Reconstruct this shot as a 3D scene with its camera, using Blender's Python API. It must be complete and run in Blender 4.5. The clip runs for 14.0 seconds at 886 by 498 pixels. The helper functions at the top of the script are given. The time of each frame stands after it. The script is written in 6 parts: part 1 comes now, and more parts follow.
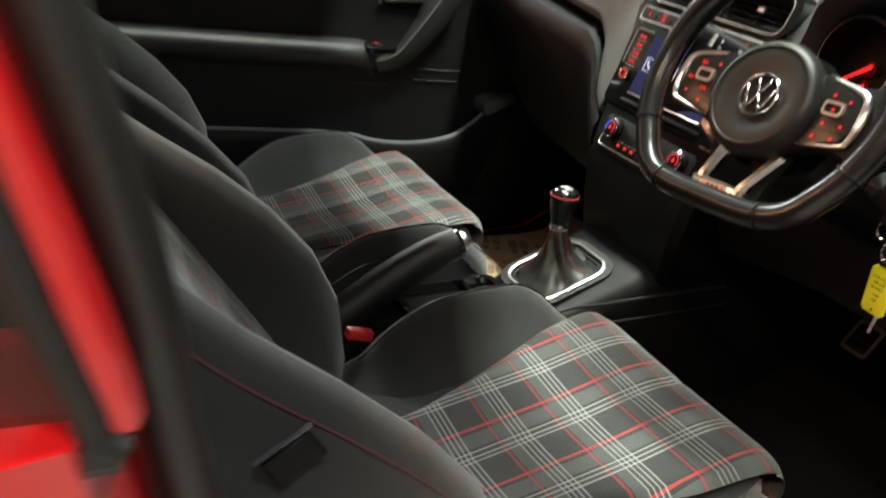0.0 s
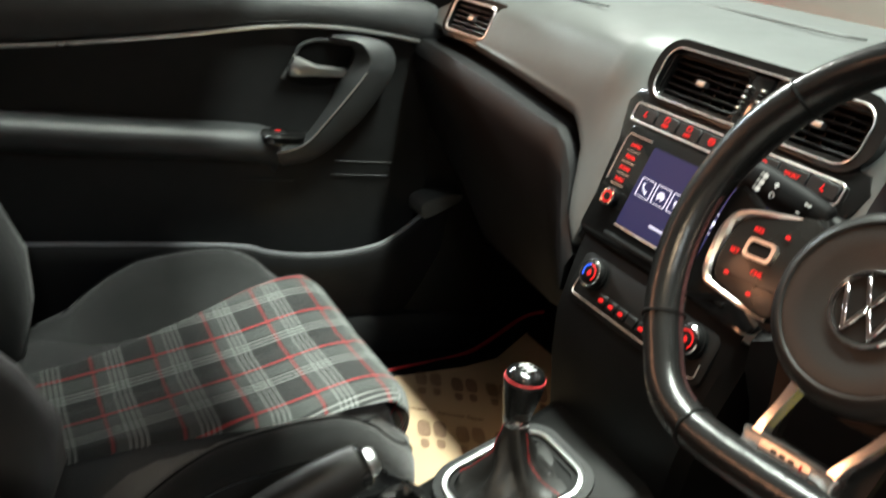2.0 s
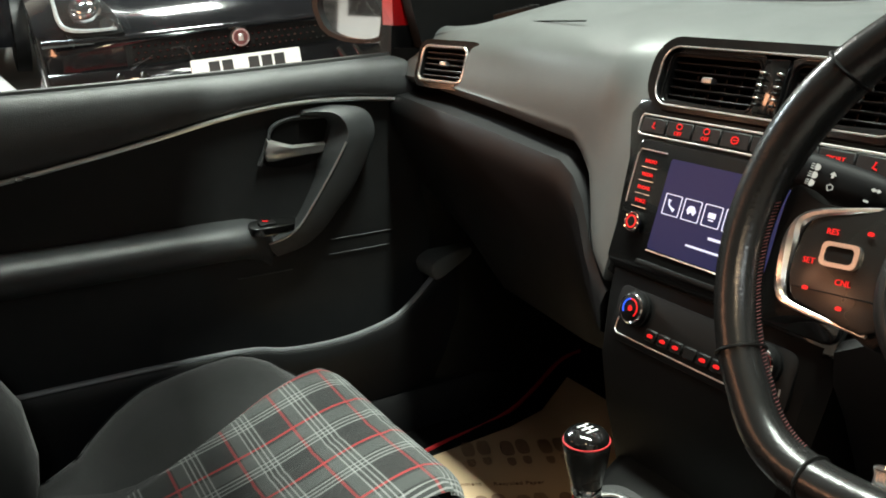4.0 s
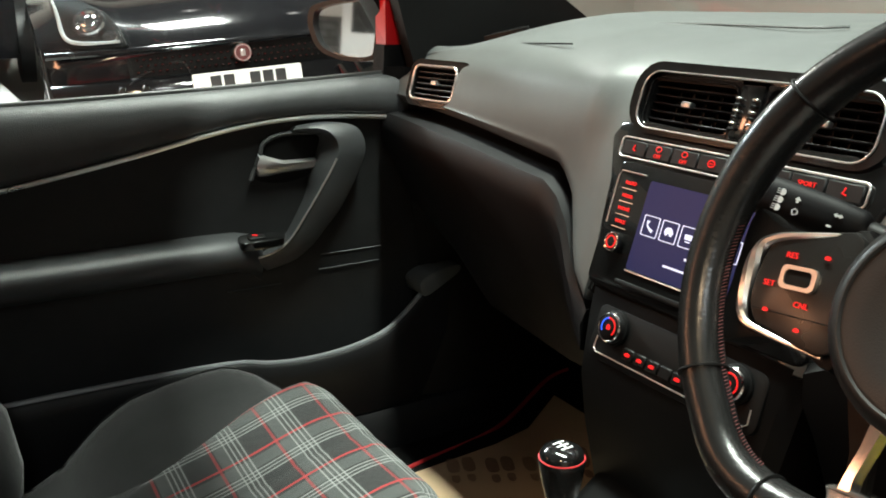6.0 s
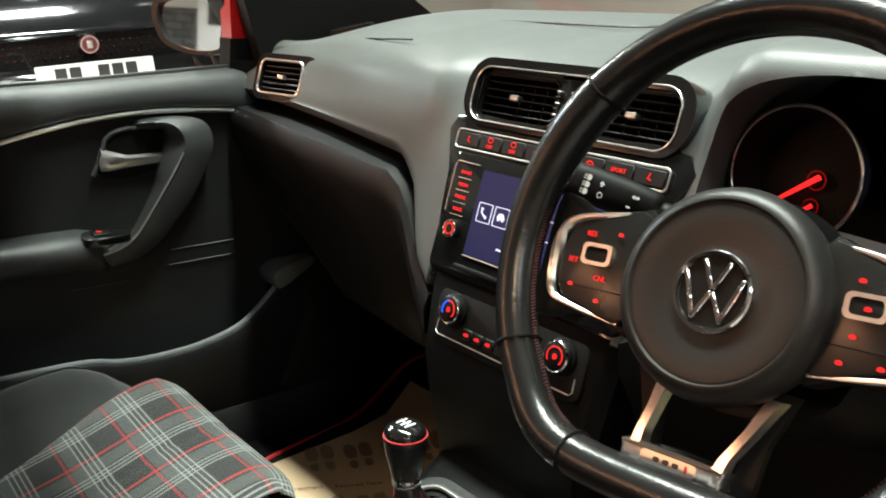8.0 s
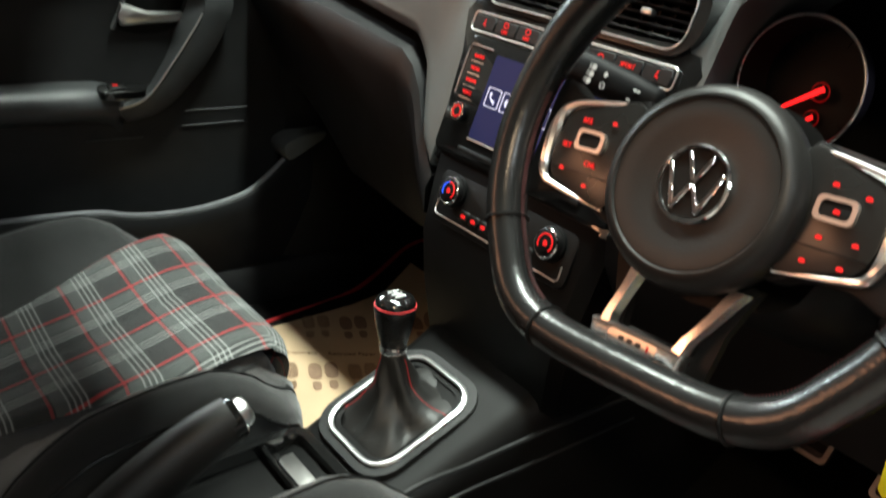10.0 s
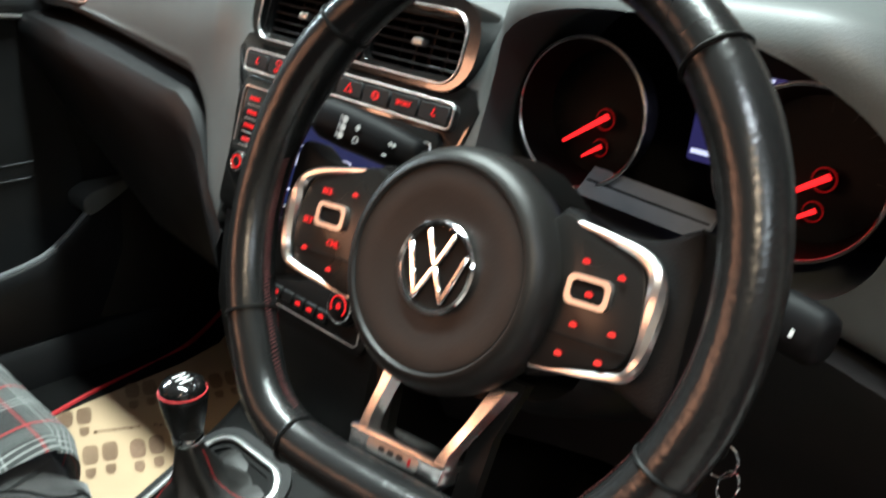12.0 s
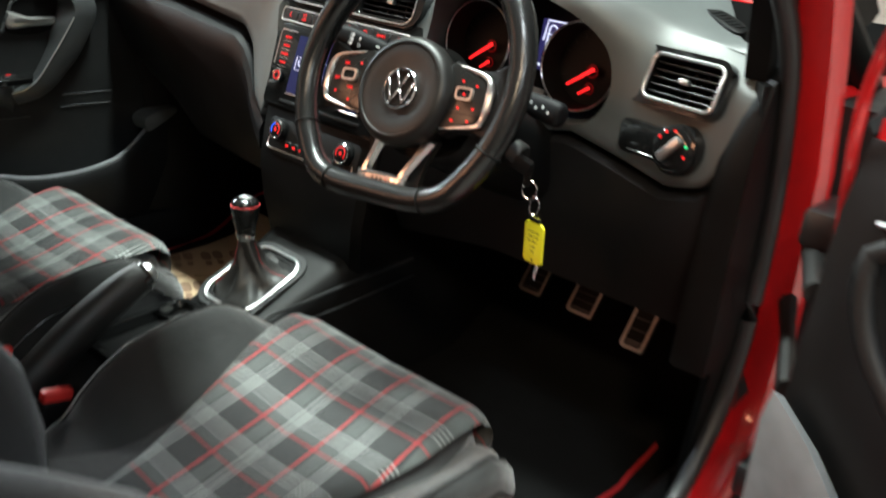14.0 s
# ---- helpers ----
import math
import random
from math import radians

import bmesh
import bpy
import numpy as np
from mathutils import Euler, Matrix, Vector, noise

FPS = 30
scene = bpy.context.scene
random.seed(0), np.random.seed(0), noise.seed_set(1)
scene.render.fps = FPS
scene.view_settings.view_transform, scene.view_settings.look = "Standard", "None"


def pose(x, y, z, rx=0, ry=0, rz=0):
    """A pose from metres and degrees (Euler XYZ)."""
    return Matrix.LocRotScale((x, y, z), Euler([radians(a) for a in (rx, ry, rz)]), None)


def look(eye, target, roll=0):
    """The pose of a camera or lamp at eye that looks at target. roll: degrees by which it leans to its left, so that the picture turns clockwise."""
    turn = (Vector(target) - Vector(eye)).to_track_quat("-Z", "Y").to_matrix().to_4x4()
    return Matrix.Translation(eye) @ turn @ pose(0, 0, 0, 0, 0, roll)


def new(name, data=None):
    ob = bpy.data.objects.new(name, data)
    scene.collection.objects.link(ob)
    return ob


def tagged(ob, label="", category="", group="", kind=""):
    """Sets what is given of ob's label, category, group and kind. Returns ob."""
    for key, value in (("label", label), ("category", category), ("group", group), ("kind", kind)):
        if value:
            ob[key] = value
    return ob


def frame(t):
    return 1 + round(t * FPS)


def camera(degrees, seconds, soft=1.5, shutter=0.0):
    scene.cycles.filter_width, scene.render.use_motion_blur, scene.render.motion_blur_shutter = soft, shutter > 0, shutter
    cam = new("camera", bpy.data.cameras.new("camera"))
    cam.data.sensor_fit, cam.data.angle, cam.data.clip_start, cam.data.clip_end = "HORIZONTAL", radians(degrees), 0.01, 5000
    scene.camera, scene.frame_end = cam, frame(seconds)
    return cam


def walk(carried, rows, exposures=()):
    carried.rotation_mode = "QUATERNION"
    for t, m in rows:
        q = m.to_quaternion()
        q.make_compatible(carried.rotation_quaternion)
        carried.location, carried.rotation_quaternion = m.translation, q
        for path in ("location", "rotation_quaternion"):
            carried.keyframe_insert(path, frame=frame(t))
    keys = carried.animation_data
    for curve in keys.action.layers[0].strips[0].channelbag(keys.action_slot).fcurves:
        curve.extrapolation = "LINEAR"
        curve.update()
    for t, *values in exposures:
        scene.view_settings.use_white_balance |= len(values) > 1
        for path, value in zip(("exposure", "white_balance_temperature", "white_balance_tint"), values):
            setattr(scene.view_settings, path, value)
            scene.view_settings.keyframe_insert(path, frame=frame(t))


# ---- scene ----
cam = camera(54.2, 14.0, 1.8, 0.5)
PATH = [
    (0, (1.052, -0.776, 1.049), (-0.547, 0.133, 0.262), 10.1),
    (0.5, (0.952, -0.61, 1.011), (-0.653, 0.159, 0.096), 7.4),
    (1, (0.88, -0.564, 0.99), (-0.746, 0.143, 0.065), 6.5),
    (1.5, (0.749, -0.549, 1.03), (-0.87, 0.282, 0.201), 9.6),
    (2, (0.643, -0.514, 1.055), (-0.948, 0.481, 0.363), 11.5),
    (2.5, (0.607, -0.477, 1.077), (-0.95, 0.6, 0.432), 9.7),
    (3, (0.604, -0.475, 1.076), (-0.952, 0.604, 0.43), 5.7),
    (3.5, (0.564, -0.477, 1.033), (-1.056, 0.525, 0.424), 1.1),
    (3.7, (0.555, -0.475, 1.037), (-1.08, 0.513, 0.446), -0.4),
    (5.8, (0.575, -0.461, 1.05), (-1.073, 0.524, 0.49), 0.2),
    (6, (0.578, -0.46, 1.046), (-1.07, 0.53, 0.493), 0.5),
    (6.5, (0.591, -0.457, 1.05), (-1.045, 0.554, 0.503), 0.4),
    (7, (0.599, -0.455, 1.05), (-0.993, 0.63, 0.511), 0.5),
    (7.5, (0.61, -0.456, 1.05), (-0.924, 0.71, 0.515), 0.9),
    (7.7, (0.616, -0.456, 1.049), (-0.88, 0.757, 0.514), 0.8),
    (9.8, (0.656, -0.461, 1.06), (-0.777, 0.718, 0.313), 5.8),
    (10, (0.657, -0.461, 1.042), (-0.762, 0.709, 0.254), 6.7),
    (10.5, (0.67, -0.433, 1.029), (-0.701, 0.74, 0.167), 7.5),
    (11, (0.658, -0.426, 1.018), (-0.676, 0.778, 0.14), 7.4),
    (11.5, (0.651, -0.397, 1.033), (-0.639, 0.879, 0.191), 6.5),
    (12, (0.638, -0.315, 1.07), (-0.615, 1.039, 0.298), 3.5),
    (12.5, (0.672, -0.308, 1.093), (-0.542, 1.111, 0.378), 1.7),
    (13, (0.735, -0.362, 1.103), (-0.479, 1.073, 0.42), 1.6),
    (13.5, (0.889, -0.541, 1.103), (-0.346, 0.864, 0.394), 3.2),
    (14, (1.074, -0.772, 1.097), (-0.107, 0.661, 0.354), 6.1),
]
walk(cam, [(t, look(eye, target, roll)) for t, eye, target, roll in PATH],
     [(0.0, 0.0, 6700, 10), (1.0, 0.05, 6700, 10), (1.5, 0.42, 6600, 10), (2.0, 0.25, 6500, 10), (2.5, 0.1, 6500, 10), (3.0, 0.0, 6500, 10), (3.5, -0.12, 6500, 10), (6.0, 0.0, 6500, 10), (7.5, 0.0, 6500, 10), (10.0, -0.05, 6400, 10), (11.0, -0.15, 6050, 10), (11.5, -0.22, 5950, 10), (12.0, -0.03, 5950, 10), (13.0, 0.06, 6050, 10), (13.5, 0.10, 6050, 10), (14.0, 0.15, 6150, 10)])

# ---- world and light ----
world = bpy.data.worlds.new("showroom_air")
scene.world = world
world.use_nodes = True
world.node_tree.nodes["Background"].inputs[0].default_value = (0.80, 0.90, 1.0, 1)
world.node_tree.nodes["Background"].inputs[1].default_value = 0.004


def area_lamp(name, eye, target, sx, sy, watts, colour):
    d = bpy.data.lights.new(name, "AREA")
    d.shape, d.size, d.size_y, d.energy, d.color = "RECTANGLE", sx, sy, watts, colour
    ob = new(name, d)
    ob.matrix_world = look(eye, target)
    return ob


COOL, WARM = (0.90, 1.0, 0.89), (1.0, 0.76, 0.48)
area_lamp("ceiling_panel_front", (-0.40, 0.24, 3.25), (-0.40, 0.24, 0.9), 2.1, 0.20, 295, COOL)
area_lamp("ceiling_spot_rear", (2.2, -2.3, 3.25), (0.35, -0.2, 0.7), 0.5, 0.5, 88, WARM)
# added out of view to put copper reflections on the wheel and trims
area_lamp("warm_reflection_panel", (-2.9, -5.2, 2.2), (0.3, 0.0, 0.95), 3.4, 0.9, 205, (1.0, 0.42, 0.21))
# fill lamp added to brighten the block wall shown in the door mirror
area_lamp("wall_fill_lamp", (-3.3, -4.4, 3.25), (-3.3, -6.0, 0.8), 1.2, 0.3, 38, (0.95, 0.99, 1.0))
area_lamp("ceiling_panel_far", (-4.5, 0.8, 3.25), (-4.3, 0.8, 0.0), 0.7, 0.5, 280, (0.97, 1.0, 0.93))
area_lamp("ceiling_panel_passenger", (-5.2, -0.6, 3.25), (-0.1, -0.5, 0.7), 0.9, 0.5, 260, (0.86, 1.0, 1.0))
area_lamp("ceiling_panel_right", (3.6, -1.2, 3.2), (0.0, -0.5, 0.7), 0.9, 0.5, 38, (0.90, 1.0, 1.0))
# fill lamp added to brighten the driver's seat and right end of the dash
area_lamp("side_fill_lamp", (1.5, -0.9, 3.25), (0.75, -0.3, 0.6), 0.6, 0.3, 48, (0.93, 1.0, 0.99))


# ---- materials ----
def node_mat(name):
    m = bpy.data.materials.new(name)
    m.use_nodes = True
    nt = m.node_tree
    return m, nt, nt.nodes["Principled BSDF"]


def plain(name, col, rough=0.5, metal=0.0, coat=0.0, vary=0.25, scale=40, grain=0.0, gscale=900, spec=0.5, sheen=0.0):
    """Colour with slow stains, roughness wear and a fine moulded grain."""
    m, nt, b = node_mat(name)
    N, L = nt.nodes, nt.links
    tc = N.new("ShaderNodeTexCoord")
    n1 = N.new("ShaderNodeTexNoise")
    n1.inputs["Scale"].default_value, n1.inputs["Detail"].default_value = scale, 5
    L.new(tc.outputs["Object"], n1.inputs["Vector"])
    mix = N.new("ShaderNodeMix")
    mix.data_type = "RGBA"
    mix.inputs[6].default_value = (*[c * (1 - vary) for c in col], 1)
    mix.inputs[7].default_value = (*[min(1, c * (1 + vary)) for c in col], 1)
    L.new(n1.outputs["Fac"], mix.inputs[0])
    L.new(mix.outputs[2], b.inputs["Base Color"])
    n3 = N.new("ShaderNodeTexNoise")
    n3.inputs["Scale"].default_value, n3.inputs["Detail"].default_value = scale * 0.35, 3
    L.new(tc.outputs["Object"], n3.inputs["Vector"])
    mr = N.new("ShaderNodeMapRange")
    mr.inputs[3].default_value, mr.inputs[4].default_value = max(0.02, rough * 0.8), min(1, rough * 1.2)
    L.new(n3.outputs["Fac"], mr.inputs[0])
    L.new(mr.outputs[0], b.inputs["Roughness"])
    b.inputs["Metallic"].default_value = metal
    b.inputs["Coat Weight"].default_value = coat
    b.inputs["Coat Roughness"].default_value = 0.04
    b.inputs["Specular IOR Level"].default_value = spec
    b.inputs["Sheen Weight"].default_value = sheen
    if grain:
        n2 = N.new("ShaderNodeTexVoronoi")
        n2.inputs["Scale"].default_value = gscale
        L.new(tc.outputs["Object"], n2.inputs["Vector"])
        bp = N.new("ShaderNodeBump")
        bp.inputs["Strength"].default_value, bp.inputs["Distance"].default_value = grain, 0.0006
        L.new(n2.outputs["Distance"], bp.inputs["Height"])
        L.new(bp.outputs[0], b.inputs["Normal"])
    return m


def glow(name, col, strength, spec=0.3):
    m, nt, b = node_mat(name)
    b.inputs["Specular IOR Level"].default_value = spec
    b.inputs["Base Color"].default_value = (*[c * 0.2 for c in col], 1)
    b.inputs["Emission Color"].default_value = (*col, 1)
    b.inputs["Emission Strength"].default_value = strength
    b.inputs["Roughness"].default_value = 0.3
    return m


def glass_mat(name, tint=(0.9, 0.95, 0.95), gloss=0.06):
    m, nt, b = node_mat(name)
    N, L = nt.nodes, nt.links
    tr = N.new("ShaderNodeBsdfTransparent")
    tr.inputs[0].default_value = (*tint, 1)
    gl = N.new("ShaderNodeBsdfGlossy")
    gl.inputs["Roughness"].default_value = 0.004
    mx = N.new("ShaderNodeMixShader")
    mx.inputs[0].default_value = gloss
    L.new(tr.outputs[0], mx.inputs[1])
    L.new(gl.outputs[0], mx.inputs[2])
    L.new(mx.outputs[0], N["Material Output"].inputs[0])
    return m


def plaid_mat(name):
    """Woven tartan on UVs in metres: grey bands, triple white threads and red lines both ways."""
    m, nt, b = node_mat(name)
    N, L = nt.nodes, nt.links
    uv = N.new("ShaderNodeUVMap")
    uv.uv_map = "weave"
    sep = N.new("ShaderNodeSeparateXYZ")
    L.new(uv.outputs[0], sep.inputs[0])

    def math_node(op, a, c=None):
        n = N.new("ShaderNodeMath")
        n.operation = op
        for i, v in enumerate((a, c)):
            if v is None:
                continue
            if isinstance(v, (int, float)):
                n.inputs[i].default_value = v
            else:
                L.new(v, n.inputs[i])
        return n.outputs[0]

    def line(coord, centre, half):
        d = math_node("ABSOLUTE", math_node("SUBTRACT", coord, centre))
        return math_node("LESS_THAN", d, half)

    def mixc(fac, a, c, amount=1.0):
        n = N.new("ShaderNodeMix")
        n.data_type = "RGBA"
        L.new(math_node("MULTIPLY", fac, amount), n.inputs[0])
        for i, v in ((6, a), (7, c)):
            if isinstance(v, tuple):
                n.inputs[i].default_value = (*v, 1)
            else:
                L.new(v, n.inputs[i])
        return n.outputs[2]

    u = math_node("FLOORED_MODULO", math_node("ADD", sep.outputs[0], 0.02), 0.100)
    v = math_node("FLOORED_MODULO", math_node("ADD", sep.outputs[1], 0.02), 0.080)
    col = (0.0105, 0.0115, 0.0112)
    GREY, WHITE, RED = (0.060, 0.067, 0.064), (0.36, 0.37, 0.36), (0.30, 0.018, 0.02)
    col = mixc(line(u, 0.0390, 0.0115), col, GREY, 0.68)
    col = mixc(line(u, 0.0630, 0.0100), col, GREY, 0.22)
    col = mixc(line(v, 0.0380, 0.0070), col, GREY, 0.62)
    col = mixc(line(v, 0.0200, 0.0125), col, GREY, 0.22)
    col = mixc(line(v, 0.0490, 0.0019), col, RED, 0.50)
    col = mixc(line(u, 0.0200, 0.0021), col, RED, 0.85)
    for k in (0.0555, 0.0628, 0.0701):
        col = mixc(line(u, k, 0.0013), col, WHITE, 0.43)
    for k in (0.0102, 0.0167, 0.0232, 0.0297):
        col = mixc(line(v, k, 0.0011), col, WHITE, 0.41)
    nz = N.new("ShaderNodeTexNoise")
    nz.inputs["Scale"].default_value, nz.inputs["Detail"].default_value = 60, 4
    L.new(uv.outputs[0], nz.inputs["Vector"])
    mp = N.new("ShaderNodeMapRange")
    mp.inputs[3].default_value, mp.inputs[4].default_value = 0.75, 1.2
    L.new(nz.outputs["Fac"], mp.inputs[0])
    mul = N.new("ShaderNodeMix")
    mul.data_type, mul.blend_type = "RGBA", "MULTIPLY"
    mul.inputs[0].default_value = 1
    L.new(col, mul.inputs[6])
    L.new(mp.outputs[0], mul.inputs[7])
    L.new(mul.outputs[2], b.inputs["Base Color"])
    b.inputs["Roughness"].default_value = 0.85
    b.inputs["Sheen Weight"].default_value = 0.15
    s1 = math_node("SINE", math_node("MULTIPLY", math_node("ADD", sep.outputs[0], sep.outputs[1]), 2600))
    bp = N.new("ShaderNodeBump")
    bp.inputs["Strength"].default_value, bp.inputs["Distance"].default_value = 0.4, 0.0004
    L.new(s1, bp.inputs["Height"])
    L.new(bp.outputs[0], b.inputs["Normal"])
    return m


DASH = plain("soft_dash_plastic", (0.074, 0.080, 0.079), 0.46, grain=0.18, gscale=700, vary=0.1)
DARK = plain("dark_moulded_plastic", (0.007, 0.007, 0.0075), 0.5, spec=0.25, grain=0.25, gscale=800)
CARD = plain("door_card_plastic", (0.013, 0.0135, 0.014), 0.5, spec=0.3, grain=0.25, gscale=800)
TRIM = plain("door_trim_plastic", (0.048, 0.050, 0.052), 0.45, grain=0.5, gscale=700)
MATT = plain("matt_black_plastic", (0.004, 0.004, 0.004), 0.5, spec=0.15)
PIANO = plain("piano_black", (0.006, 0.006, 0.006), 0.12, coat=0.6, vary=0.1)
CHROME = plain("chrome", (0.80, 0.80, 0.80), 0.10, metal=1.0, vary=0.03)
STALK = plain("stalk_plastic", (0.004, 0.004, 0.0045), 0.55, spec=0.10)
WHEELMETAL = plain("polished_wheel_metal", (0.80, 0.80, 0.79), 0.25, metal=1.0, vary=0.05)
BRIGHT = plain("bright_trim_chrome", (0.88, 0.89, 0.89), 0.30, metal=1.0, vary=0.03)
SATIN = plain("satin_silver", (0.66, 0.66, 0.65), 0.36, metal=1.0, vary=0.05)
STEEL = plain("brushed_steel", (0.42, 0.41, 0.40), 0.33, metal=1.0, vary=0.15)
LEATHER = plain("black_leather", (0.009, 0.009, 0.009), 0.26, grain=0.22, gscale=320, spec=0.5)
FABRIC = plain("black_seat_fabric", (0.010, 0.0102, 0.0104), 0.85, grain=0.5, gscale=1500, sheen=0.36, spec=0.25)
PLAID = plaid_mat("tartan_seat_fabric")
CARPET = plain("black_carpet", (0.004, 0.004, 0.004), 0.95, spec=0.1, grain=1.0, gscale=600)
GRIP = plain("worn_black_leather", (0.010, 0.0095, 0.009), 0.5, grain=0.2, gscale=700)
# paler than the trim, with bright reflections put into the base colour
LITGREY = plain("lit_grey_plastic", (0.16, 0.165, 0.175), 0.4, grain=0.3, gscale=700)
HUB = plain("satin_black_vinyl", (0.011, 0.0105, 0.010), 0.42, spec=0.32, grain=0.15, gscale=900)
PADGLOSS = plain("glossy_black_keys", (0.010, 0.0095, 0.009), 0.28, vary=0.1, spec=0.5)
PINKTHREAD = plain("faded_red_thread", (0.11, 0.028, 0.028), 0.8, vary=0.3)
RUBBER = plain("black_rubber", (0.012, 0.012, 0.012), 0.45)
REDPAINT = plain("red_car_paint", (0.56, 0.008, 0.010), 0.32, coat=1.0, vary=0.06, scale=8)
BLACKPAINT = plain("black_car_paint", (0.006, 0.006, 0.007), 0.12, coat=0.15, vary=0.1, scale=8)
REDCLOTH = plain("red_piping", (0.40, 0.012, 0.016), 0.7, vary=0.2)
REDPLASTIC = plain("red_buckle_plastic", (0.62, 0.03, 0.025), 0.4)
PAPER = plain("brown_kraft_paper", (0.42, 0.30, 0.185), 0.8, vary=0.12, scale=12)
PRINT = plain("brown_print_ink", (0.19, 0.115, 0.07), 0.8, vary=0.3, scale=120)
YELLOW = plain("yellow_tag_plastic", (0.75, 0.72, 0.02), 0.35, vary=0.05)
INK = plain("pen_ink", (0.04, 0.05, 0.02), 0.6)
WHITEPLATE = plain("white_plate", (0.80, 0.80, 0.79), 0.4, vary=0.04)
BLACKINK = plain("black_plate_ink", (0.02, 0.02, 0.02), 0.5)
ICONWHITE = plain("white_marking", (0.58, 0.59, 0.59), 0.5, vary=0.05)
LED = glow("red_backlight", (1.0, 0.02, 0.02), 1.0)
LEDSOFT = glow("red_gauge_glow", (1.0, 0.016, 0.016), 2.0)
LEDDIM = glow("dim_red_glow", (0.30, 0.004, 0.004), 0.6)
LEDBLUE = glow("blue_backlight", (0.03, 0.12, 1.0), 1.6)
LEDGREEN = glow("green_backlight", (0.02, 0.9, 0.28), 0.9)
SCREEN = glow("navy_screen", (0.010, 0.018, 0.070), 1.0, 0.12)
SCREENWHITE = glow("screen_white", (0.78, 0.80, 1.0), 1.1)
CLUSTERBLUE = glow("cluster_display", (0.035, 0.03, 0.12), 0.8)
GLASS = glass_mat("window_glass", gloss=0.05)
TINT = glass_mat("tinted_glass", (0.42, 0.43, 0.42), 0.06)
LENS = glass_mat("lamp_lens", (0.85, 0.87, 0.88), 0.12)
LAMPWHITE = plain("white_lamp_strip", (0.78, 0.78, 0.76), 0.2, coat=0.5, vary=0.03)
MIRROR = plain("mirror_silver", (0.9, 0.9, 0.9), 0.03, metal=1.0, vary=0.01)
FLOORTILE = plain("pale_polished_floor", (0.52, 0.52, 0.50), 0.18, vary=0.08, scale=3)
WALLPAINT = plain("showroom_wall_paint", (0.62, 0.60, 0.55), 0.7, vary=0.06, scale=4)
CEILPAINT = plain("dark_ceiling_paint", (0.12, 0.12, 0.12), 0.8)


def block_mat(name):
    m, nt, b = node_mat(name)
    N, L = nt.nodes, nt.links
    tc = N.new("ShaderNodeTexCoord")
    mp = N.new("ShaderNodeMapping")
    mp.inputs["Rotation"].default_value = (radians(90), 0, 0)
    L.new(tc.outputs["Object"], mp.inputs["Vector"])
    br = N.new("ShaderNodeTexBrick")
    br.inputs["Color1"].default_value, br.inputs["Color2"].default_value = (0.13, 0.128, 0.12, 1), (0.21, 0.205, 0.20, 1)
    br.inputs["Mortar"].default_value = (0.06, 0.06, 0.058, 1)
    br.inputs["Scale"].default_value = 1.0
    br.inputs["Brick Width"].default_value, br.inputs["Row Height"].default_value, br.inputs["Mortar Size"].default_value = 0.17, 0.07, 0.007
    L.new(mp.outputs[0], br.inputs["Vector"])
    nz = N.new("ShaderNodeTexNoise")
    nz.inputs["Scale"].default_value, nz.inputs["Detail"].default_value = 14, 6
    L.new(tc.outputs["Object"], nz.inputs["Vector"])
    mul = N.new("ShaderNodeMix")
    mul.data_type, mul.blend_type = "RGBA", "MULTIPLY"
    mul.inputs[0].default_value = 0.8
    L.new(br.outputs["Color"], mul.inputs[6])
    L.new(nz.outputs["Fac"], mul.inputs[7])
    L.new(mul.outputs[2], b.inputs["Base Color"])
    b.inputs["Roughness"].default_value = 0.9
    return m


BLOCKS = block_mat("grey_block_wall")
BANNER = plain("white_banner", (0.82, 0.82, 0.82), 0.5, vary=0.04)


# ---- mesh helpers ----
def link_part(name, me, mat, parent, label, smooth):
    me.materials.append(mat)
    for p in me.polygons:
        p.use_smooth = smooth > 0
    if smooth > 0:
        me.set_sharp_from_angle(angle=radians(smooth))
    ob = new(name, me)
    if parent is not None:
        ob.parent = parent
        if parent.type == "EMPTY":
            ob.matrix_parent_inverse = Matrix.Translation(-parent.location)
    if label:
        tagged(ob, label=label)
    return ob


def part(name, vf, mat, parent=None, label="", smooth=42, uv=None):
    """One mesh object from (verts, faces), under a thing or a part."""
    V, F = vf
    me = bpy.data.meshes.new(name)
    me.from_pydata([tuple(v) for v in V], [], [tuple(f) for f in F])
    bm = bmesh.new()
    bm.from_mesh(me)
    bmesh.ops.recalc_face_normals(bm, faces=bm.faces)
    bm.to_mesh(me)
    bm.free()
    if uv is not None:
        lay = me.uv_layers.new(name="weave")
        for lp in me.loops:
            lay.data[lp.index].uv = uv[lp.vertex_index]
    return link_part(name, me, mat, parent, label, smooth)


def thing(name, loc, label, category, group="", kind=""):
    e = new(name)
    e.empty_display_size = 0.05
    e.location = loc
    return tagged(e, label, category, group, kind)


def basis(o, u, v):
    """Local x along u, y along v, z out of the plane."""
    u, v = Vector(u).normalized(), Vector(v)
    v = (v - v.dot(u) * u).normalized()
    n = u.cross(v)
    return Matrix(((u.x, v.x, n.x, o[0]), (u.y, v.y, n.y, o[1]), (u.z, v.z, n.z, o[2]), (0, 0, 0, 1)))


def tf(vf, M):
    return [M @ Vector(v) for v in vf[0]], vf[1]


def join(*vfs):
    V, F = [], []
    for v, f in vfs:
        k = len(V)
        V += list(v)
        F += [tuple(i + k for i in q) for q in f]
    return V, F


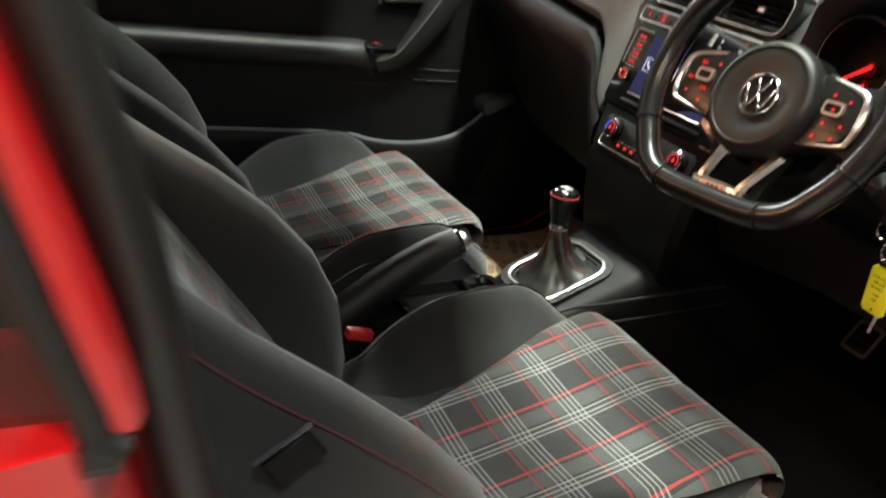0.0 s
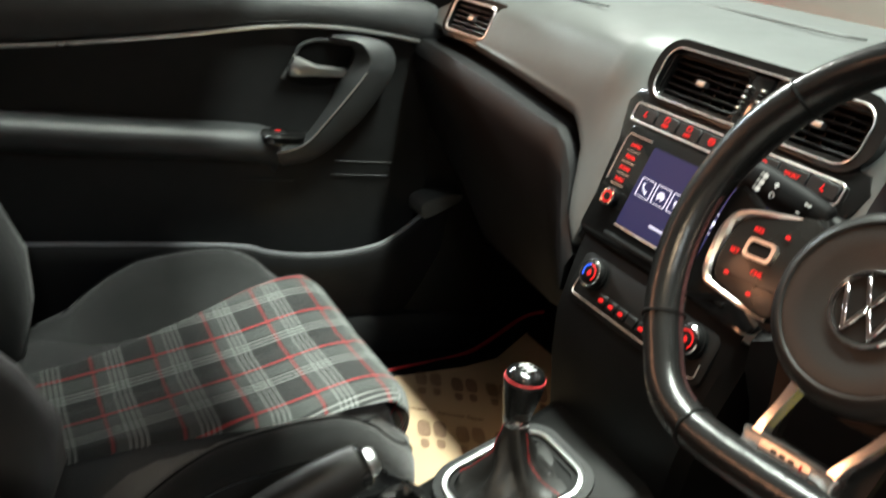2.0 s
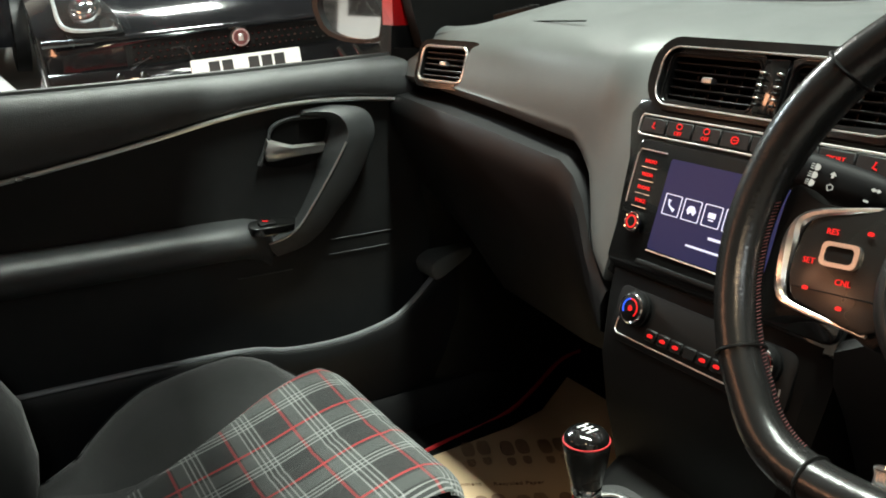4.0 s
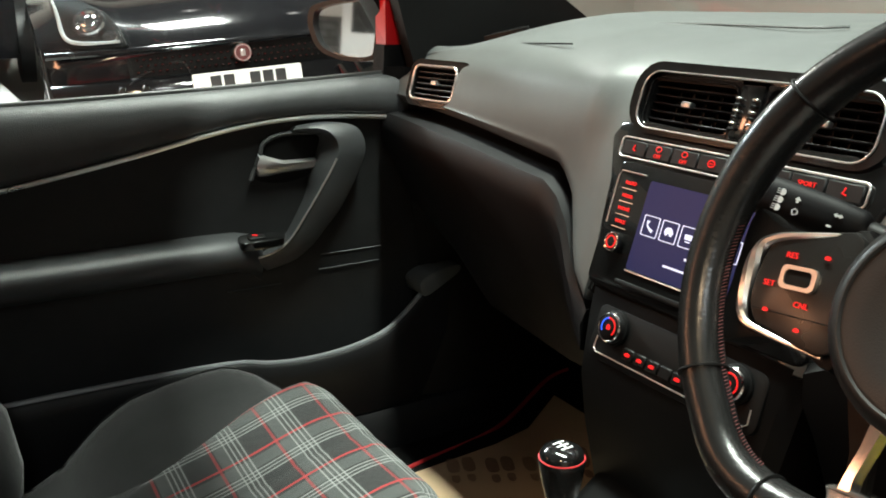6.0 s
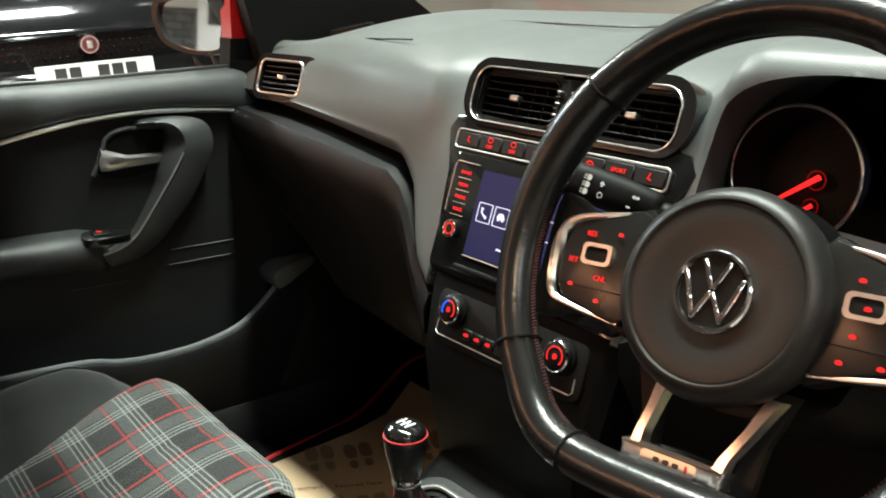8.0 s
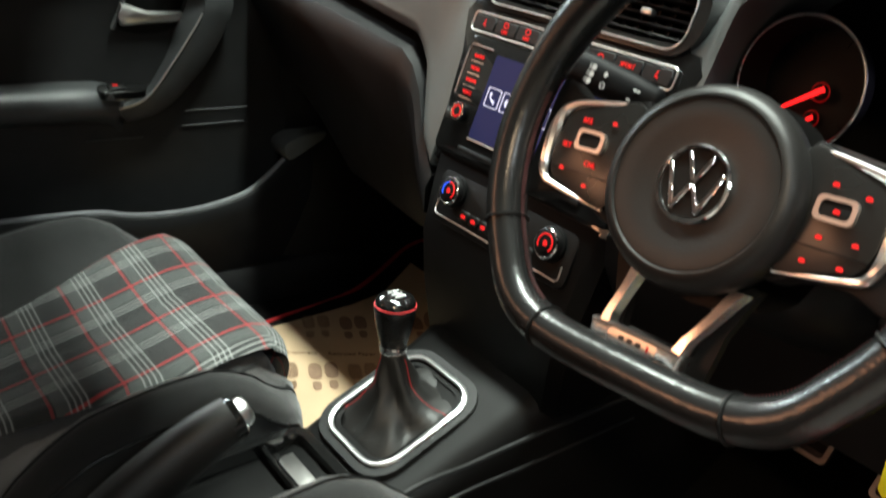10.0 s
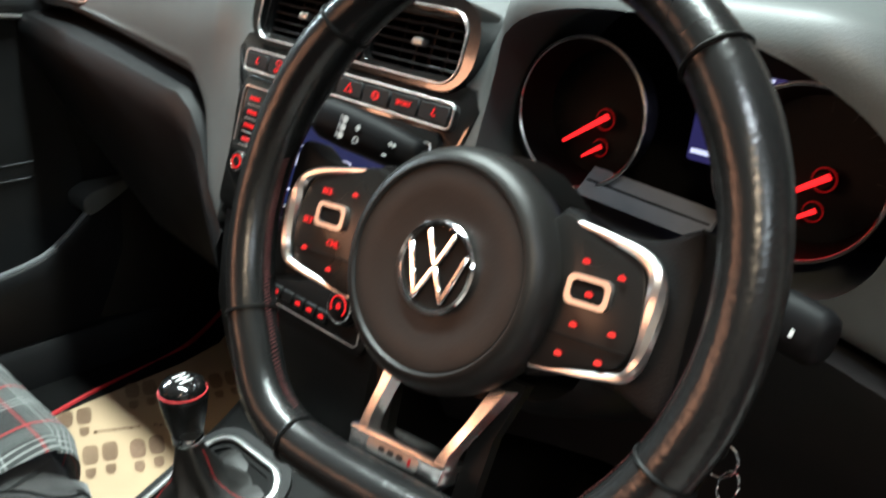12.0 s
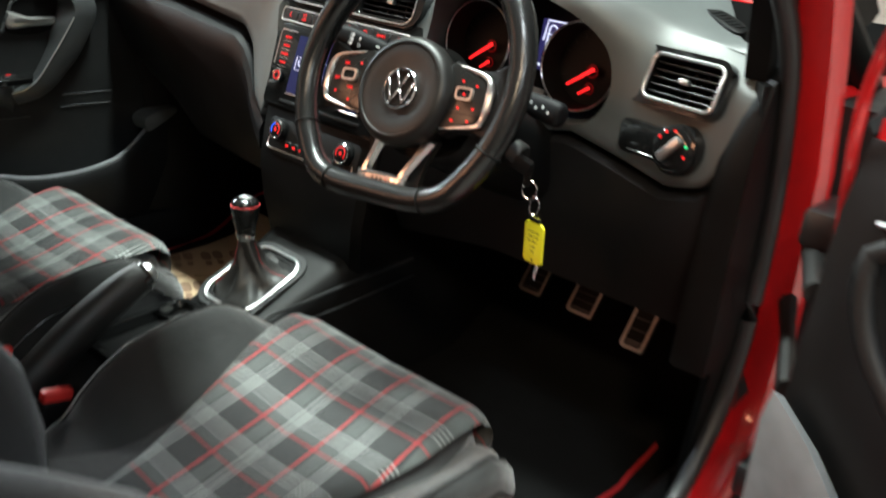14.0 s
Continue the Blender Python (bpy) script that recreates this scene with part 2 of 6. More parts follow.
def from_bm(bm):
    bm.verts.ensure_lookup_table()
    bm.verts.index_update()
    out = [v.co.copy() for v in bm.verts], [tuple(v.index for v in f.verts) for f in bm.faces]
    bm.free()
    return out


def rbox(c, s, r=0.004, seg=2, M=None):
    bm = bmesh.new()
    bmesh.ops.create_cube(bm, size=1)
    for v in bm.verts:
        v.co = Vector((v.co.x * s[0], v.co.y * s[1], v.co.z * s[2]))
    if r > 0:
        bmesh.ops.bevel(bm, geom=bm.edges[:], offset=min(r, min(s) * 0.49), segments=seg, profile=0.5, affect="EDGES")
    for v in bm.verts:
        v.co += Vector(c)
    out = from_bm(bm)
    return tf(out, M) if M else out


def prism(outline, z0, z1, M=None, bevel=0.0, seg=2):
    """A closed 2D outline pushed from z0 to z1, with its front rim rounded."""
    n = len(outline)
    V = [Vector((x, y, z0)) for x, y in outline]
    F = [tuple(range(n))[::-1]]
    steps = [(z1, 0)]
    if bevel:
        steps = [(z1 - bevel, 0)] + [(z1 - bevel + bevel * math.sin(a), bevel * (1 - math.cos(a))) for a in [math.pi / 2 * k / seg for k in range(1, seg + 1)]]
    cx = sum(p[0] for p in outline) / n
    cy = sum(p[1] for p in outline) / n
    for z, inset in steps:
        k = len(V)
        for i, (x, y) in enumerate(outline):
            px, py = outline[i - 1]
            qx, qy = outline[(i + 1) % n]
            tx, ty = qx - px, qy - py
            l = math.hypot(tx, ty) or 1
            nx, ny = ty / l, -tx / l
            if nx * (x - cx) + ny * (y - cy) < 0:
                nx, ny = -nx, -ny
            V.append(Vector((x - nx * inset, y - ny * inset, z)))
        F += [(k - n + i, k - n + (i + 1) % n, k + (i + 1) % n, k + i) for i in range(n)]
    F.append(tuple(range(len(V) - n, len(V))))
    return tf((V, F), M) if M else (V, F)


def rim_frame(outer, inner, z0, z1, M=None):
    """A frame between two outlines with the same number of points."""
    n = len(outer)
    V = [Vector((*p, z0)) for p in outer] + [Vector((*p, z1)) for p in outer] + [Vector((*p, z1)) for p in inner] + [Vector((*p, z0)) for p in inner]
    F = []
    for a, b in ((0, 1), (1, 2), (2, 3), (3, 0)):
        F += [(a * n + i, a * n + (i + 1) % n, b * n + (i + 1) % n, b * n + i) for i in range(n)]
    return tf((V, F), M) if M else (V, F)


def rrect(w, h, r, n=5, cx=0, cy=0):
    out = []
    for sx, sy, a0 in ((1, 1, 0), (-1, 1, 90), (-1, -1, 180), (1, -1, 270)):
        for k in range(n):
            a = radians(a0 + 90 * k / (n - 1))
            out.append((cx + sx * (w / 2 - r) + r * math.cos(a), cy + sy * (h / 2 - r) + r * math.sin(a)))
    return out


def circle(r, n=28, cx=0, cy=0):
    return [(cx + r * math.cos(2 * math.pi * k / n), cy + r * math.sin(2 * math.pi * k / n)) for k in range(n)]


def smooth_path(pts, n=6, closed=False):
    pts = [Vector(p) for p in pts]
    out, m = [], len(pts)
    for i in range(m if closed else m - 1):
        if closed:
            a, b, c, d = pts[i - 1], pts[i], pts[(i + 1) % m], pts[(i + 2) % m]
        else:
            a, b, c, d = pts[max(0, i - 1)], pts[i], pts[i + 1], pts[min(m - 1, i + 2)]
        for k in range(n):
            t = k / n
            out.append(0.5 * ((2 * b) + (c - a) * t + (2 * a - 5 * b + 4 * c - d) * t * t + (3 * b - a - 3 * c + d) * t ** 3))
    if not closed:
        out.append(pts[-1])
    return out


def smooth2(pts, n=5, closed=True):
    return [(p.x, p.y) for p in smooth_path([(x, y, 0) for x, y in pts], n, closed)]


def tube(path, r, n=10, closed=False, flat=1.0, up=(0, 0, 1)):
    """A round bar along a path; r one radius or one for each point; flat squeezes it along up."""
    path = [Vector(p) for p in path]
    m = len(path)
    rs = [r] * m if isinstance(r, (int, float)) else [float(np.interp(i * (len(r) - 1) / (m - 1), range(len(r)), r)) for i in range(m)]
    V, F = [], []
    for i, p in enumerate(path):
        a = path[i - 1] if (i or closed) else p
        b = path[(i + 1) % m] if (i < m - 1 or closed) else p
        t = (b - a).normalized()
        s = t.cross(Vector(up))
        s = s.normalized() if s.length > 1e-4 else Vector((1, 0, 0))
        w = s.cross(t).normalized()
        for k in range(n):
            an = 2 * math.pi * k / n
            V.append(p + rs[i] * (math.cos(an) * s + flat * math.sin(an) * w))
    for i in range(m if closed else m - 1):
        j = (i + 1) % m
        F += [(i * n + k, i * n + (k + 1) % n, j * n + (k + 1) % n, j * n + k) for k in range(n)]
    if not closed:
        F += [tuple(range(n))[::-1], tuple(range((m - 1) * n, m * n))]
    return V, F


def lathe(profile, n=32, M=None, front=True):
    """(radius, height) pairs turned round the local z axis."""
    V, F = [], []
    for r, h in profile:
        V += [Vector((r * math.cos(2 * math.pi * k / n), r * math.sin(2 * math.pi * k / n), h)) for k in range(n)]
    for i in range(len(profile) - 1):
        F += [(i * n + k, i * n + (k + 1) % n, (i + 1) * n + (k + 1) % n, (i + 1) * n + k) for k in range(n)]
    F += ([tuple(range(n))[::-1]] if front else []) + [tuple(range(len(V) - n, len(V)))]
    return tf((V, F), M) if M else (V, F)


def loft(sections, closed=True, caps=True):
    n = len(sections[0])
    V = [Vector(p) for s in sections for p in s]
    F = []
    for i in range(len(sections) - 1):
        F += [(i * n + k, i * n + (k + 1) % n, (i + 1) * n + (k + 1) % n, (i + 1) * n + k) for k in range(n if closed else n - 1)]
    if caps and closed:
        F += [tuple(range(n))[::-1], tuple(range(len(V) - n, len(V)))]
    return V, F


def lerp(a, b, t):
    return a + (b - a) * t


def interp(x, xs, ys):
    return float(np.interp(x, xs, ys))


def sstep(a, b, x):
    t = min(1, max(0, (x - a) / (b - a)))
    return t * t * (3 - 2 * t)


def text_mesh(s, size, M, depth=0.0004):
    cu = bpy.data.curves.new("writing", "FONT")
    cu.body, cu.size, cu.align_x, cu.align_y, cu.extrude = s, size, "CENTER", "CENTER", depth
    cu.resolution_u = 2
    ob = bpy.data.objects.new("writing", cu)
    me = bpy.data.meshes.new_from_object(ob)
    V, F = [M @ v.co for v in me.vertices], [tuple(p.vertices) for p in me.polygons]
    bpy.data.objects.remove(ob)
    bpy.data.curves.remove(cu)
    bpy.data.meshes.remove(me)
    return V, F


def T(x, y, z=0.0, rz=0.0):
    return pose(x, y, z, 0, 0, rz)


HEADLINER = plain("pale_headliner", (0.30, 0.29, 0.28), 0.9, vary=0.05)


# ---- showroom ----
def slab(name, c, s, mat, label, cat):
    ob = part(name, rbox(c, s, 0), mat, None, label, smooth=0)
    return tagged(ob, label, cat, kind="structure")


slab("ground", (-1.0, 0.5, -0.05), (14, 14, 0.1), FLOORTILE, "pale polished showroom floor", "floor")
slab("wall_west", (-8.05, 0.5, 1.7), (0.1, 14, 3.6), WALLPAINT, "plain cream showroom wall", "wall")
slab("wall_north", (-1.0, 7.55, 1.7), (14, 0.1, 3.6), WALLPAINT, "plain cream showroom wall", "wall")
slab("wall_east", (6.05, 0.5, 1.7), (0.1, 14, 3.6), WALLPAINT, "plain cream showroom wall", "wall")
slab("wall_south", (-1.0, -6.55, 1.7), (14, 0.1, 3.6), BLOCKS, "grey block showroom wall", "wall")
slab("wall_band", (-1.0, -6.47, 2.45), (14, 0.06, 1.98), WALLPAINT, "cream plaster above the block wall", "wall")
slab("ceiling", (-1.0, 0.5, 3.45), (14, 14, 0.1), CEILPAINT, "dark painted showroom ceiling", "ceiling")

# ---- red car body ----
car = thing("hatchback_car", (0, -0.6, 0.0), "glossy red three-door hatchback body with its door open", "car")


# door opening: lower red sill, front and rear jambs
def sill(s):
    sec = []
    for y in (-0.66, -0.3, 0.05, 0.20):
        sec.append([(s * x, y, z) for x, z in ((0.70, 0.20), (0.70, 0.335), (0.74, 0.352), (0.79, 0.345), (0.825, 0.31), (0.84, 0.22))])
    return loft(sec)


part("sill", sill(1), REDPAINT, car)
part("sill", sill(-1), REDPAINT, car)


def front_jamb(s):
    zs = (0.20, 0.34, 0.411, 0.447, 0.512, 0.601, 0.696, 0.76, 0.837, 0.91, 0.978, 1.039, 1.10)
    yin = (0.17, 0.20, 0.244, 0.300, 0.326, 0.328, 0.318, 0.308, 0.293, 0.263, 0.230, 0.194, 0.15)
    sec = []
    for z, y in zip(zs, yin):
        sec.append([(s * 0.728, y, z), (s * 0.750, y - 0.006, z), (s * 0.768, y - 0.008, z), (s * 0.776, y + 0.002, z), (s * 0.778, y + 0.020, z), (s * 0.728, y + 0.020, z)])
    return loft(sec)


part("front_jamb", front_jamb(1), REDPAINT, car)
# solid black block stands for the shade inside each hinge gap
for s in (1, -1):
    part("hinge_gap_shade", loft([[(s * 0.730, y0 + 0.055, z), (s * 0.833, y0 + 0.065, z), (s * 0.834, 0.62, z), (s * 0.730, 0.62, z)] for z, y0 in ((0.30, 0.20), (0.45, 0.25), (0.63, 0.295), (0.81, 0.285), (0.92, 0.25))]), RUBBER, car)
part("front_jamb", front_jamb(-1), MATT, car)


def rear_jamb(s):
    sec = []
    for z, y in ((0.20, -0.62), (0.36, -0.645), (0.55, -0.677), (0.80, -0.723), (0.868, -0.7395)):
        sec.append([(s * 0.735, y, z), (s * 0.79, y - 0.008, z), (s * 0.815, y - 0.02, z), (s * 0.825, y - 0.06, z), (s * 0.82, y - 0.9, z), (s * 0.735, y - 0.9, z)])
    return loft(sec)


part("rear_quarter", rear_jamb(1), REDPAINT, car)
part("rear_quarter", rear_jamb(-1), REDPAINT, car)


def b_pillar(s):
    sec = []
    for z, y, x in ((0.866, -0.7385, 0.806), (0.895, -0.747, 0.804), (0.936, -0.761, 0.801), (0.971, -0.774, 0.795), (1.05, -0.801, 0.775), (1.2, -0.853, 0.72), (1.4, -0.92, 0.63)):
        sec.append([(s * (x - 0.06), y + 0.006, z), (s * (x - 0.010), y + 0.004, z), (s * x, y, z), (s * (x + 0.001), y - 0.008, z), (s * (x - 0.01), y - 0.012, z), (s * (x - 0.06), y - 0.012, z)])
    return loft(sec)


part("centre_pillar", b_pillar(1), REDPAINT, car)
part("centre_pillar", b_pillar(-1), REDPAINT, car)
for s in (1, -1):
    q = [(s * 0.800, -0.753, 0.862), (s * 0.70, -0.905, 1.30), (s * 0.70, -1.4, 1.30), (s * 0.797, -1.5, 0.885)]
    part("quarter_glass", ([*q], [(0, 1, 2, 3)]), TINT, car, "dark tinted quarter window")
    part("glass_seal", tube(smooth_path([(s * 0.80, -1.5, 0.878), (s * 0.804, -0.95, 0.866), (s * 0.807, -0.761, 0.8585), (s * 0.807, -0.7525, 0.868), (s * 0.803, -0.770, 0.916), (s * 0.797, -0.787, 0.971), (s * 0.776, -0.813, 1.05), (s * 0.69, -0.90, 1.30)], 6), 0.0065, 8), RUBBER, car)
    part("inner_pillar_trim", loft([[(s * (x - 0.012), y + dy, z) for x, y in ((0.745, -0.685), (0.70, -0.685), (0.665, -0.72), (0.66, -0.84), (0.735, -0.84))] for z, dy in ((0.34, 0.02), (0.6, -0.005), (0.85, -0.033), (1.1, -0.093), (1.38, -0.17))]), TRIM, car)

# door aperture rubber, all the way round the opening
for s in (1, -1):
    upper = [(s * 0.722, 0.262, 0.90), (s * 0.722, 0.216, 0.99), (s * 0.706, 0.150, 1.08), (s * 0.66, 0.03, 1.25)] if s > 0 else [(s * 0.722, 0.30, 0.90), (s * 0.722, 0.30, 0.96), (s * 0.70, 0.25, 1.08), (s * 0.66, 0.10, 1.25)]
    seal = [(s * 0.66, -0.90, 1.38), (s * 0.752, -0.785, 1.06), (s * 0.766, -0.741, 0.93), (s * 0.755, -0.710, 0.80), (s * 0.735, -0.655, 0.60), (s * 0.735, -0.61, 0.42), (s * 0.73, -0.52, 0.362), (s * 0.73, -0.1, 0.360), (s * 0.73, 0.10, 0.364), (s * 0.725, 0.215, 0.40), (s * 0.722, 0.292, 0.50), (s * 0.722, 0.312, 0.62), (s * 0.722, 0.298, 0.78), *upper, (s * 0.60, -0.12, 1.38)]
    part("door_seal", tube(smooth_path(seal, 6), 0.0125, 10), RUBBER, car, "ribbed black rubber door seal")
    # scuff plate and inner lip
    part("scuff_plate", loft([[(s * x, y, z) for x, z in ((0.655, 0.27), (0.657, 0.330), (0.67, 0.347), (0.70, 0.349), (0.718, 0.343), (0.715, 0.27))] for y in (-0.62, -0.2, 0.1, 0.28, 0.42)]), DARK, car)
    part("kick_panel", loft([[(s * 0.712, y0, z), (s * 0.69, y0 + 0.03, z), (s * 0.655, 0.45, z), (s * 0.63, 0.80, z), (s * 0.72, 0.80, z)] for z, y0 in ((0.26, 0.19), (0.40, 0.235), (0.60, 0.255), (0.80, 0.225), (0.94, 0.20))]), MATT, car)
    # roof rail and windscreen pillar
    part("windscreen_pillar", tube(smooth_path([(s * 0.735, 0.46, 0.93), (s * 0.715, 0.34, 1.02), (s * 0.66, 0.13, 1.20), (s * 0.60, -0.06, 1.385)], 5), 0.034, 10, flat=0.7), MATT, car)
    part("pillar_trim", loft([[(s * x, y, z) for y, z in ((0.235, 0.940), (0.40, 0.965), (0.58, 0.998), (0.60, 1.012), (0.36, 1.155), (0.10, 1.36), (-0.02, 1.36), (0.10, 1.20), (0.20, 1.06))] for x in (0.672, 0.700)]), MATT, car, "black windscreen pillar trim")
    part("roof_rail", tube(smooth_path([(s * 0.60, -0.06, 1.39), (s * 0.61, -0.4, 1.43), (s * 0.61, -1.0, 1.42), (s * 0.60, -1.6, 1.36)], 5), 0.04, 8), REDPAINT, car)
roof = [[(x, y, z + 0.03 * (1 - (x / 0.62) ** 2)) for x in np.linspace(-0.62, 0.62, 9)] for y, z in ((-0.04, 1.39), (-0.4, 1.43), (-1.0, 1.42), (-1.7, 1.35))]
part("roof", loft([r + [(x, y, z - 0.03) for x, y, z in r[::-1]] for r in roof]), REDPAINT, car)
part("headliner", loft([[(x, y, z - 0.035) for x, y, z in r] + [(x, y, z - 0.045) for x, y, z in r[::-1]] for r in roof]), HEADLINER, car, "pale grey cloth headliner")
part("tailgate", loft([[(x, -1.62, 0.25), (x, -1.66, 0.93), (x, -1.70, 0.93), (x, -1.72, 0.25)] for x in (-0.7, 0.0, 0.7)]), MATT, car)
for s in (1, -1):
    part("rear_pillar", loft([[(s * 0.56, y, z), (s * 0.72, y + 0.12, z), (s * 0.72, y - 0.04, z)] for y, z in ((-1.66, 0.90), (-1.66, 1.15), (-1.66, 1.36))]), MATT, car)
part("rear_window", ([(-0.57, -1.67, 0.93), (0.57, -1.67, 0.93), (0.57, -1.68, 1.345), (-0.57, -1.68, 1.345)], [(0, 1, 2, 3)]), GLASS, car, "clear rear window").visible_shadow = False
part("windscreen", ([(-0.66, 0.90, 0.985), (0.66, 0.90, 0.985), (0.57, -0.03, 1.385), (-0.57, -0.03, 1.385)], [(0, 1, 2, 3)]), GLASS, car, "clear laminated windscreen").visible_shadow = False
bon = [[(x, y, z - 0.07 * (abs(x) / 0.74) ** 3) for x in np.linspace(-0.74, 0.74, 13)] for y, z in ((0.86, 0.99), (1.0, 0.995), (1.25, 0.955), (1.5, 0.90), (1.72, 0.80))]
part("bonnet", loft([r + [(x, y, z - 0.03) for x, y, z in r[::-1]] for r in bon]), REDPAINT, car)
for s in (1, -1):
    part("front_wing", loft([[(s * x, y, z) for x, z in ((0.74, zt), (0.80, zt - 0.05), (0.835, 0.72), (0.84, 0.30), (0.74, 0.30))] for y, zt in ((0.36, 0.93), (0.8, 0.93), (1.3, 0.88), (1.7, 0.74))]), REDPAINT, car)
part("nose_panel", rbox((0, 1.72, 0.5), (1.6, 0.1, 0.55), 0.04), REDPAINT, car)
# road wheels
for wy in (1.02, -1.44):
    for s in (1, -1):
        RM = basis((s * 0.735, wy, 0.305), (0, 1, 0), (0, 0, 1))
        if s > 0:
            RM = RM @ pose(0, 0, 0, 0, 180, 0)
        RM = RM @ pose(0, 0, 0, 0, 180, 0)
        wl = part("wheel", lathe([(0.20, -0.10), (0.28, -0.10), (0.302, -0.085), (0.305, -0.04), (0.305, 0.04), (0.302, 0.085), (0.28, 0.10), (0.215, 0.10)], 40, RM), RUBBER, car, "black tyre")
        part("alloy_rim", lathe([(0.216, 0.096), (0.212, 0.090), (0.205, 0.070), (0.07, 0.062), (0.06, 0.075), (0.03, 0.078)], 40, RM), STEEL, wl, "silver alloy rim")
# floor and bulkhead
fl = [[(x, y, z) for x in np.linspace(-0.72, 0.72, 13)] for y, z in ((-1.65, 0.30), (-0.6, 0.28), (0.0, 0.275), (0.42, 0.28), (0.62, 0.40), (0.78, 0.62), (0.82, 0.98))]
part("carpet", loft([r + [(x, y, z - 0.03) for x, y, z in r[::-1]] for r in fl]), CARPET, car, "black cut-pile floor carpet")
part("rear_bench", rbox((0, -1.25, 0.5), (1.25, 0.45, 0.42), 0.06, 3), FABRIC, car)


# ---- seats ----
def make_seat(cx, label, group, weave_shift, airbag_side, back_y):
    st = thing("car_seat", (cx, -0.2, 0.29), label, "car seat", group)
    prof = [(-0.012, 0.385), (0.012, 0.42), (0.025, 0.452), (0.028, 0.475), (0.020, 0.491), (0.000, 0.500), (-0.035, 0.499), (-0.08, 0.487), (-0.14, 0.467), (-0.21, 0.448), (-0.29, 0.427), (-0.37, 0.408), (-0.46, 0.392)]
    prof = [(p.x, p.y) for p in smooth_path([(y, z, 0) for y, z in prof], 4)]
    V, UV, F = [], [], []
    NX = 25
    crest = sum(math.hypot(b[0] - a[0], b[1] - a[1]) for a, b in zip(prof, prof[1:]) if b[0] > -0.012 or b[1] < 0.48)
    arc, last = 0.0, None
    for y, z in prof:
        if last:
            arc += math.hypot(y - last[0], z - last[1])
        last = (y, z)
        w = interp(y, (-0.46, -0.30, -0.20, -0.10, 0.0, 0.06), (0.100, 0.114, 0.142, 0.176, 0.190, 0.190))
        for i in range(NX):
            t = -1 + 2 * i / (NX - 1)
            edge = max(0, abs(t) - 0.90) / 0.10
            zz = z - 0.008 * edge ** 2 - 0.004 * math.cos(t * math.pi) * (1 if y < 0 else 0.4)
            zz -= 0.0018 * math.exp(-((t * w - 0.0) / 0.006) ** 2) * (1 if y < 0.03 else 0)
            yy = y - 0.012 * max(0, abs(t) - 0.8) / 0.2 * (1 if y > 0 else 0)
            V.append((cx + t * w, yy, zz))
            UV.append((t * w + weave_shift, arc - crest))
    n = NX
    for j in range(len(prof) - 1):
        F += [(j * n + i, j * n + i + 1, (j + 1) * n + i + 1, (j + 1) * n + i) for i in range(n - 1)]
    part("cushion_insert", (V, F), PLAID, st, "grey tartan cloth with red and white lines", uv=UV)
    # cushion base under the insert
    base = []
    for y, z0, z1, w in ((0.002, 0.36, 0.415, 0.178), (0.009, 0.34, 0.450, 0.180), (-0.006, 0.33, 0.476, 0.186), (-0.05, 0.31, 0.478, 0.205), (-0.2, 0.30, 0.436, 0.215), (-0.46, 0.30, 0.382, 0.215)):
        base.append([(cx + x, y, z) for x, z in ((-w, z0), (-w, lerp(z0, z1, 0.8)), (-w * 0.93, z1), (w * 0.93, z1), (w, lerp(z0, z1, 0.8)), (w, z0))])
    part("cushion_base", loft(base), FABRIC, st)
    for s in (1, -1):
        sec = []
        ys = (0.021, 0.017, 0.010, 0.000, -0.020, -0.040, -0.060, -0.085, -0.11, -0.15, -0.19, -0.24, -0.28, -0.31, -0.335, -0.38, -0.46)
        zr = (0.405, 0.425, 0.443, 0.457, 0.470, 0.485, 0.502, 0.515, 0.522, 0.520, 0.514, 0.502, 0.478, 0.452, 0.424, 0.400, 0.392)
        if s == airbag_side:
            zr = tuple(min(z, 0.498) for z in zr)
        for y, zt in zip(ys, zr):
            w = interp(y, (-0.46, -0.30, -0.20, -0.10, 0.0, 0.06), (0.096, 0.110, 0.138, 0.172, 0.184, 0.184))
            zp = interp(y, (-0.46, -0.29, -0.14, -0.03, 0.0, 0.05), (0.375, 0.408, 0.446, 0.474, 0.462, 0.43))
            wo = 0.262 if y < -0.05 else 0.262 - 0.034 * ((y + 0.05) / 0.071) ** 2
            wr = wo - 0.020
            zr0 = min(zp, zt)
            pts = [(w, zr0), (lerp(w, wr, 0.35), lerp(zp, zt, 0.22)), (lerp(w, wr, 0.70), lerp(zp, zt, 0.66)), (wr - 0.012, zt - 0.004), (wr, zt), (wo - 0.007, zt - 0.006), (wo, zt - 0.028), (wo - 0.002, lerp(0.33, zt, 0.4)), (wo - 0.012, 0.33), (w, 0.33)]
            sec.append([(cx + s * x, y, z) for x, z in pts])
        bol = part("cushion_bolster", loft(sec), FABRIC, st, smooth=60)
        seam = [(Vector(q[6]) + Vector((0, 0, -0.012))) for q in sec[2:]]
        part("seam", tube(smooth_path(seam, 4), 0.0022, 6), LEATHER, bol)
        part("seam", tube(smooth_path([Vector(p[4]) + Vector((0, 0, 0.0002)) for p in sec], 4), 0.0013, 6), MATT, bol)
    # seat rails
    for s in (1, -1):
        part("seat_rail", rbox((cx + s * 0.18, -0.22, 0.298), (0.03, 0.46, 0.03), 0.006), MATT, st)
    # backrest
    A = radians(36)
    B0 = Vector((cx, back_y, 0.395))
    d, nb = Vector((0, -math.sin(A), math.cos(A))), Vector((0, math.cos(A), math.sin(A)))

    def bp(x, h, o):
        return B0 + Vector((x, 0, 0)) + d * h + nb * o

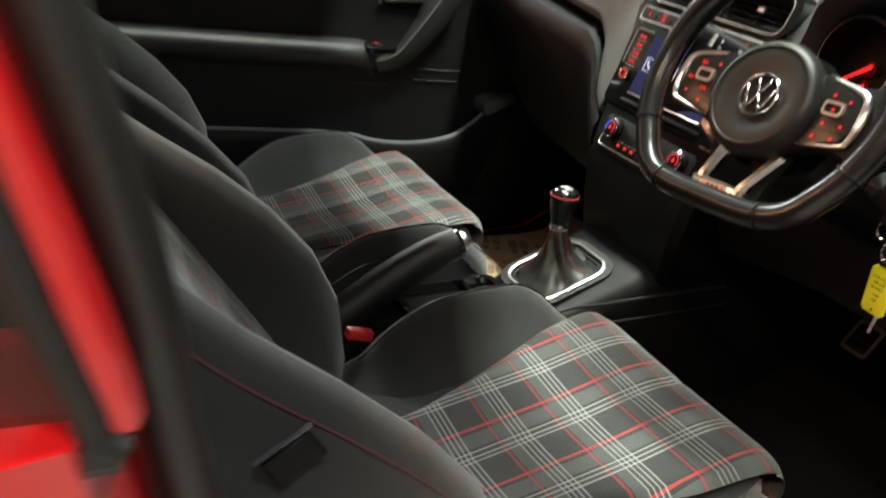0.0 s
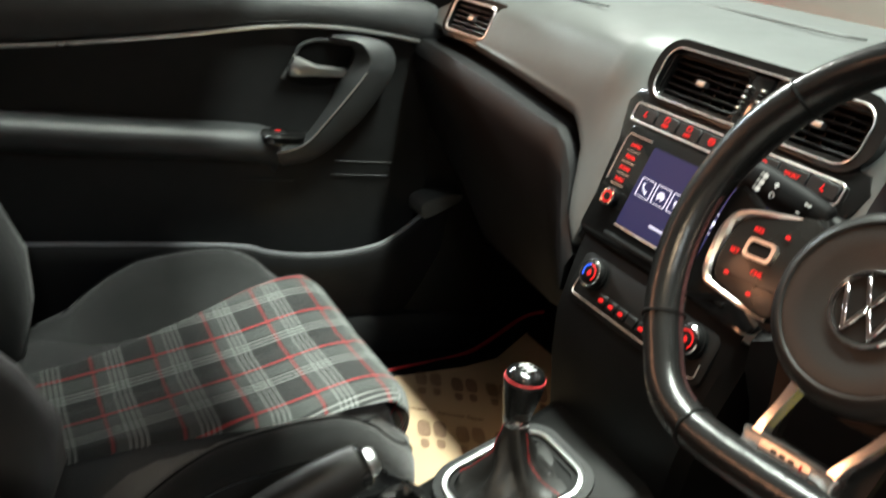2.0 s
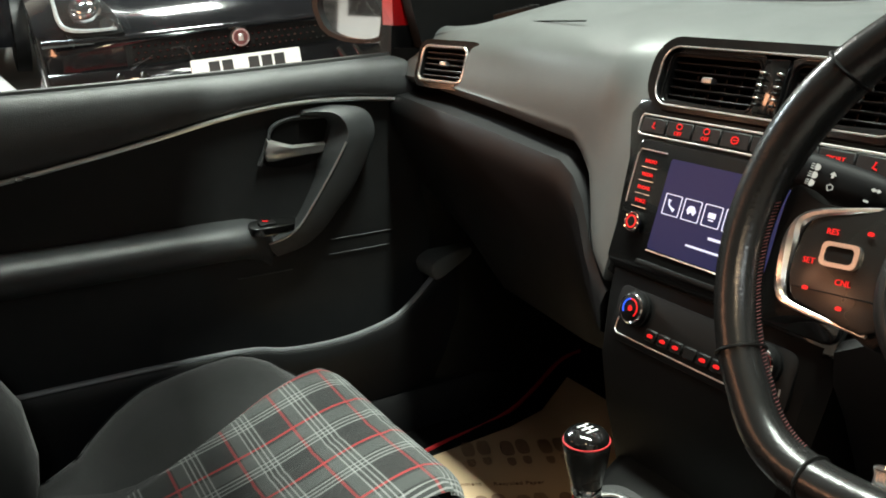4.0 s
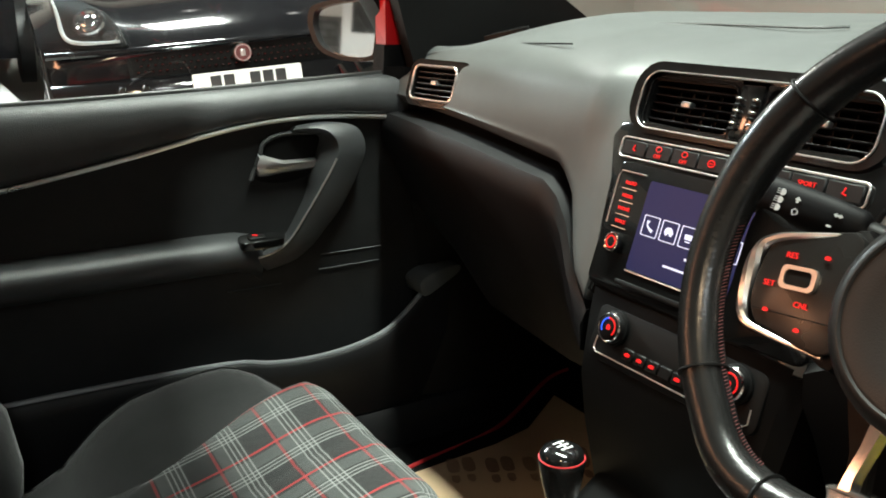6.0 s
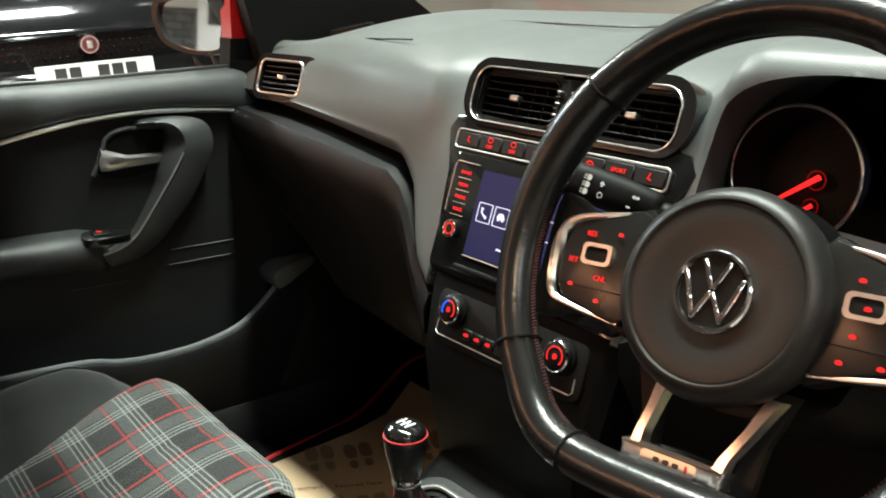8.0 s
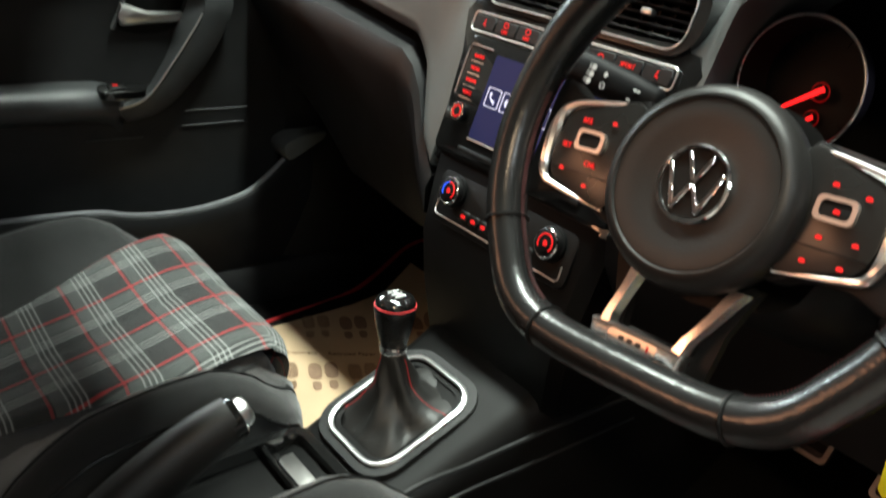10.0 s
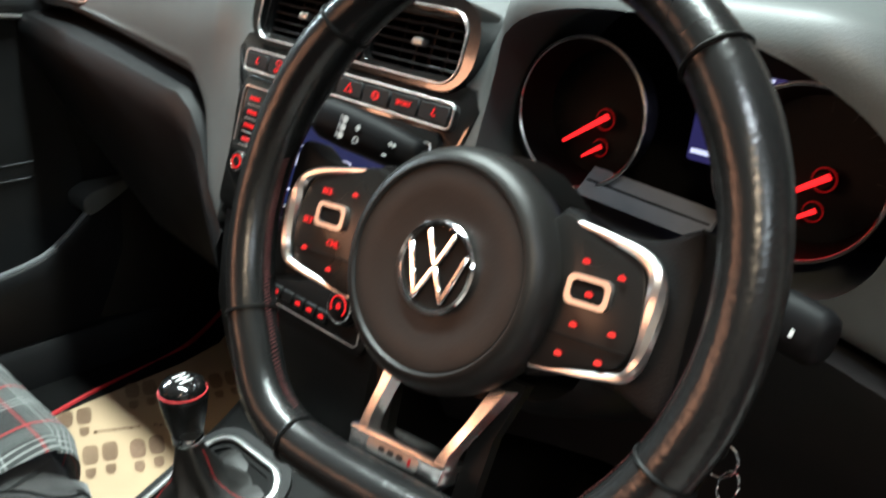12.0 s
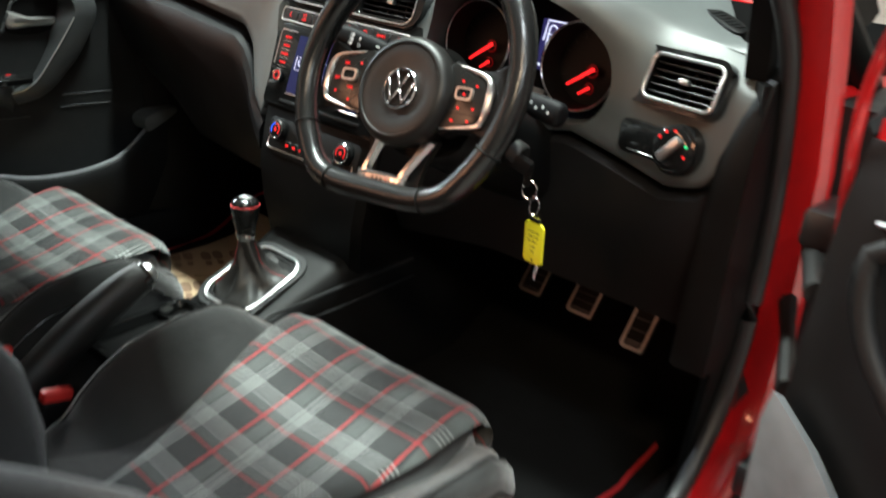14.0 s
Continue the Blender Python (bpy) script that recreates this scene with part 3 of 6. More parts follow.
    hs = [0, 0.04, 0.09, 0.15, 0.22, 0.30, 0.38, 0.46, 0.53, 0.58, 0.605]
    V, UV, F = [], [], []
    for h in hs:
        w = interp(h, (0, 0.2, 0.4, 0.6), (0.145, 0.150, 0.152, 0.125))
        o0 = interp(h, (0, 0.15, 0.3, 0.5, 0.58, 0.605), (0.02, 0.035, 0.03, 0.02, 0.005, -0.02))
        for i in range(NX):
            t = -1 + 2 * i / (NX - 1)
            V.append(bp(t * w, h, o0 - 0.012 * (1 - t * t) - 0.01 * max(0, abs(t) - 0.9) * 10))
            UV.append((t * w + weave_shift, h - 0.26))
    for j in range(len(hs) - 1):
        F += [(j * n + i, j * n + i + 1, (j + 1) * n + i + 1, (j + 1) * n + i) for i in range(n - 1)]
    part("backrest_insert", (V, F), PLAID, st, "grey tartan cloth with red and white lines", uv=UV)
    sec = []
    for h in hs + [0.625]:
        w = interp(h, (0, 0.1, 0.3, 0.45, 0.6, 0.63), (0.20, 0.215, 0.225, 0.215, 0.165, 0.14))
        o1 = interp(h, (0, 0.15, 0.3, 0.5, 0.605, 0.625), (0.0, 0.012, 0.01, 0.0, -0.03, -0.06))
        sec.append([bp(x, h, o) for x, o in ((-w, -0.10), (-w, -0.03), (-w * 0.8, o1 - 0.012), (w * 0.8, o1 - 0.012), (w, -0.03), (w, -0.10))])
    part("backrest_shell", loft(sec), FABRIC, st)
    for s in (1, -1):
        sec, ridge = [], []
        for h, p, wo in ((-0.02, 0.04, 0.215), (0.03, 0.088, 0.236), (0.09, 0.120, 0.256), (0.16, 0.128, 0.270), (0.24, 0.115, 0.274), (0.32, 0.090, 0.272), (0.40, 0.058, 0.262), (0.48, 0.032, 0.242), (0.55, 0.012, 0.212), (0.60, -0.002, 0.174)):
            w = interp(h, (0, 0.2, 0.4, 0.6), (0.140, 0.145, 0.147, 0.118))
            o0 = interp(h, (0, 0.15, 0.3, 0.5, 0.6), (0.005, 0.02, 0.015, 0.005, -0.02))
            pts = [(w, o0), (w + 0.014, lerp(o0, p, 0.6)), (wo - 0.062, p - 0.004), (wo - 0.044, p), (wo - 0.016, p - 0.016), (wo, p - 0.050), (wo - 0.008, -0.05), (wo - 0.02, -0.095), (w, -0.095)]
            sec.append([bp(s * x, h, o) for x, o in pts])
            ridge.append(bp(s * (wo - 0.0115), h, p - 0.022))
        wing = part("backrest_bolster", loft(sec), FABRIC, st, smooth=60)
        if s == airbag_side:
            part("piping", tube(smooth_path(ridge[1:], 4), 0.0007, 6), PINKTHREAD, wing, "thin red stitched piping")
        if s == airbag_side:
            M = basis(bp(0.2715, 0.34, 0.036), d, -nb)
            part("airbag_tag", rbox((0, 0, 0), (0.025, 0.038, 0.004), 0.0015, 1, M), MATT, wing, "black woven airbag tag")
            part("tag_stitching", rbox((0.016, 0, 0.0005), (0.0012, 0.044, 0.005), 0.0005, 1, M), TRIM, wing)
    # head restraint
    part("headrest", loft([[bp(x * k, 0.66 + 0.14 * q, o * k - 0.03) for x, o in smooth2([(0.125, 0.0), (0.10, 0.05), (0, 0.06), (-0.10, 0.05), (-0.125, 0), (-0.10, -0.04), (0, -0.05), (0.10, -0.04)], 3)] for q, k in ((0, 0.80), (0.1, 0.95), (0.5, 1.0), (0.9, 0.95), (1, 0.8))]), FABRIC, st)
    for s in (1, -1):
        part("headrest_post", tube([bp(s * 0.05, 0.56, -0.04), bp(s * 0.05, 0.67, -0.03)], 0.006, 8), CHROME, st)
    return st


seat_d = make_seat(0.350, "sports seat in grey tartan cloth with plain black side bolsters", "front seats", 0.045, 1, -0.442)
seat_p = make_seat(-0.352, "sports seat in grey tartan cloth with plain black side bolsters", "front seats", 0.066, 0, -0.438)
seat_p.location = (-0.352, -0.225, 0.292)


# ---- seat belt buckles ----
def buckle(x, y, z, lean):
    b = thing("seatbelt_buckle", (x, y, 0.30), "black seat belt buckle with a red release button", "seatbelt buckle", "belt buckles")
    M = basis((x, y, z), (1, 0, 0), (0, 0.2, 0.98))
    part("stalk", rbox((0, -0.085, 0.0), (0.014, 0.13, 0.022), 0.004, 2, M), MATT, b)
    part("housing", rbox((0, -0.031, 0.0), (0.022, 0.050, 0.046), 0.006, 3, M), MATT, b)
    part("release_button", rbox((0, 0.0, 0.0), (0.018, 0.016, 0.041), 0.004, 2, M), REDPLASTIC, b, "bright red release button")


buckle(0.069, -0.328, 0.437, 1)
buckle(-0.065, -0.348, 0.448, -1)

# ---- floor mats and paper ----
for s in (1, -1):
    edge = ((0.580, 0.02), (0.601, 0.257), (0.596, 0.329), (0.583, 0.450), (0.566, 0.492), (0.530, 0.515)) if s > 0 else ((0.52, 0.02), (0.568, 0.174), (0.607, 0.368), (0.640, 0.505), (0.62, 0.545))
    mt = thing("floor_mat", (s * 0.4, 0.28, 0.276), "black carpet floor mat edged with red piping", "floor mat", "floor mats")

    def mz(y):
        return 0.277 + max(0, y - (0.50 if s > 0 else 0.42)) * 0.60

    sec = []
    for y in np.linspace(edge[0][1], edge[-1][1], 22):
        xe = interp(y, [p[1] for p in edge], [p[0] for p in edge])
        z = mz(y)
        sec.append([(s * xe, y, z), (s * xe, y, z + 0.010), (s * 0.15, y, z + 0.010), (s * 0.15, y, z)])
    part("mat_body", loft(sec), CARPET, mt)
    run = smooth_path([(s * x, y, mz(y) + 0.010) for x, y in edge], 6)
    part("piping", tube(run, 0.0042, 8), REDCLOTH, mt, "red woven edge piping")

pap = thing("paper_mat", (-0.40, 0.28, 0.289), "printed brown kraft paper mat lying on the carpet mat", "paper mat")
sec = []
for y in (0.035, 0.10, 0.169, 0.25, 0.334, 0.419, 0.421, 0.46, 0.49):
    xl = interp(y, (0.035, 0.169, 0.334, 0.49), (-0.530, -0.543, -0.556, -0.592))
    z = 0.2900 + max(0, y - 0.42) * 0.60
    row = [(lerp(xl, -0.20, q), y, z + 0.0004 * math.sin(9 * q + 14 * y)) for q in np.linspace(0, 1, 7)]
    sec.append(row + [(p[0], p[1], p[2] - 0.0008) for p in row[::-1]])
part("sheet", loft(sec), PAPER, pap, smooth=30)


def footprint(cx, cy, ang, size, ribbed):
    """A shoe sole print: forefoot and heel, some cut into ribs."""
    c, s = math.cos(radians(ang)), math.sin(radians(ang))
    sole = smooth2([(0.0, 0.055), (0.020, 0.045), (0.023, 0.015), (0.016, -0.008), (-0.014, -0.008), (-0.022, 0.015), (-0.018, 0.045)], 4)
    heel = smooth2([(0.0, -0.020), (0.013, -0.024), (0.013, -0.046), (0.0, -0.054), (-0.013, -0.046), (-0.013, -0.024)], 4)
    bits = []
    for shape in (sole, heel):
        if ribbed:
            ys = [p[1] for p in shape]
            y = min(ys) + 0.002
            while y < max(ys) - 0.003:
                xs = []
                for i in range(len(shape)):
                    (xa, ya), (xb, yb) = shape[i - 1], shape[i]
                    if (ya - y) * (yb - y) < 0:
                        xs.append(xa + (xb - xa) * (y - ya) / (yb - ya))
                if len(xs) >= 2:
                    bits.append([(min(xs), y - 0.0012), (max(xs), y - 0.0012), (max(xs), y + 0.0012), (min(xs), y + 0.0012)])
                y += 0.0045
        else:
            bits.append(shape)
    bits = [[(0.66 * x, y) for x, y in b] for b in bits]
    vf = join(*[prism([(cx + size * (x * c - y * s), cy + size * (x * s + y * c)) for x, y in b], 0.2914, 0.2916) for b in bits])
    return [(v[0], v[1], v[2] + max(0, v[1] - 0.42) * 0.60) for v in vf[0]], vf[1]


for k, (fx, fy) in enumerate(((-0.510, 0.234), (-0.478, 0.292), (-0.450, 0.350), (-0.422, 0.408), (-0.392, 0.108), (-0.362, 0.165), (-0.332, 0.222), (-0.302, 0.280), (-0.500, 0.120))):
    for dx in (-0.0125, 0.0125):
        tagged(part("footprint", footprint(fx + dx * 0.35, fy + dx, 66, 0.74, k % 2 == 0), PRINT, pap), kind="stuff")
part("lettering", text_mesh("environment", 0.013, pose(-0.445, 0.160, 0.2916, 0, 0, 62)), PRINT, pap)
part("lettering", text_mesh("Recycled Paper", 0.013, pose(-0.400, 0.240, 0.2916, 0, 0, 62)), PRINT, pap)

# ---- pedals ----
for k, (px, pw, ph) in enumerate(((0.257, 0.052, 0.060), (0.368, 0.056, 0.062), (0.484, 0.046, 0.088))):
    lab = ("clutch pedal", "brake pedal", "accelerator pedal")[k]
    pd = thing("pedal", (px, 0.50, 0.30), "brushed metal %s with black rubber inserts" % lab, "pedal", "foot pedals")
    M = basis((px, 0.505, 0.454 - 0.008 * (k == 2)), (1, 0, 0), (0, 0.55, 0.83))
    part("pad", prism(rrect(pw, ph, 0.008), -0.006, 0.003, M, 0.002), RUBBER, pd)
    part("pad_edge", rim_frame(rrect(pw, ph, 0.008), rrect(pw - 0.012, ph - 0.012, 0.005), 0.001, 0.0045, M), STEEL, pd, "brushed metal pedal edge")
    for q in (-1, 0, 1):
        part("rubber_insert", prism(rrect(pw * 0.74, ph * 0.19, 0.003, cx=0, cy=q * ph * 0.235 + 0.003), 0.0028, 0.0042, M), MATT, pd)
    part("pedal_arm", tube(smooth_path([M @ Vector((0, 0.01, -0.006)), (px, 0.56, 0.50), (px, 0.62, 0.60), (px, 0.66, 0.72)], 4), 0.009, 8), MATT, pd)


# ---- dashboard ----
dash = thing("dashboard", (0, 0.4, 0.75), "grained dark grey dashboard with black centre panel and chrome-framed vents", "dashboard")


def dash_section(x):
    ax = abs(x)
    if x < 0:
        zs = interp(ax, (0.0, 0.15, 0.19, 0.225, 0.265, 0.45, 0.66, 0.72), (0.70, 0.715, 0.748, 0.815, 0.850, 0.868, 0.885, 0.888))
    else:
        zs = interp(ax, (0.0, 0.15, 0.20, 0.40, 0.45, 0.53, 0.604, 0.655, 0.70), (0.74, 0.755, 0.785, 0.815, 0.824, 0.806, 0.787, 0.800, 0.85))
    yl = interp(ax, (0, 0.14, 0.17, 0.21, 0.5, 0.60, 0.72), (0.242, 0.240, 0.225, 0.207, 0.218, 0.218, 0.205))
    end = sstep(0.60, 0.72, ax)
    yf = max(yl + 0.07, 0.86 - 1.4 * x * x)
    zf = 1.032 - 0.058 * sstep(0.46, 0.65, ax)
    zb = 0.955 - 0.02 * end

    def top(q, f, lift=0.0):
        return (lerp(yl + 0.045, yf, q), lerp(zb + 0.014, zf, f) + lift)

    face = [(yl + 0.03, zs - 0.004), (yl + 0.012, zs), (yl + 0.003, zs + 0.012), (yl + 0.004, lerp(zs, 0.91, 0.4)), (yl + 0.008, lerp(zs, 0.91, 0.8)), (yl + 0.014, 0.920)]
    base = face + [(yl + 0.026, zb - 0.006), top(0, 0), top(0.07, 0.26), top(0.18, 0.46), top(0.36, 0.68), top(0.60, 0.87), top(0.82, 0.97), top(1, 1), (yf + 0.015, zf - 0.03), (yf + 0.015, zs + 0.02)]
    hood = [(yl + 0.03, zs - 0.004), (yl + 0.012, zs), (yl + 0.003, zs + 0.012), (yl + 0.000, lerp(zs, 0.91, 0.4)), (yl - 0.004, lerp(zs, 0.91, 0.8)), (yl - 0.010, 0.945), (yl - 0.016, 0.985), (yl - 0.010, 1.006), (yl + 0.012, 1.019), (yl + 0.10, 1.028), top(0.36, 1.0), top(0.60, 1.0), top(0.82, 1.0), top(1, 1), (yf + 0.015, zf - 0.03), (yf + 0.015, zs + 0.02)]
    w = sstep(0.14, 0.24, x) * (1 - sstep(0.43, 0.57, x))
    pts = [(lerp(a[0], b[0], w), lerp(a[1], b[1], w)) for a, b in zip(base, hood)]
    # beside the centre panel the pad leans with it
    near = 1 - sstep(0.17, 0.29, ax)
    off = 0.006 + 0.03 * (1 - sstep(0.135, 0.150, ax))
    for i in range(6):
        lean = 0.155 + (pts[i][1] - 0.70) * 0.3057 + off + (0.018, 0.004, 0, 0, 0, 0.003)[i]
        pts[i] = (lerp(pts[i][0], min(pts[i][0], lean), near), pts[i][1])
    return [(x, y, z) for y, z in pts]


xs = sorted(set([round(v, 3) for v in np.linspace(-0.705, 0.705, 95)]))
secs = []
for x in xs:
    s = dash_section(x)
    front = smooth_path(s[:14], 3)
    secs.append([*front, Vector(s[14]), Vector(s[15])])
VF = loft(secs)
me = bpy.data.meshes.new("pad")
me.from_pydata([tuple(v) for v in VF[0]], [], VF[1])
bm = bmesh.new()
bm.from_mesh(me)
bmesh.ops.recalc_face_normals(bm, faces=bm.faces)
bm.to_mesh(me)
bm.free()
tmp = bpy.data.objects.new("pad", me)
scene.collection.objects.link(tmp)

hood_o = smooth2([(0.340, 1.000), (0.255, 0.993), (0.205, 0.962), (0.180, 0.905), (0.185, 0.84), (0.225, 0.832), (0.34, 0.826), (0.455, 0.834), (0.496, 0.860), (0.506, 0.905), (0.487, 0.950), (0.43, 0.985)], 5)
HM = basis((0, 0, 0), (1, 0, 0), (0, 0, 1))   # local z towards the driver (-y)
stack_M = basis((0, 0.155, 0.70), (1, 0, 0), (0, math.sin(radians(17)), math.cos(radians(17))))


def vent_frame(s):
    return basis((0.603, 0.225, 0.9205) if s > 0 else (-0.597, 0.227, 0.9210), (0.985, -0.17 * s, 0), (0, 0.29, 0.957))


cut = [prism(hood_o, -0.365, -0.10, HM)]
for s in (1, -1):
    cut.append(prism(rrect(0.104 if s < 0 else 0.110, 0.054 if s < 0 else 0.058, 0.010), -0.055, 0.05, vent_frame(s)))
cut.append(prism(rrect(0.285, 0.062, 0.01, cy=0.252), -0.06, 0.06, stack_M))
cutters = []
for cv, cf in cut:
    cme = bpy.data.meshes.new("cutter")
    cme.from_pydata([tuple(v) for v in cv], [], cf)
    bm = bmesh.new()
    bm.from_mesh(cme)
    bmesh.ops.recalc_face_normals(bm, faces=bm.faces)
    bm.to_mesh(cme)
    bm.free()
    cutters.append(bpy.data.objects.new("cutter", cme))
    scene.collection.objects.link(cutters[-1])
    bo = tmp.modifiers.new("opening", "BOOLEAN")
    bo.operation, bo.solver, bo.object = "DIFFERENCE", "EXACT", cutters[-1]
    bo.use_self = True
pad_me = bpy.data.meshes.new_from_object(tmp.evaluated_get(bpy.context.evaluated_depsgraph_get()))
bpy.data.objects.remove(tmp)
for c_ in cutters:
    bpy.data.objects.remove(c_)
pad_me.materials.clear()
pad = link_part("upper_pad", pad_me, DASH, dash, "soft grained grey upper dashboard", 38)
# seams and panel edges on the top
part("top_seam", tube(smooth_path([(-0.60, 0.290, 0.9745), (-0.5, 0.290, 0.985), (-0.34, 0.288, 0.992)], 5), 0.0012, 6), MATT, dash)
part("top_tray_edge", tube(smooth_path([(-0.50, 0.42, 1.012), (-0.3, 0.47, 1.0175), (-0.14, 0.48, 1.0175), (-0.10, 0.52, 1.019)], 5), 0.0022, 6), DASH, dash)

# lower passenger dash and glovebox
sec = []
for x in np.linspace(-0.70, -0.145, 23):
    ax = -x
    zt = interp(ax, (0.145, 0.19, 0.225, 0.265, 0.45, 0.66, 0.72), (0.705, 0.738, 0.800, 0.834, 0.852, 0.869, 0.871))
    yb = interp(ax, (0.145, 0.19, 0.24, 0.30, 0.72), (0.160, 0.176, 0.190, 0.186, 0.186))
    bt = interp(ax, (0.30, 0.50, 0.60, 0.70), (0.56, 0.58, 0.64, 0.68))
    sec.append([(x, y, z) for y, z in ((yb + 0.03, zt), (yb + 0.008, zt - 0.003), (yb, zt - 0.018), (yb + 0.002, zt - 0.05), (yb + 0.02, lerp(bt, zt, 0.6)), (yb + 0.05, lerp(bt, zt, 0.25)), (yb + 0.09, bt), (yb + 0.2, bt - 0.03), (0.8, bt - 0.03), (0.8, zt))])
low = part("glovebox", loft(sec), DARK, dash, "dark moulded glovebox front")
part("glovebox_lock", lathe([(0.006, 0), (0.006, 0.003), (0.004, 0.004)], 14, basis((-0.285, 0.212, 0.735), (1, 0, 0), (0, 0.3, 0.95))), SATIN, low)
# lower driver dash
sec = []
for x in np.linspace(0.145, 0.70, 23):
    zt = interp(x, (0.145, 0.20, 0.40, 0.45, 0.53, 0.604, 0.655, 0.70), (0.746, 0.777, 0.807, 0.816, 0.798, 0.779, 0.792, 0.842))
    yb = interp(x, (0.145, 0.19, 0.24, 0.30, 0.72), (0.166, 0.182, 0.205, 0.225, 0.222))
    sec.append([(x, y, z) for y, z in ((yb + 0.03, zt), (yb + 0.008, zt - 0.002), (yb, zt - 0.010), (yb + 0.004, zt - 0.04), (yb + 0.03, lerp(0.58, zt, 0.5)), (yb + 0.07, 0.58), (yb + 0.2, 0.55), (0.8, 0.55), (0.8, zt))])
part("knee_panel", loft(sec), DARK, dash)
# side demister grilles on the top ends
for s in (1, -1):
    M = basis((s * (0.594 if s > 0 else 0.560), 0.338, 0.988 if s > 0 else 0.998), (1, -0.5 * s, -0.25 * s), (0, 0.98, 0.2)) @ Matrix.Diagonal((0.82, 0.82, 1, 1))
    g = part("demister_vent", prism(smooth2([(-0.042, -0.010), (0.040, -0.020), (0.046, 0.0), (0.02, 0.016), (-0.03, 0.018), (-0.046, 0.005)], 4), -0.01, 0.003, M, 0.001), MATT, dash)
    for k in range(6):
        part("slat", rbox((-0.030 + 0.012 * k, -0.002, 0.0035), (0.0022, 0.022, 0.002), 0, 1, M), DARK, g)


# vents
def vent(M, w, h, louvres, chrome, parent, tab_x=0.0, depth=0.05):
    centre = chrome is PIANO
    v = part("air_vent", rim_frame(rrect(w + 0.016, h + 0.016, 0.014), rrect(w + 0.004, h + 0.004, 0.010), -0.012, 0.004, M), PIANO, parent, "chrome-edged black air vent")
    part("vent_box", rim_frame(rrect(w + 0.004, h + 0.004, 0.010), rrect(w - 0.002, h - 0.002, 0.008), -depth, 0.002, M), MATT, v)
    part("vent_back", prism(rrect(w, h, 0.008), -depth - 0.002, -depth + 0.001, M), MATT, v)
    part("chrome_trim", tube([M @ Vector((x, y, 0.0045)) for x, y in rrect(w + 0.004, h + 0.004, 0.011, 6)], 0.0012 if centre else (0.0024 if w > 0.10 else 0.0020), 8, True), chrome, v)
    for k in range(louvres):
        y = -h / 2 + h * (k + 0.8) / (louvres + 0.6)
        part("louvre", rbox((0, y, -0.010), (w - 0.003, 0.0018, 0.017), 0.0007, 1, M), DARK if centre else TRIM, v)
    for k in range(5):
        part("fin", rbox((-w / 2 + w * (k + 1) / 6, 0, -0.030), (0.0016, h - 0.003, 0.016), 0, 1, M), MATT, v)
    part("vent_tab", rbox((tab_x, 0.001, 0.000), (0.014, 0.007, 0.010), 0.002, 2, M), SATIN, v)
    return v


for s in (1, -1):
    M = vent_frame(s)
    sur = part("vent_surround", rim_frame(rrect(0.142, 0.074, 0.020, cx=-0.009 * s), rrect(0.106, 0.056, 0.010), -0.016, 0.0015, M), PIANO, dash, "gloss black vent surround")
    vent(M @ T(0, 0, -0.002), 0.097 if s < 0 else 0.101, 0.049 if s < 0 else 0.052, 5, BRIGHT, dash, 0.0)
    for k in range(6):
        part("thumbwheel_rib", rbox((-s * 0.0640, -0.016 + 0.0064 * k, -0.003), (0.009, 0.0028, 0.006), 0.001, 1, M), SATIN if k % 2 else MATT, sur)

# centre stack
top_o, top_i = rrect(0.318, 0.080, 0.034, 7, cy=0.257), rrect(0.284, 0.060, 0.018, 7, cy=0.2545)
part("stack_vent_bezel", rim_frame(top_o, top_i, -0.04, 0.0, stack_M), PIANO, dash, "gloss black bezel")
part("stack_vent_chrome", tube([stack_M @ Vector((x, y, 0.001)) for x, y in rrect(0.288, 0.063, 0.021, 7, cy=0.2545)], 0.0010, 8, True), BRIGHT, dash, "bright chrome vent outline")
part("stack_bridge", rbox((0, 0.2545, -0.02), (0.030, 0.058, 0.036), 0.004, 2, stack_M), PIANO, dash)
for s in (-1, 1):
    M = stack_M @ T(s * 0.0785, 0.2535, -0.010)
    v = vent(M, 0.118, 0.050, 5, PIANO, dash, s * 0.004, 0.04)
    for k in range(6):
        part("thumbwheel_rib", rbox((s * 0.010, 0.236 + 0.0062 * k, 0.0005), (0.0065, 0.0024, 0.005), 0.0008, 1, stack_M), STEEL if k % 2 else MATT, v)
part("stack_face", prism(smooth2([(-0.164, 0.226), (0, 0.226), (0.164, 0.226), (0.160, 0.16), (0.154, 0.10), (0.145, 0.045), (0.133, 0.028), (0, 0.026), (-0.133, 0.028), (-0.145, 0.045), (-0.154, 0.10), (-0.160, 0.16)], 3), -0.05, -0.004, stack_M, 0.003), PIANO, dash, "gloss black centre panel")
part("lower_console_front", loft([[(s * w, y, z) for s, y in ((-1, 0.30), (-1, 0.175 + dy), (-0.9, 0.162 + dy), (0.9, 0.162 + dy), (1, 0.175 + dy), (1, 0.30))] for z, w, dy in ((0.735, 0.146, 0.006), (0.70, 0.144, -0.002), (0.64, 0.138, -0.014), (0.58, 0.128, -0.012), (0.50, 0.115, 0.0))]), MATT, dash, "matt black lower console front")

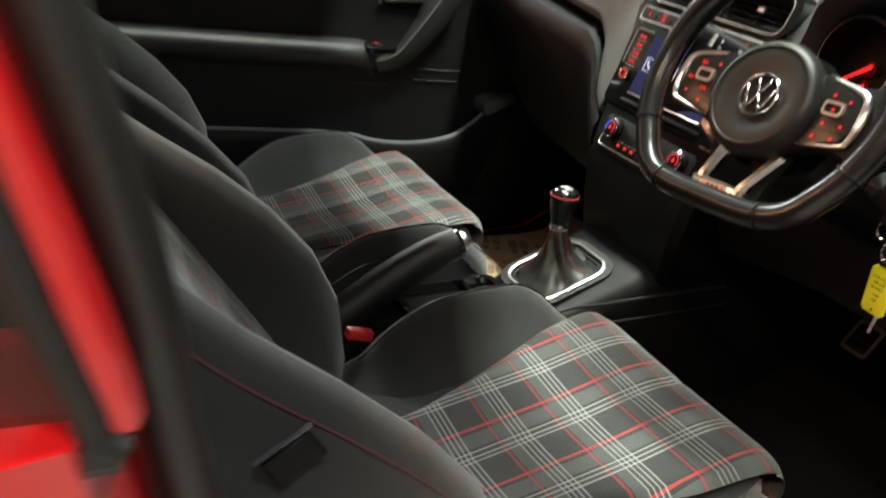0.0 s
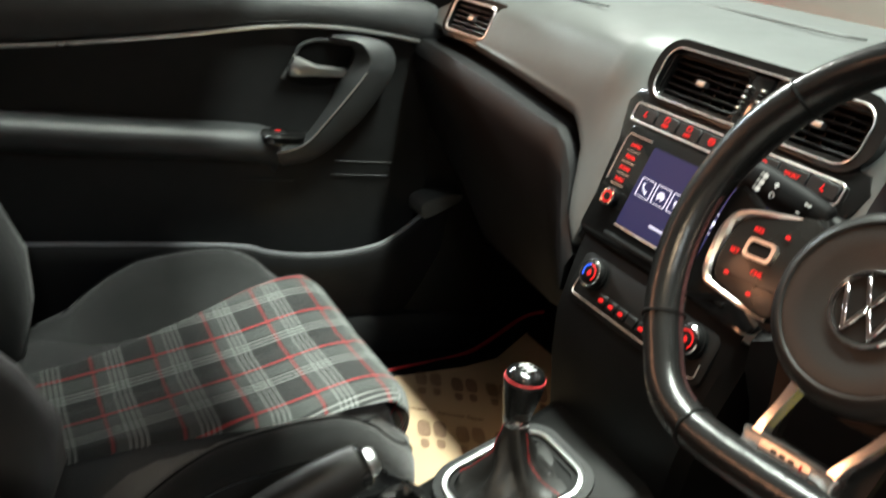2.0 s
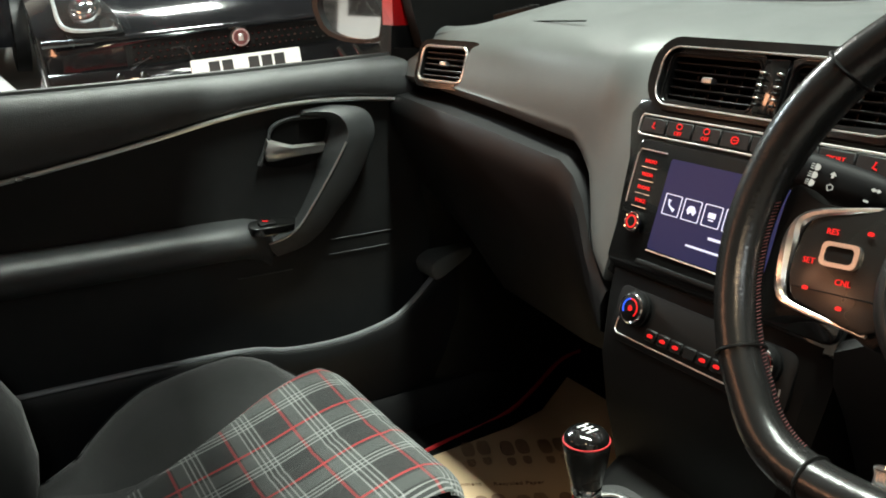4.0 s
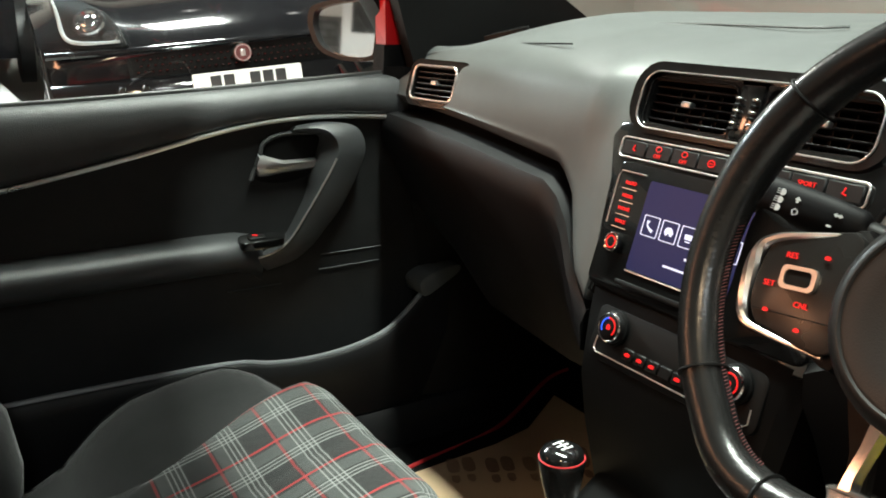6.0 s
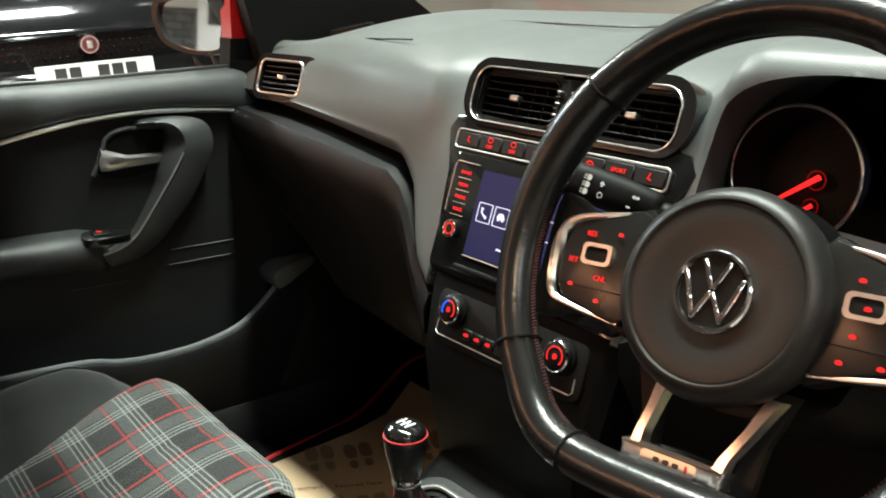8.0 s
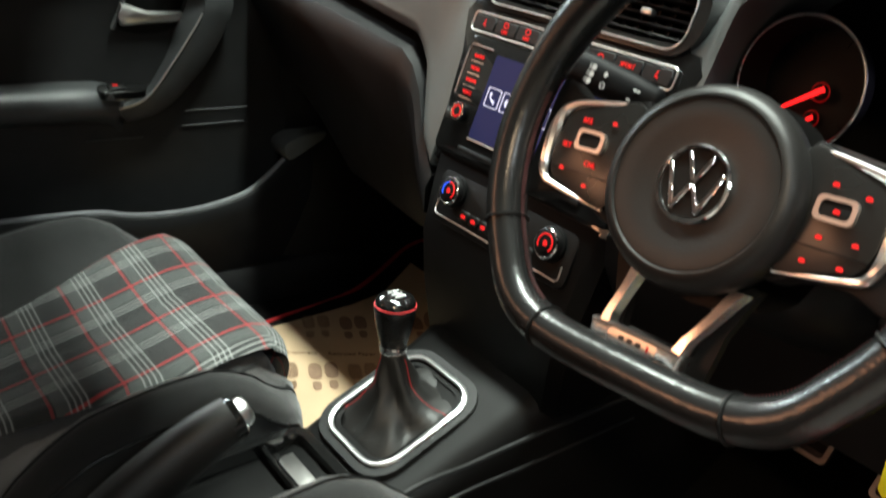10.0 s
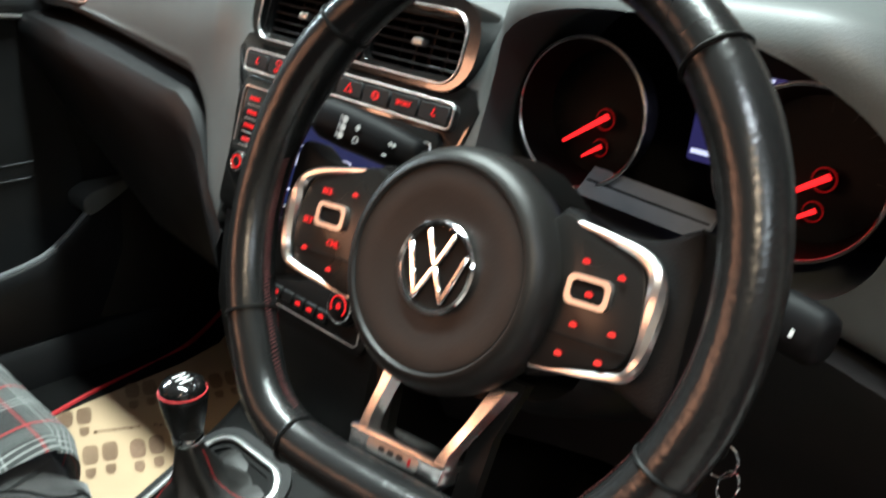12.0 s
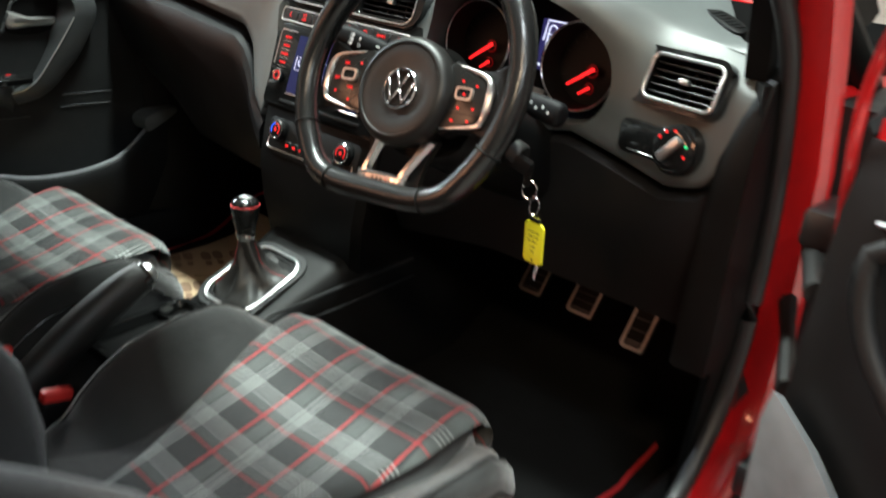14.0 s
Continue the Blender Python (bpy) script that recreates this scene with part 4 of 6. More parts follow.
# switch strip
ss = part("switch_strip", tube([stack_M @ Vector((x, y, 0.001)) for x, y in rrect(0.303, 0.0220, 0.005, 5, cy=0.1985)], 0.0011, 8, True), SATIN, dash, "silver-framed strip of red-lit switches")
for k in range(8):
    kx = -0.130 + 0.0371 * k
    kb = part("switch_key", rbox((kx, 0.1985, -0.001), (0.0362, 0.0172, 0.006), 0.0014, 1, stack_M), DARK, ss)
    c = stack_M @ T(kx, 0.1985, 0.0023)
    if k == 6:
        part("icon", text_mesh("SPORT", 0.0064, c), LED, kb)
    elif k in (1, 2):
        part("icon", join(text_mesh("OFF", 0.0060, c @ T(0, -0.0042)), tube([c @ Vector((0.0038 * math.cos(a), 0.0035 + 0.0028 * math.sin(a), 0)) for a in np.linspace(0, 6.28, 13)[:-1]], 0.0006, 4, True)), LED, kb)
    elif k == 4:
        part("icon", tube([c @ Vector(p) for p in ((-0.0045, -0.0035, 0), (0.0045, -0.0035, 0), (0, 0.0045, 0))], 0.0009, 4, True), LED, kb)
    elif k in (0, 7):
        part("icon", join(tube([c @ Vector(p) for p in ((0.001, 0.0036, 0), (-0.001, -0.0018, 0), (0.003, -0.0028, 0))], 0.0009, 5)), LED, kb)
    else:
        part("icon", join(tube([c @ Vector((0.0045 * math.cos(a), 0.0035 * math.sin(a), 0)) for a in np.linspace(0, 6.28, 9)[:-1]], 0.0007, 4, True), rbox((0, 0, 0), (0.005, 0.001, 0.0006), 0, 1, c)), LED, kb)

# infotainment unit
rad = part("infotainment_unit", prism(rrect(0.290, 0.142, 0.012, 5, cy=0.112), -0.006, 0.0025, stack_M, 0.002), PIANO, dash, "gloss black radio unit with lit navy screen")
part("screen", prism(rrect(0.180, 0.098, 0.003, 3, cy=0.119), 0.0025, 0.0032, stack_M), SCREEN, rad, "lit navy blue touch screen", smooth=0)
for s in (-1, 1):
    part("key_outline", tube([stack_M @ Vector(p) for p in ((s * 0.098, 0.172, 0.003), (s * 0.136, 0.172, 0.003), (s * 0.139, 0.166, 0.003), (s * 0.1385, 0.112, 0.003))], 0.0008, 6), SATIN, rad)
    for k, word in enumerate((("RADIO", "MEDIA", "PHONE", "VOICE"), ("NAV", "TRAFFIC", "SOUND", "CAR"))[s > 0]):
        c = stack_M @ T(s * 0.1180, 0.160 - 0.0145 * k, 0.0030)
        part("key_lettering", text_mesh(word, 0.0055, c), LED, rad)
        part("key_divider", rbox((0, -0.0068, 0), (0.022, 0.0007, 0.0006), 0, 1, c), SATIN, rad)
    kn = part("radio_knob", lathe([(0.0118, 0), (0.0118, 0.005), (0.0110, 0.0085), (0.009, 0.0095)], 28, stack_M @ T(s * 0.114, 0.093, 0.002)), PIANO, rad, "gloss black rotary knob with a red ring")
    part("knob_ring", lathe([(0.0072, 0.0093), (0.0072, 0.0102), (0.0058, 0.0102), (0.0058, 0.0093)], 24, stack_M @ T(s * 0.114, 0.093, 0.002)), LED, kn)
    part("knob_edge", tube([stack_M @ T(s * 0.114, 0.093, 0.0112) @ Vector((0.0098 * math.cos(a), 0.0098 * math.sin(a), 0)) for a in np.linspace(0, 6.283, 29)[:-1]], 0.0008, 6, True), CHROME, kn)
    part("knob_cap", lathe([(0.0056, 0.0093), (0.0050, 0.0105), (0.002, 0.0106)], 20, stack_M @ T(s * 0.114, 0.093, 0.002)), MATT, kn)
part("disc_slot", rbox((0, 0.0535, 0.003), (0.20, 0.006, 0.003), 0.0015, 2, stack_M), MATT, rad)
part("screen_lip", rbox((0, 0.068, 0.0032), (0.182, 0.0016, 0.0012), 0.0004, 1, stack_M), SATIN, rad)
tiles = [part("screen_tile", rim_frame(rrect(0.0230, 0.0225, 0.0015, 3, cx=-0.072 + 0.0270 * k, cy=0.121), rrect(0.0212, 0.0207, 0.0012, 3, cx=-0.072 + 0.0270 * k, cy=0.121), 0.0032, 0.0038, stack_M), SCREENWHITE, rad, smooth=0) for k in range(5)]
for k in range(5):
    c = stack_M @ T(-0.072 + 0.0270 * k, 0.1215, 0.0036) @ Matrix.Diagonal((0.8, 0.8, 1, 1))
    if k == 0:
        vf = tube(smooth_path([c @ Vector(p) for p in ((-0.005, 0.006, 0), (-0.005, -0.001, 0), (0.005, -0.007, 0))], 4), [0.0022, 0.001, 0.001, 0.0022], 5)
    elif k == 1:
        vf = join(prism(smooth2([(-0.007, -0.003), (-0.005, 0.004), (0.003, 0.005), (0.007, 0.000), (0.007, -0.003)], 3), 0, 0.0003, c), prism(circle(0.0022, 10, -0.004, -0.004), 0, 0.0004, c), prism(circle(0.0022, 10, 0.004, -0.004), 0, 0.0004, c))
    else:
        vf = join(prism(rrect(0.012, 0.007, 0.001, 3), 0, 0.0003, c), rbox((0, -0.006, 0), (0.008, 0.0016, 0.0004), 0, 1, c))
    part("tile_icon", vf, SCREENWHITE, tiles[k], smooth=0)
part("screen_caption", rbox((0.0, 0.099, 0.0036), (0.030, 0.0028, 0.0004), 0, 1, stack_M), SCREENWHITE, rad, smooth=0)
part("screen_caption", rbox((-0.015, 0.086, 0.0036), (0.050, 0.0022, 0.0004), 0, 1, stack_M), SCREENWHITE, rad, smooth=0)

# climate panel
cl = part("climate_panel", prism(rrect(0.232, 0.062, 0.012, 5, cy=-0.006), -0.012, 0.0015, stack_M @ T(0, 0, -0.004), 0.002), MATT, dash, "black heater panel with two rotary knobs")
CM = stack_M @ T(0, 0, -0.002)
part("bracket_line", tube([CM @ Vector(p) for p in ((-0.106, -0.012, 0), (-0.107, -0.026, 0), (-0.103, -0.0295, 0), (0.103, -0.0295, 0), (0.107, -0.026, 0), (0.106, -0.012, 0))], 0.0008, 6), SATIN, cl)
for s in (-1, 1):
    KM = CM @ T(s * 0.083, 0.004)
    kn = part("climate_knob", lathe([(0.0195, 0), (0.0195, 0.003), (0.0172, 0.004), (0.0162, 0.010), (0.0145, 0.0115)], 32, KM), MATT, cl)
    part("knob_rim", lathe([(0.0163, 0.0090), (0.0166, 0.0105), (0.0152, 0.0119), (0.0146, 0.0114)], 32, KM), CHROME, kn)
    arc1 = [KM @ Vector((0.0100 * math.cos(a), 0.0100 * math.sin(a), 0.0117)) for a in np.linspace(radians(100), radians(-40), 10)]
    arc2 = [KM @ Vector((0.0100 * math.cos(a), 0.0100 * math.sin(a), 0.0117)) for a in np.linspace(radians(100), radians(215), 10)]
    part("knob_arc", tube(arc1, 0.0008, 6), LED, kn)
    part("knob_arc", tube(arc2, 0.0008, 6), LEDBLUE if s < 0 else LED, kn)
    part("knob_mark", prism(smooth2([(-0.0025, -0.0035), (0.003, -0.003), (0.0038, 0.001), (0, 0.0042), (-0.003, 0.002)], 3), 0.0114, 0.0122, KM @ Matrix.Diagonal((0.75, 0.75, 1, 1))), LED, kn)
for k in range(7):
    part("climate_button", rbox((-0.054 + 0.018 * k, -0.017, 0), (0.0168, 0.013, 0.005), 0.0015, 1, CM), MATT, cl)
    if k != 3:
        part("button_mark", prism(smooth2([(-0.003, -0.0016), (0.003, -0.0016), (0.0034, 0.001), (0, 0.002), (-0.0034, 0.0007)], 3), 0.0025, 0.0031, CM @ T(-0.054 + 0.018 * k, -0.017)), LED, cl)
part("socket_ring", tube([Vector((-0.002, 0.200, 0.5175)) + Vector((0.012 * math.cos(a), 0.0, 0.009 * math.sin(a))) for a in np.linspace(radians(200), radians(340), 9)], 0.0013, 6), LED, dash, "red-lit socket ring")

# instrument cluster
ic = part("instrument_binnacle", prism(hood_o, -0.362, -0.345, HM), MATT, dash, "black instrument cluster with red needles")
for gx, gz in ((0.245, 0.907), (0.427, 0.904)):
    GM = basis((gx, 0.262, gz), (1, 0, 0), (0, 0.10, 0.995))
    dial = part("dial", lathe([(0.0602, 0.004), (0.058, -0.004), (0.054, -0.030), (0.052, -0.0335)], 48, GM, False), MATT, ic)
    part("dial_ring", tube([GM @ Vector((*p, 0.001)) for p in circle(0.0605, 56)], 0.0016, 8, True), BRIGHT, dial, "polished ring")
    for k in range(13):
        a = radians(225 - 270 * k / 12)
        part("dial_tick", rbox((0.0445, 0, -0.0330), (0.007, 0.0010, 0.0008), 0, 1, GM @ pose(0, 0, 0, 0, 0, math.degrees(a))), DARK, dial)
    hub = GM @ T(0.010, -0.004, -0.025)
    nd = part("needle", tube([hub @ Vector((0.006 * math.cos(a), 0.006 * math.sin(a), 0.006)) for a in (radians(38),)] + [hub @ Vector((-0.042 * math.cos(radians(36)), -0.042 * math.sin(radians(36)), 0.006))], [0.0028, 0.0016], 6), LEDSOFT, dial, "glowing red needle")
    part("hub_glow", tube([hub @ Vector((0.0085 * math.cos(a), 0.0085 * math.sin(a), 0.001)) for a in np.linspace(0, 6.283, 25)[:-1]], 0.0007, 5, True), LEDDIM, dial)
    part("needle_hub", lathe([(0.0070, 0), (0.0070, 0.003), (0.006, 0.004)], 20, hub), MATT, dial)
    sub = GM @ T(0.006, -0.029, -0.031)
    part("needle", tube([sub @ Vector((0.003, 0.002, 0.004)), sub @ Vector((-0.014, -0.010, 0.004))], [0.0022, 0.0012], 6), LEDSOFT, dial)
    part("needle_hub", lathe([(0.006, 0), (0.006, 0.004)], 16, sub), MATT, dial)
    part("hub_glow", tube([sub @ Vector((0.0072 * math.cos(a), 0.0072 * math.sin(a), 0.001)) for a in np.linspace(0, 6.283, 21)[:-1]], 0.0006, 5, True), LEDDIM, dial)
DM = basis((0.345, 0.332, 0.912), (1, 0, 0), (0, 0.10, 0.995))
disp = part("trip_display", prism(rrect(0.068, 0.076, 0.003, 3), -0.002, 0.002, DM), CLUSTERBLUE, ic, "lit navy trip display", smooth=0)
part("display_frame", tube([DM @ Vector(p) for p in ((0.024, 0.036, 0.003), (-0.024, 0.036, 0.003), (-0.028, 0.006, 0.003))], 0.0014, 4), SCREENWHITE, disp)
part("display_car", tube(smooth_path([DM @ T(-0.013, 0.010) @ Matrix.Diagonal((0.8, 0.9, 1, 1)) @ Vector(p) for p in ((-0.009, -0.020, 0.003), (-0.0095, 0.004, 0.003), (-0.007, 0.018, 0.003), (0, 0.022, 0.003), (0.007, 0.018, 0.003), (0.0095, 0.004, 0.003), (0.009, -0.020, 0.003))], 4, True), 0.0014, 5, True), SCREENWHITE, disp)
part("display_line", tube([DM @ Vector((-0.0225, 0.016, 0.003)), DM @ Vector((-0.003, 0.016, 0.003))], 0.0011, 4), SCREENWHITE, disp)
part("display_arrow", tube([DM @ Vector((-0.005, 0.017, 0.003)), DM @ Vector((0.003, 0.010, 0.003))], 0.0015, 4), SCREENWHITE, disp)
part("display_bar", rbox((-0.022, -0.030, 0.003), (0.018, 0.004, 0.0005), 0, 1, DM), SCREENWHITE, disp)
part("cluster_ledge", loft([[(x, 0.268, z + 0.004), (x, 0.270, z), (x, 0.250, z - 0.016), (x, 0.244, z - 0.014)] for x, z in ((0.262, 0.862), (0.33, 0.858), (0.376, 0.8555))]), LITGREY, ic, "pale grey ledge under the dials")
part("ledge_groove", tube([(0.264, 0.2565, 0.8575), (0.374, 0.2565, 0.8512)], 0.0010, 6), MATT, ic)

# light switch
LM = basis((0.618, 0.204, 0.843), (0.985, -0.17, 0), (0, 0.16, 0.987)) @ Matrix.Diagonal((0.86, 0.86, 0.9, 1))
lp = part("light_switch", prism(smooth2([(-0.094, 0.024), (-0.032, 0.024), (-0.012, 0.034), (0.012, 0.037), (0.034, 0.020), (0.036, -0.010), (0.020, -0.034), (-0.008, -0.036), (-0.030, -0.025), (-0.088, -0.025), (-0.099, 0.0)], 4), -0.02, 0.004, LM, 0.003), PIANO, dash, "gloss black panel with rotary light switch")
part("rotary_ring", lathe([(0.0325, 0.003), (0.0325, 0.007), (0.029, 0.009), (0.022, 0.009)], 36, LM), PIANO, lp)
part("rotary_grip", rbox((0, 0, 0.012), (0.0125, 0.044, 0.011), 0.003, 2, LM @ pose(0, 0, 0, 0, 0, -38)), SATIN, lp, "silver light switch grip")
for a, m_ in ((150, LED), (122, LED), (88, LED), (20, LEDGREEN), (-14, LED)):
    part("switch_mark", prism(circle(0.0024, 10, 0.026 * math.cos(radians(a)), 0.026 * math.sin(radians(a))), 0.0088, 0.0096, LM), m_, lp)
# thin silver bar drawn as a highlight along the panel's lower edge
part("panel_glint", rbox((-0.052, -0.0195, 0.0035), (0.05, 0.0012, 0.002), 0.0004, 1, LM), SATIN, lp)

# dark end trim between the dash and the door jamb
part("end_trim", loft([[(x, 0.200 + dy, z), (x + 0.012, 0.193 + dy, z), (0.716, 0.196 + dy, z), (0.716, 0.40, z), (x, 0.40, z)] for z, x, dy in ((0.56, 0.664, 0.02), (0.70, 0.668, 0.012), (0.80, 0.672, 0.006), (0.845, 0.676, 0.006), (0.90, 0.690, 0.012), (0.945, 0.704, 0.03))]), MATT, dash, smooth=50)


# ---- steering wheel ----
wheel = thing("steering_wheel", (0.350, 0.06, 0.86), "flat-bottomed black leather steering wheel with satin silver spokes", "steering wheel")
TW = radians(22)
WM = basis((0.341, 0.010, 0.891), (1, 0, 0), (0, math.sin(TW), math.cos(TW))) @ pose(0, 0, 0, 0, 0, 5)


def rim_point(a):
    R = 0.168
    x, y = R * math.cos(a), R * math.sin(a)
    if y < -0.105:
        k = sstep(-0.105, -0.168, y)
        y = -0.105 - 0.041 * (1 - (1 - min(1, (-0.105 - y) / 0.063)) ** 2.0)
        x *= 1.0 + 0.03 * k
    return x, y


NR, NS = 120, 14
V, F = [], []
for i in range(NR):
    a = 2 * math.pi * i / NR
    x, y = rim_point(a)
    x2, y2 = rim_point(a + 0.02)
    t = Vector((x2 - x, y2 - y, 0)).normalized()
    o = Vector((t.y, -t.x, 0))
    deg = math.degrees(a) % 360
    fat = 1.0 + 0.13 * max(math.exp(-((deg - 148) / 16) ** 2), math.exp(-((deg - 32) / 16) ** 2))
    for k in range(NS):
        b = 2 * math.pi * k / NS
        V.append(WM @ (Vector((x, y, 0)) + o * 0.0152 * fat * math.cos(b) + Vector((0, 0, 0.0172 * fat * math.sin(b)))))
for i in range(NR):
    j = (i + 1) % NR
    F += [(i * NS + k, i * NS + (k + 1) % NS, j * NS + (k + 1) % NS, j * NS + k) for k in range(NS)]
rim = part("rim", (V, F), LEATHER, wheel, "worn black leather rim")
for deg in (42, 138, 209, 244, 298, 335):
    a = radians(deg)
    x, y = rim_point(a)
    x2, y2 = rim_point(a + 0.02)
    t = Vector((x2 - x, y2 - y, 0)).normalized()
    o = Vector((t.y, -t.x, 0))
    fat = 1.03 + 0.13 * max(math.exp(-((deg - 148) / 16) ** 2), math.exp(-((deg - 32) / 16) ** 2))
    part("rim_seam", tube([WM @ (Vector((x, y, 0)) + o * 0.0152 * fat * math.cos(b) + Vector((0, 0, 0.0172 * fat * math.sin(b)))) for b in np.linspace(0, 2 * math.pi, 25)[:-1]], 0.0012, 5, True), MATT, rim)
# red cross stitching on the inner side of the rim
for lo, hi in ((172, 238), (302, 368)):
    pts = []
    for q in range(int((hi - lo) * 1.1)):
        a = radians(lo + q / 1.1)
        x, y = rim_point(a)
        l = math.hypot(x, y)
        for z0, z1 in ((0.0025, -0.0025),):
            c = Vector((x, y, 0)) * ((l - 0.0160) / l)
            tt = Vector((-y, x, 0)).normalized() * 0.0010
            pts.append(tube([WM @ (c + tt + Vector((0, 0, z0))), WM @ (c - tt + Vector((0, 0, z1)))], 0.0003, 4))
    tagged(part("stitching", join(*pts), PINKTHREAD, rim, "faded red thread stitching"), kind="stuff")

WF = WM @ T(-0.0043, -0.0160, -0.0096) @ pose(0, 0, 0, 0, 2.5, 0)
AF = WF @ T(0.003, 0, 0.009)
BF = AF @ Matrix.Diagonal((0.86, 0.86, 0.86, 1)) @ T(0, 0, -0.001)
hub = part("airbag_cover", lathe([(0.056, -0.060), (0.065, -0.035), (0.0700, -0.016), (0.0700, -0.006), (0.0675, 0.0020), (0.0632, 0.0066), (0.0598, 0.0082), (0.0588, 0.0082), (0.0576, 0.0064), (0.0556, 0.0070), (0.043, 0.0056), (0.031, 0.0035), (0.027, 0.0030)], 56, AF), HUB, wheel, "round satin black airbag cover")
bdg = part("badge", lathe([(0.0305, 0.0045), (0.0308, 0.0085), (0.0295, 0.0098), (0.0275, 0.0092), (0.0262, 0.0062), (0.010, 0.0062)], 40, BF), CHROME, wheel, "round chrome badge")
part("badge_field", prism(circle(0.0262, 32), 0.0055, 0.0066, BF), MATT, bdg)
for x0, y0, x1, y1 in ((-0.010, 0.022, -0.001, 0.003), (0.010, 0.022, 0.001, 0.003), (-0.0225, 0.011, -0.011, -0.020), (-0.011, -0.020, -0.001, -0.001), (0.001, -0.001, 0.011, -0.020), (0.011, -0.020, 0.0225, 0.011)):
    part("badge_bar", rbox((0, 0, 0.0078), (math.hypot(x1 - x0, y1 - y0) + 0.003, 0.0042, 0.0030), 0.001, 1, BF @ T((x0 + x1) / 2, (y0 + y1) / 2, 0, math.degrees(math.atan2(y1 - y0, x1 - x0)))), CHROME, bdg)

for s in (-1, 1):
    g = 1.0 if s < 0 else 0.93
    sp = part("spoke", prism(smooth2([(s * g * 0.0600, 0.045), (s * g * 0.0890, 0.043), (s * g * 0.1228, 0.044), (s * g * 0.1477, 0.052), (s * g * 0.1513, 0.0), (s * g * 0.1495, -0.040), (s * g * 0.1202, -0.034), (s * g * 0.0890, -0.034), (s * g * 0.0600, -0.037)], 4), -0.030, -0.008, WF, 0.004), DARK, wheel)
    part("spoke_trim", tube(smooth_path([WF @ Vector(p) for p in ((s * g * 0.0690, 0.0440, -0.003), (s * g * 0.0979, 0.0395, -0.002), (s * g * 0.1210, 0.034, -0.002), (s * g * 0.1313, 0.024, -0.002), (s * g * 0.1335, 0.0, -0.002), (s * g * 0.1295, -0.022, -0.002), (s * g * 0.1139, -0.0285, -0.002), (s * g * 0.0690, -0.0350, -0.004))], 5), [0.0014, 0.0022, 0.0038, 0.0054, 0.0040, 0.0022, 0.0014], 8), BRIGHT, sp, "satin silver spoke trim")
    kp = part("button_pad", prism(smooth2([(s * g * 0.0623, 0.042), (s * g * 0.0979, 0.0375), (s * g * 0.1219, 0.030), (s * g * 0.1286, 0.0), (s * g * 0.1228, -0.020), (s * g * 0.1086, -0.0262), (s * g * 0.0623, -0.0310)], 4), -0.010, -0.001, WF, 0.002), PADGLOSS, sp, "dark button pad with red symbols")
    part("rocker_frame", rim_frame(rrect(0.0250, 0.0158, 0.004, 5, cx=s * g * 0.0961, cy=0.010), rrect(0.0188, 0.0104, 0.003, 5, cx=s * g * 0.0961, cy=0.010), -0.002, 0.0025, WF), SATIN, kp, "silver rocker surround")
    part("rocker", prism(rrect(0.0195, 0.011, 0.003, 5, cx=s * g * 0.0961, cy=0.010), -0.002, 0.0015, WF, 0.001), MATT, kp)
    marks = [(-0.1161, 0.0036, "SET"), (-0.0900, -0.0067, "CNL"), (-0.1134, -0.0140, ""), (-0.0882, -0.0225, ""), (-0.1053, 0.0243, "RES"), (-0.0810, 0.0266, "")] if s < 0 else [(0.0900, 0.0248, ""), (0.1125, 0.0212, ""), (0.0918, -0.0077, ""), (0.1152, -0.0067, ""), (0.0873, -0.0238, ""), (0.1116, -0.0221, ""), (0.0972, 0.0090, "")]
    for mx, my, word in marks:
        c = WF @ T(mx * g, my, 0.0002)
        if word:
            part("symbol", text_mesh(word, 0.0054, c), LED, kp)
        else:
            part("symbol", prism(smooth2([(-0.0017, -0.0011), (0.0017, -0.0011), (0.002, 0.0006), (0, 0.0015), (-0.0018, 0.0007)], 3), 0, 0.0005, c if abs(my - 0.009) > 0.0005 else c @ T(0, 0, 0.0016)), LED, kp)
    part("pad_split", rbox((s * g * 0.0952, -0.0145, -0.0006), (0.056, 0.0009, 0.0016), 0, 1, WF @ T(0, 0, 0, 0)), MATT, kp)
    # lower leg of the spoke
    leg = part("lower_spoke", loft([[WF @ Vector((ox + s * cx + dx, y, z + dz)) for dx, dz in ((-w, -0.007), (-w * 0.65, 0.002), (w * 0.65, 0.002), (w, -0.007))] for y, ox, cx, w, z in ((-0.055, 0.010, 0.037, 0.0068, -0.013), (-0.078, 0.004, 0.0335, 0.0048, -0.009), (-0.098, -0.003, 0.0305, 0.0046, -0.007), (-0.114, -0.007, 0.0285, 0.0064, -0.008))]), WHEELMETAL, wheel, "polished silver lower spoke")
    part("spoke_web", loft([[WF @ Vector((s * (cx + dx), y, z)) for dx, z in ((-w, -0.022), (w, -0.022), (w, -0.030), (-w, -0.030))] for y, cx, w in ((-0.050, 0.045, 0.012), (-0.085, 0.038, 0.007), (-0.13, 0.034, 0.007))]), MATT, wheel)
CF = WF @ T(-0.008, 0, -0.010)
clip = part("lower_clip", prism(smooth2([(-0.0345, -0.1050), (0.0, -0.1035), (0.0345, -0.1050), (0.036, -0.112), (0.032, -0.1205), (0.0, -0.1220), (-0.032, -0.1205), (-0.036, -0.112)], 4), -0.014, 0.0050, CF, 0.003), WHEELMETAL, wheel, "polished silver clip with a dark plate")
part("clip_plate", prism(rrect(0.040, 0.0085, 0.003, 4, cy=-0.1125), 0.0046, 0.0056, CF), STEEL, clip)
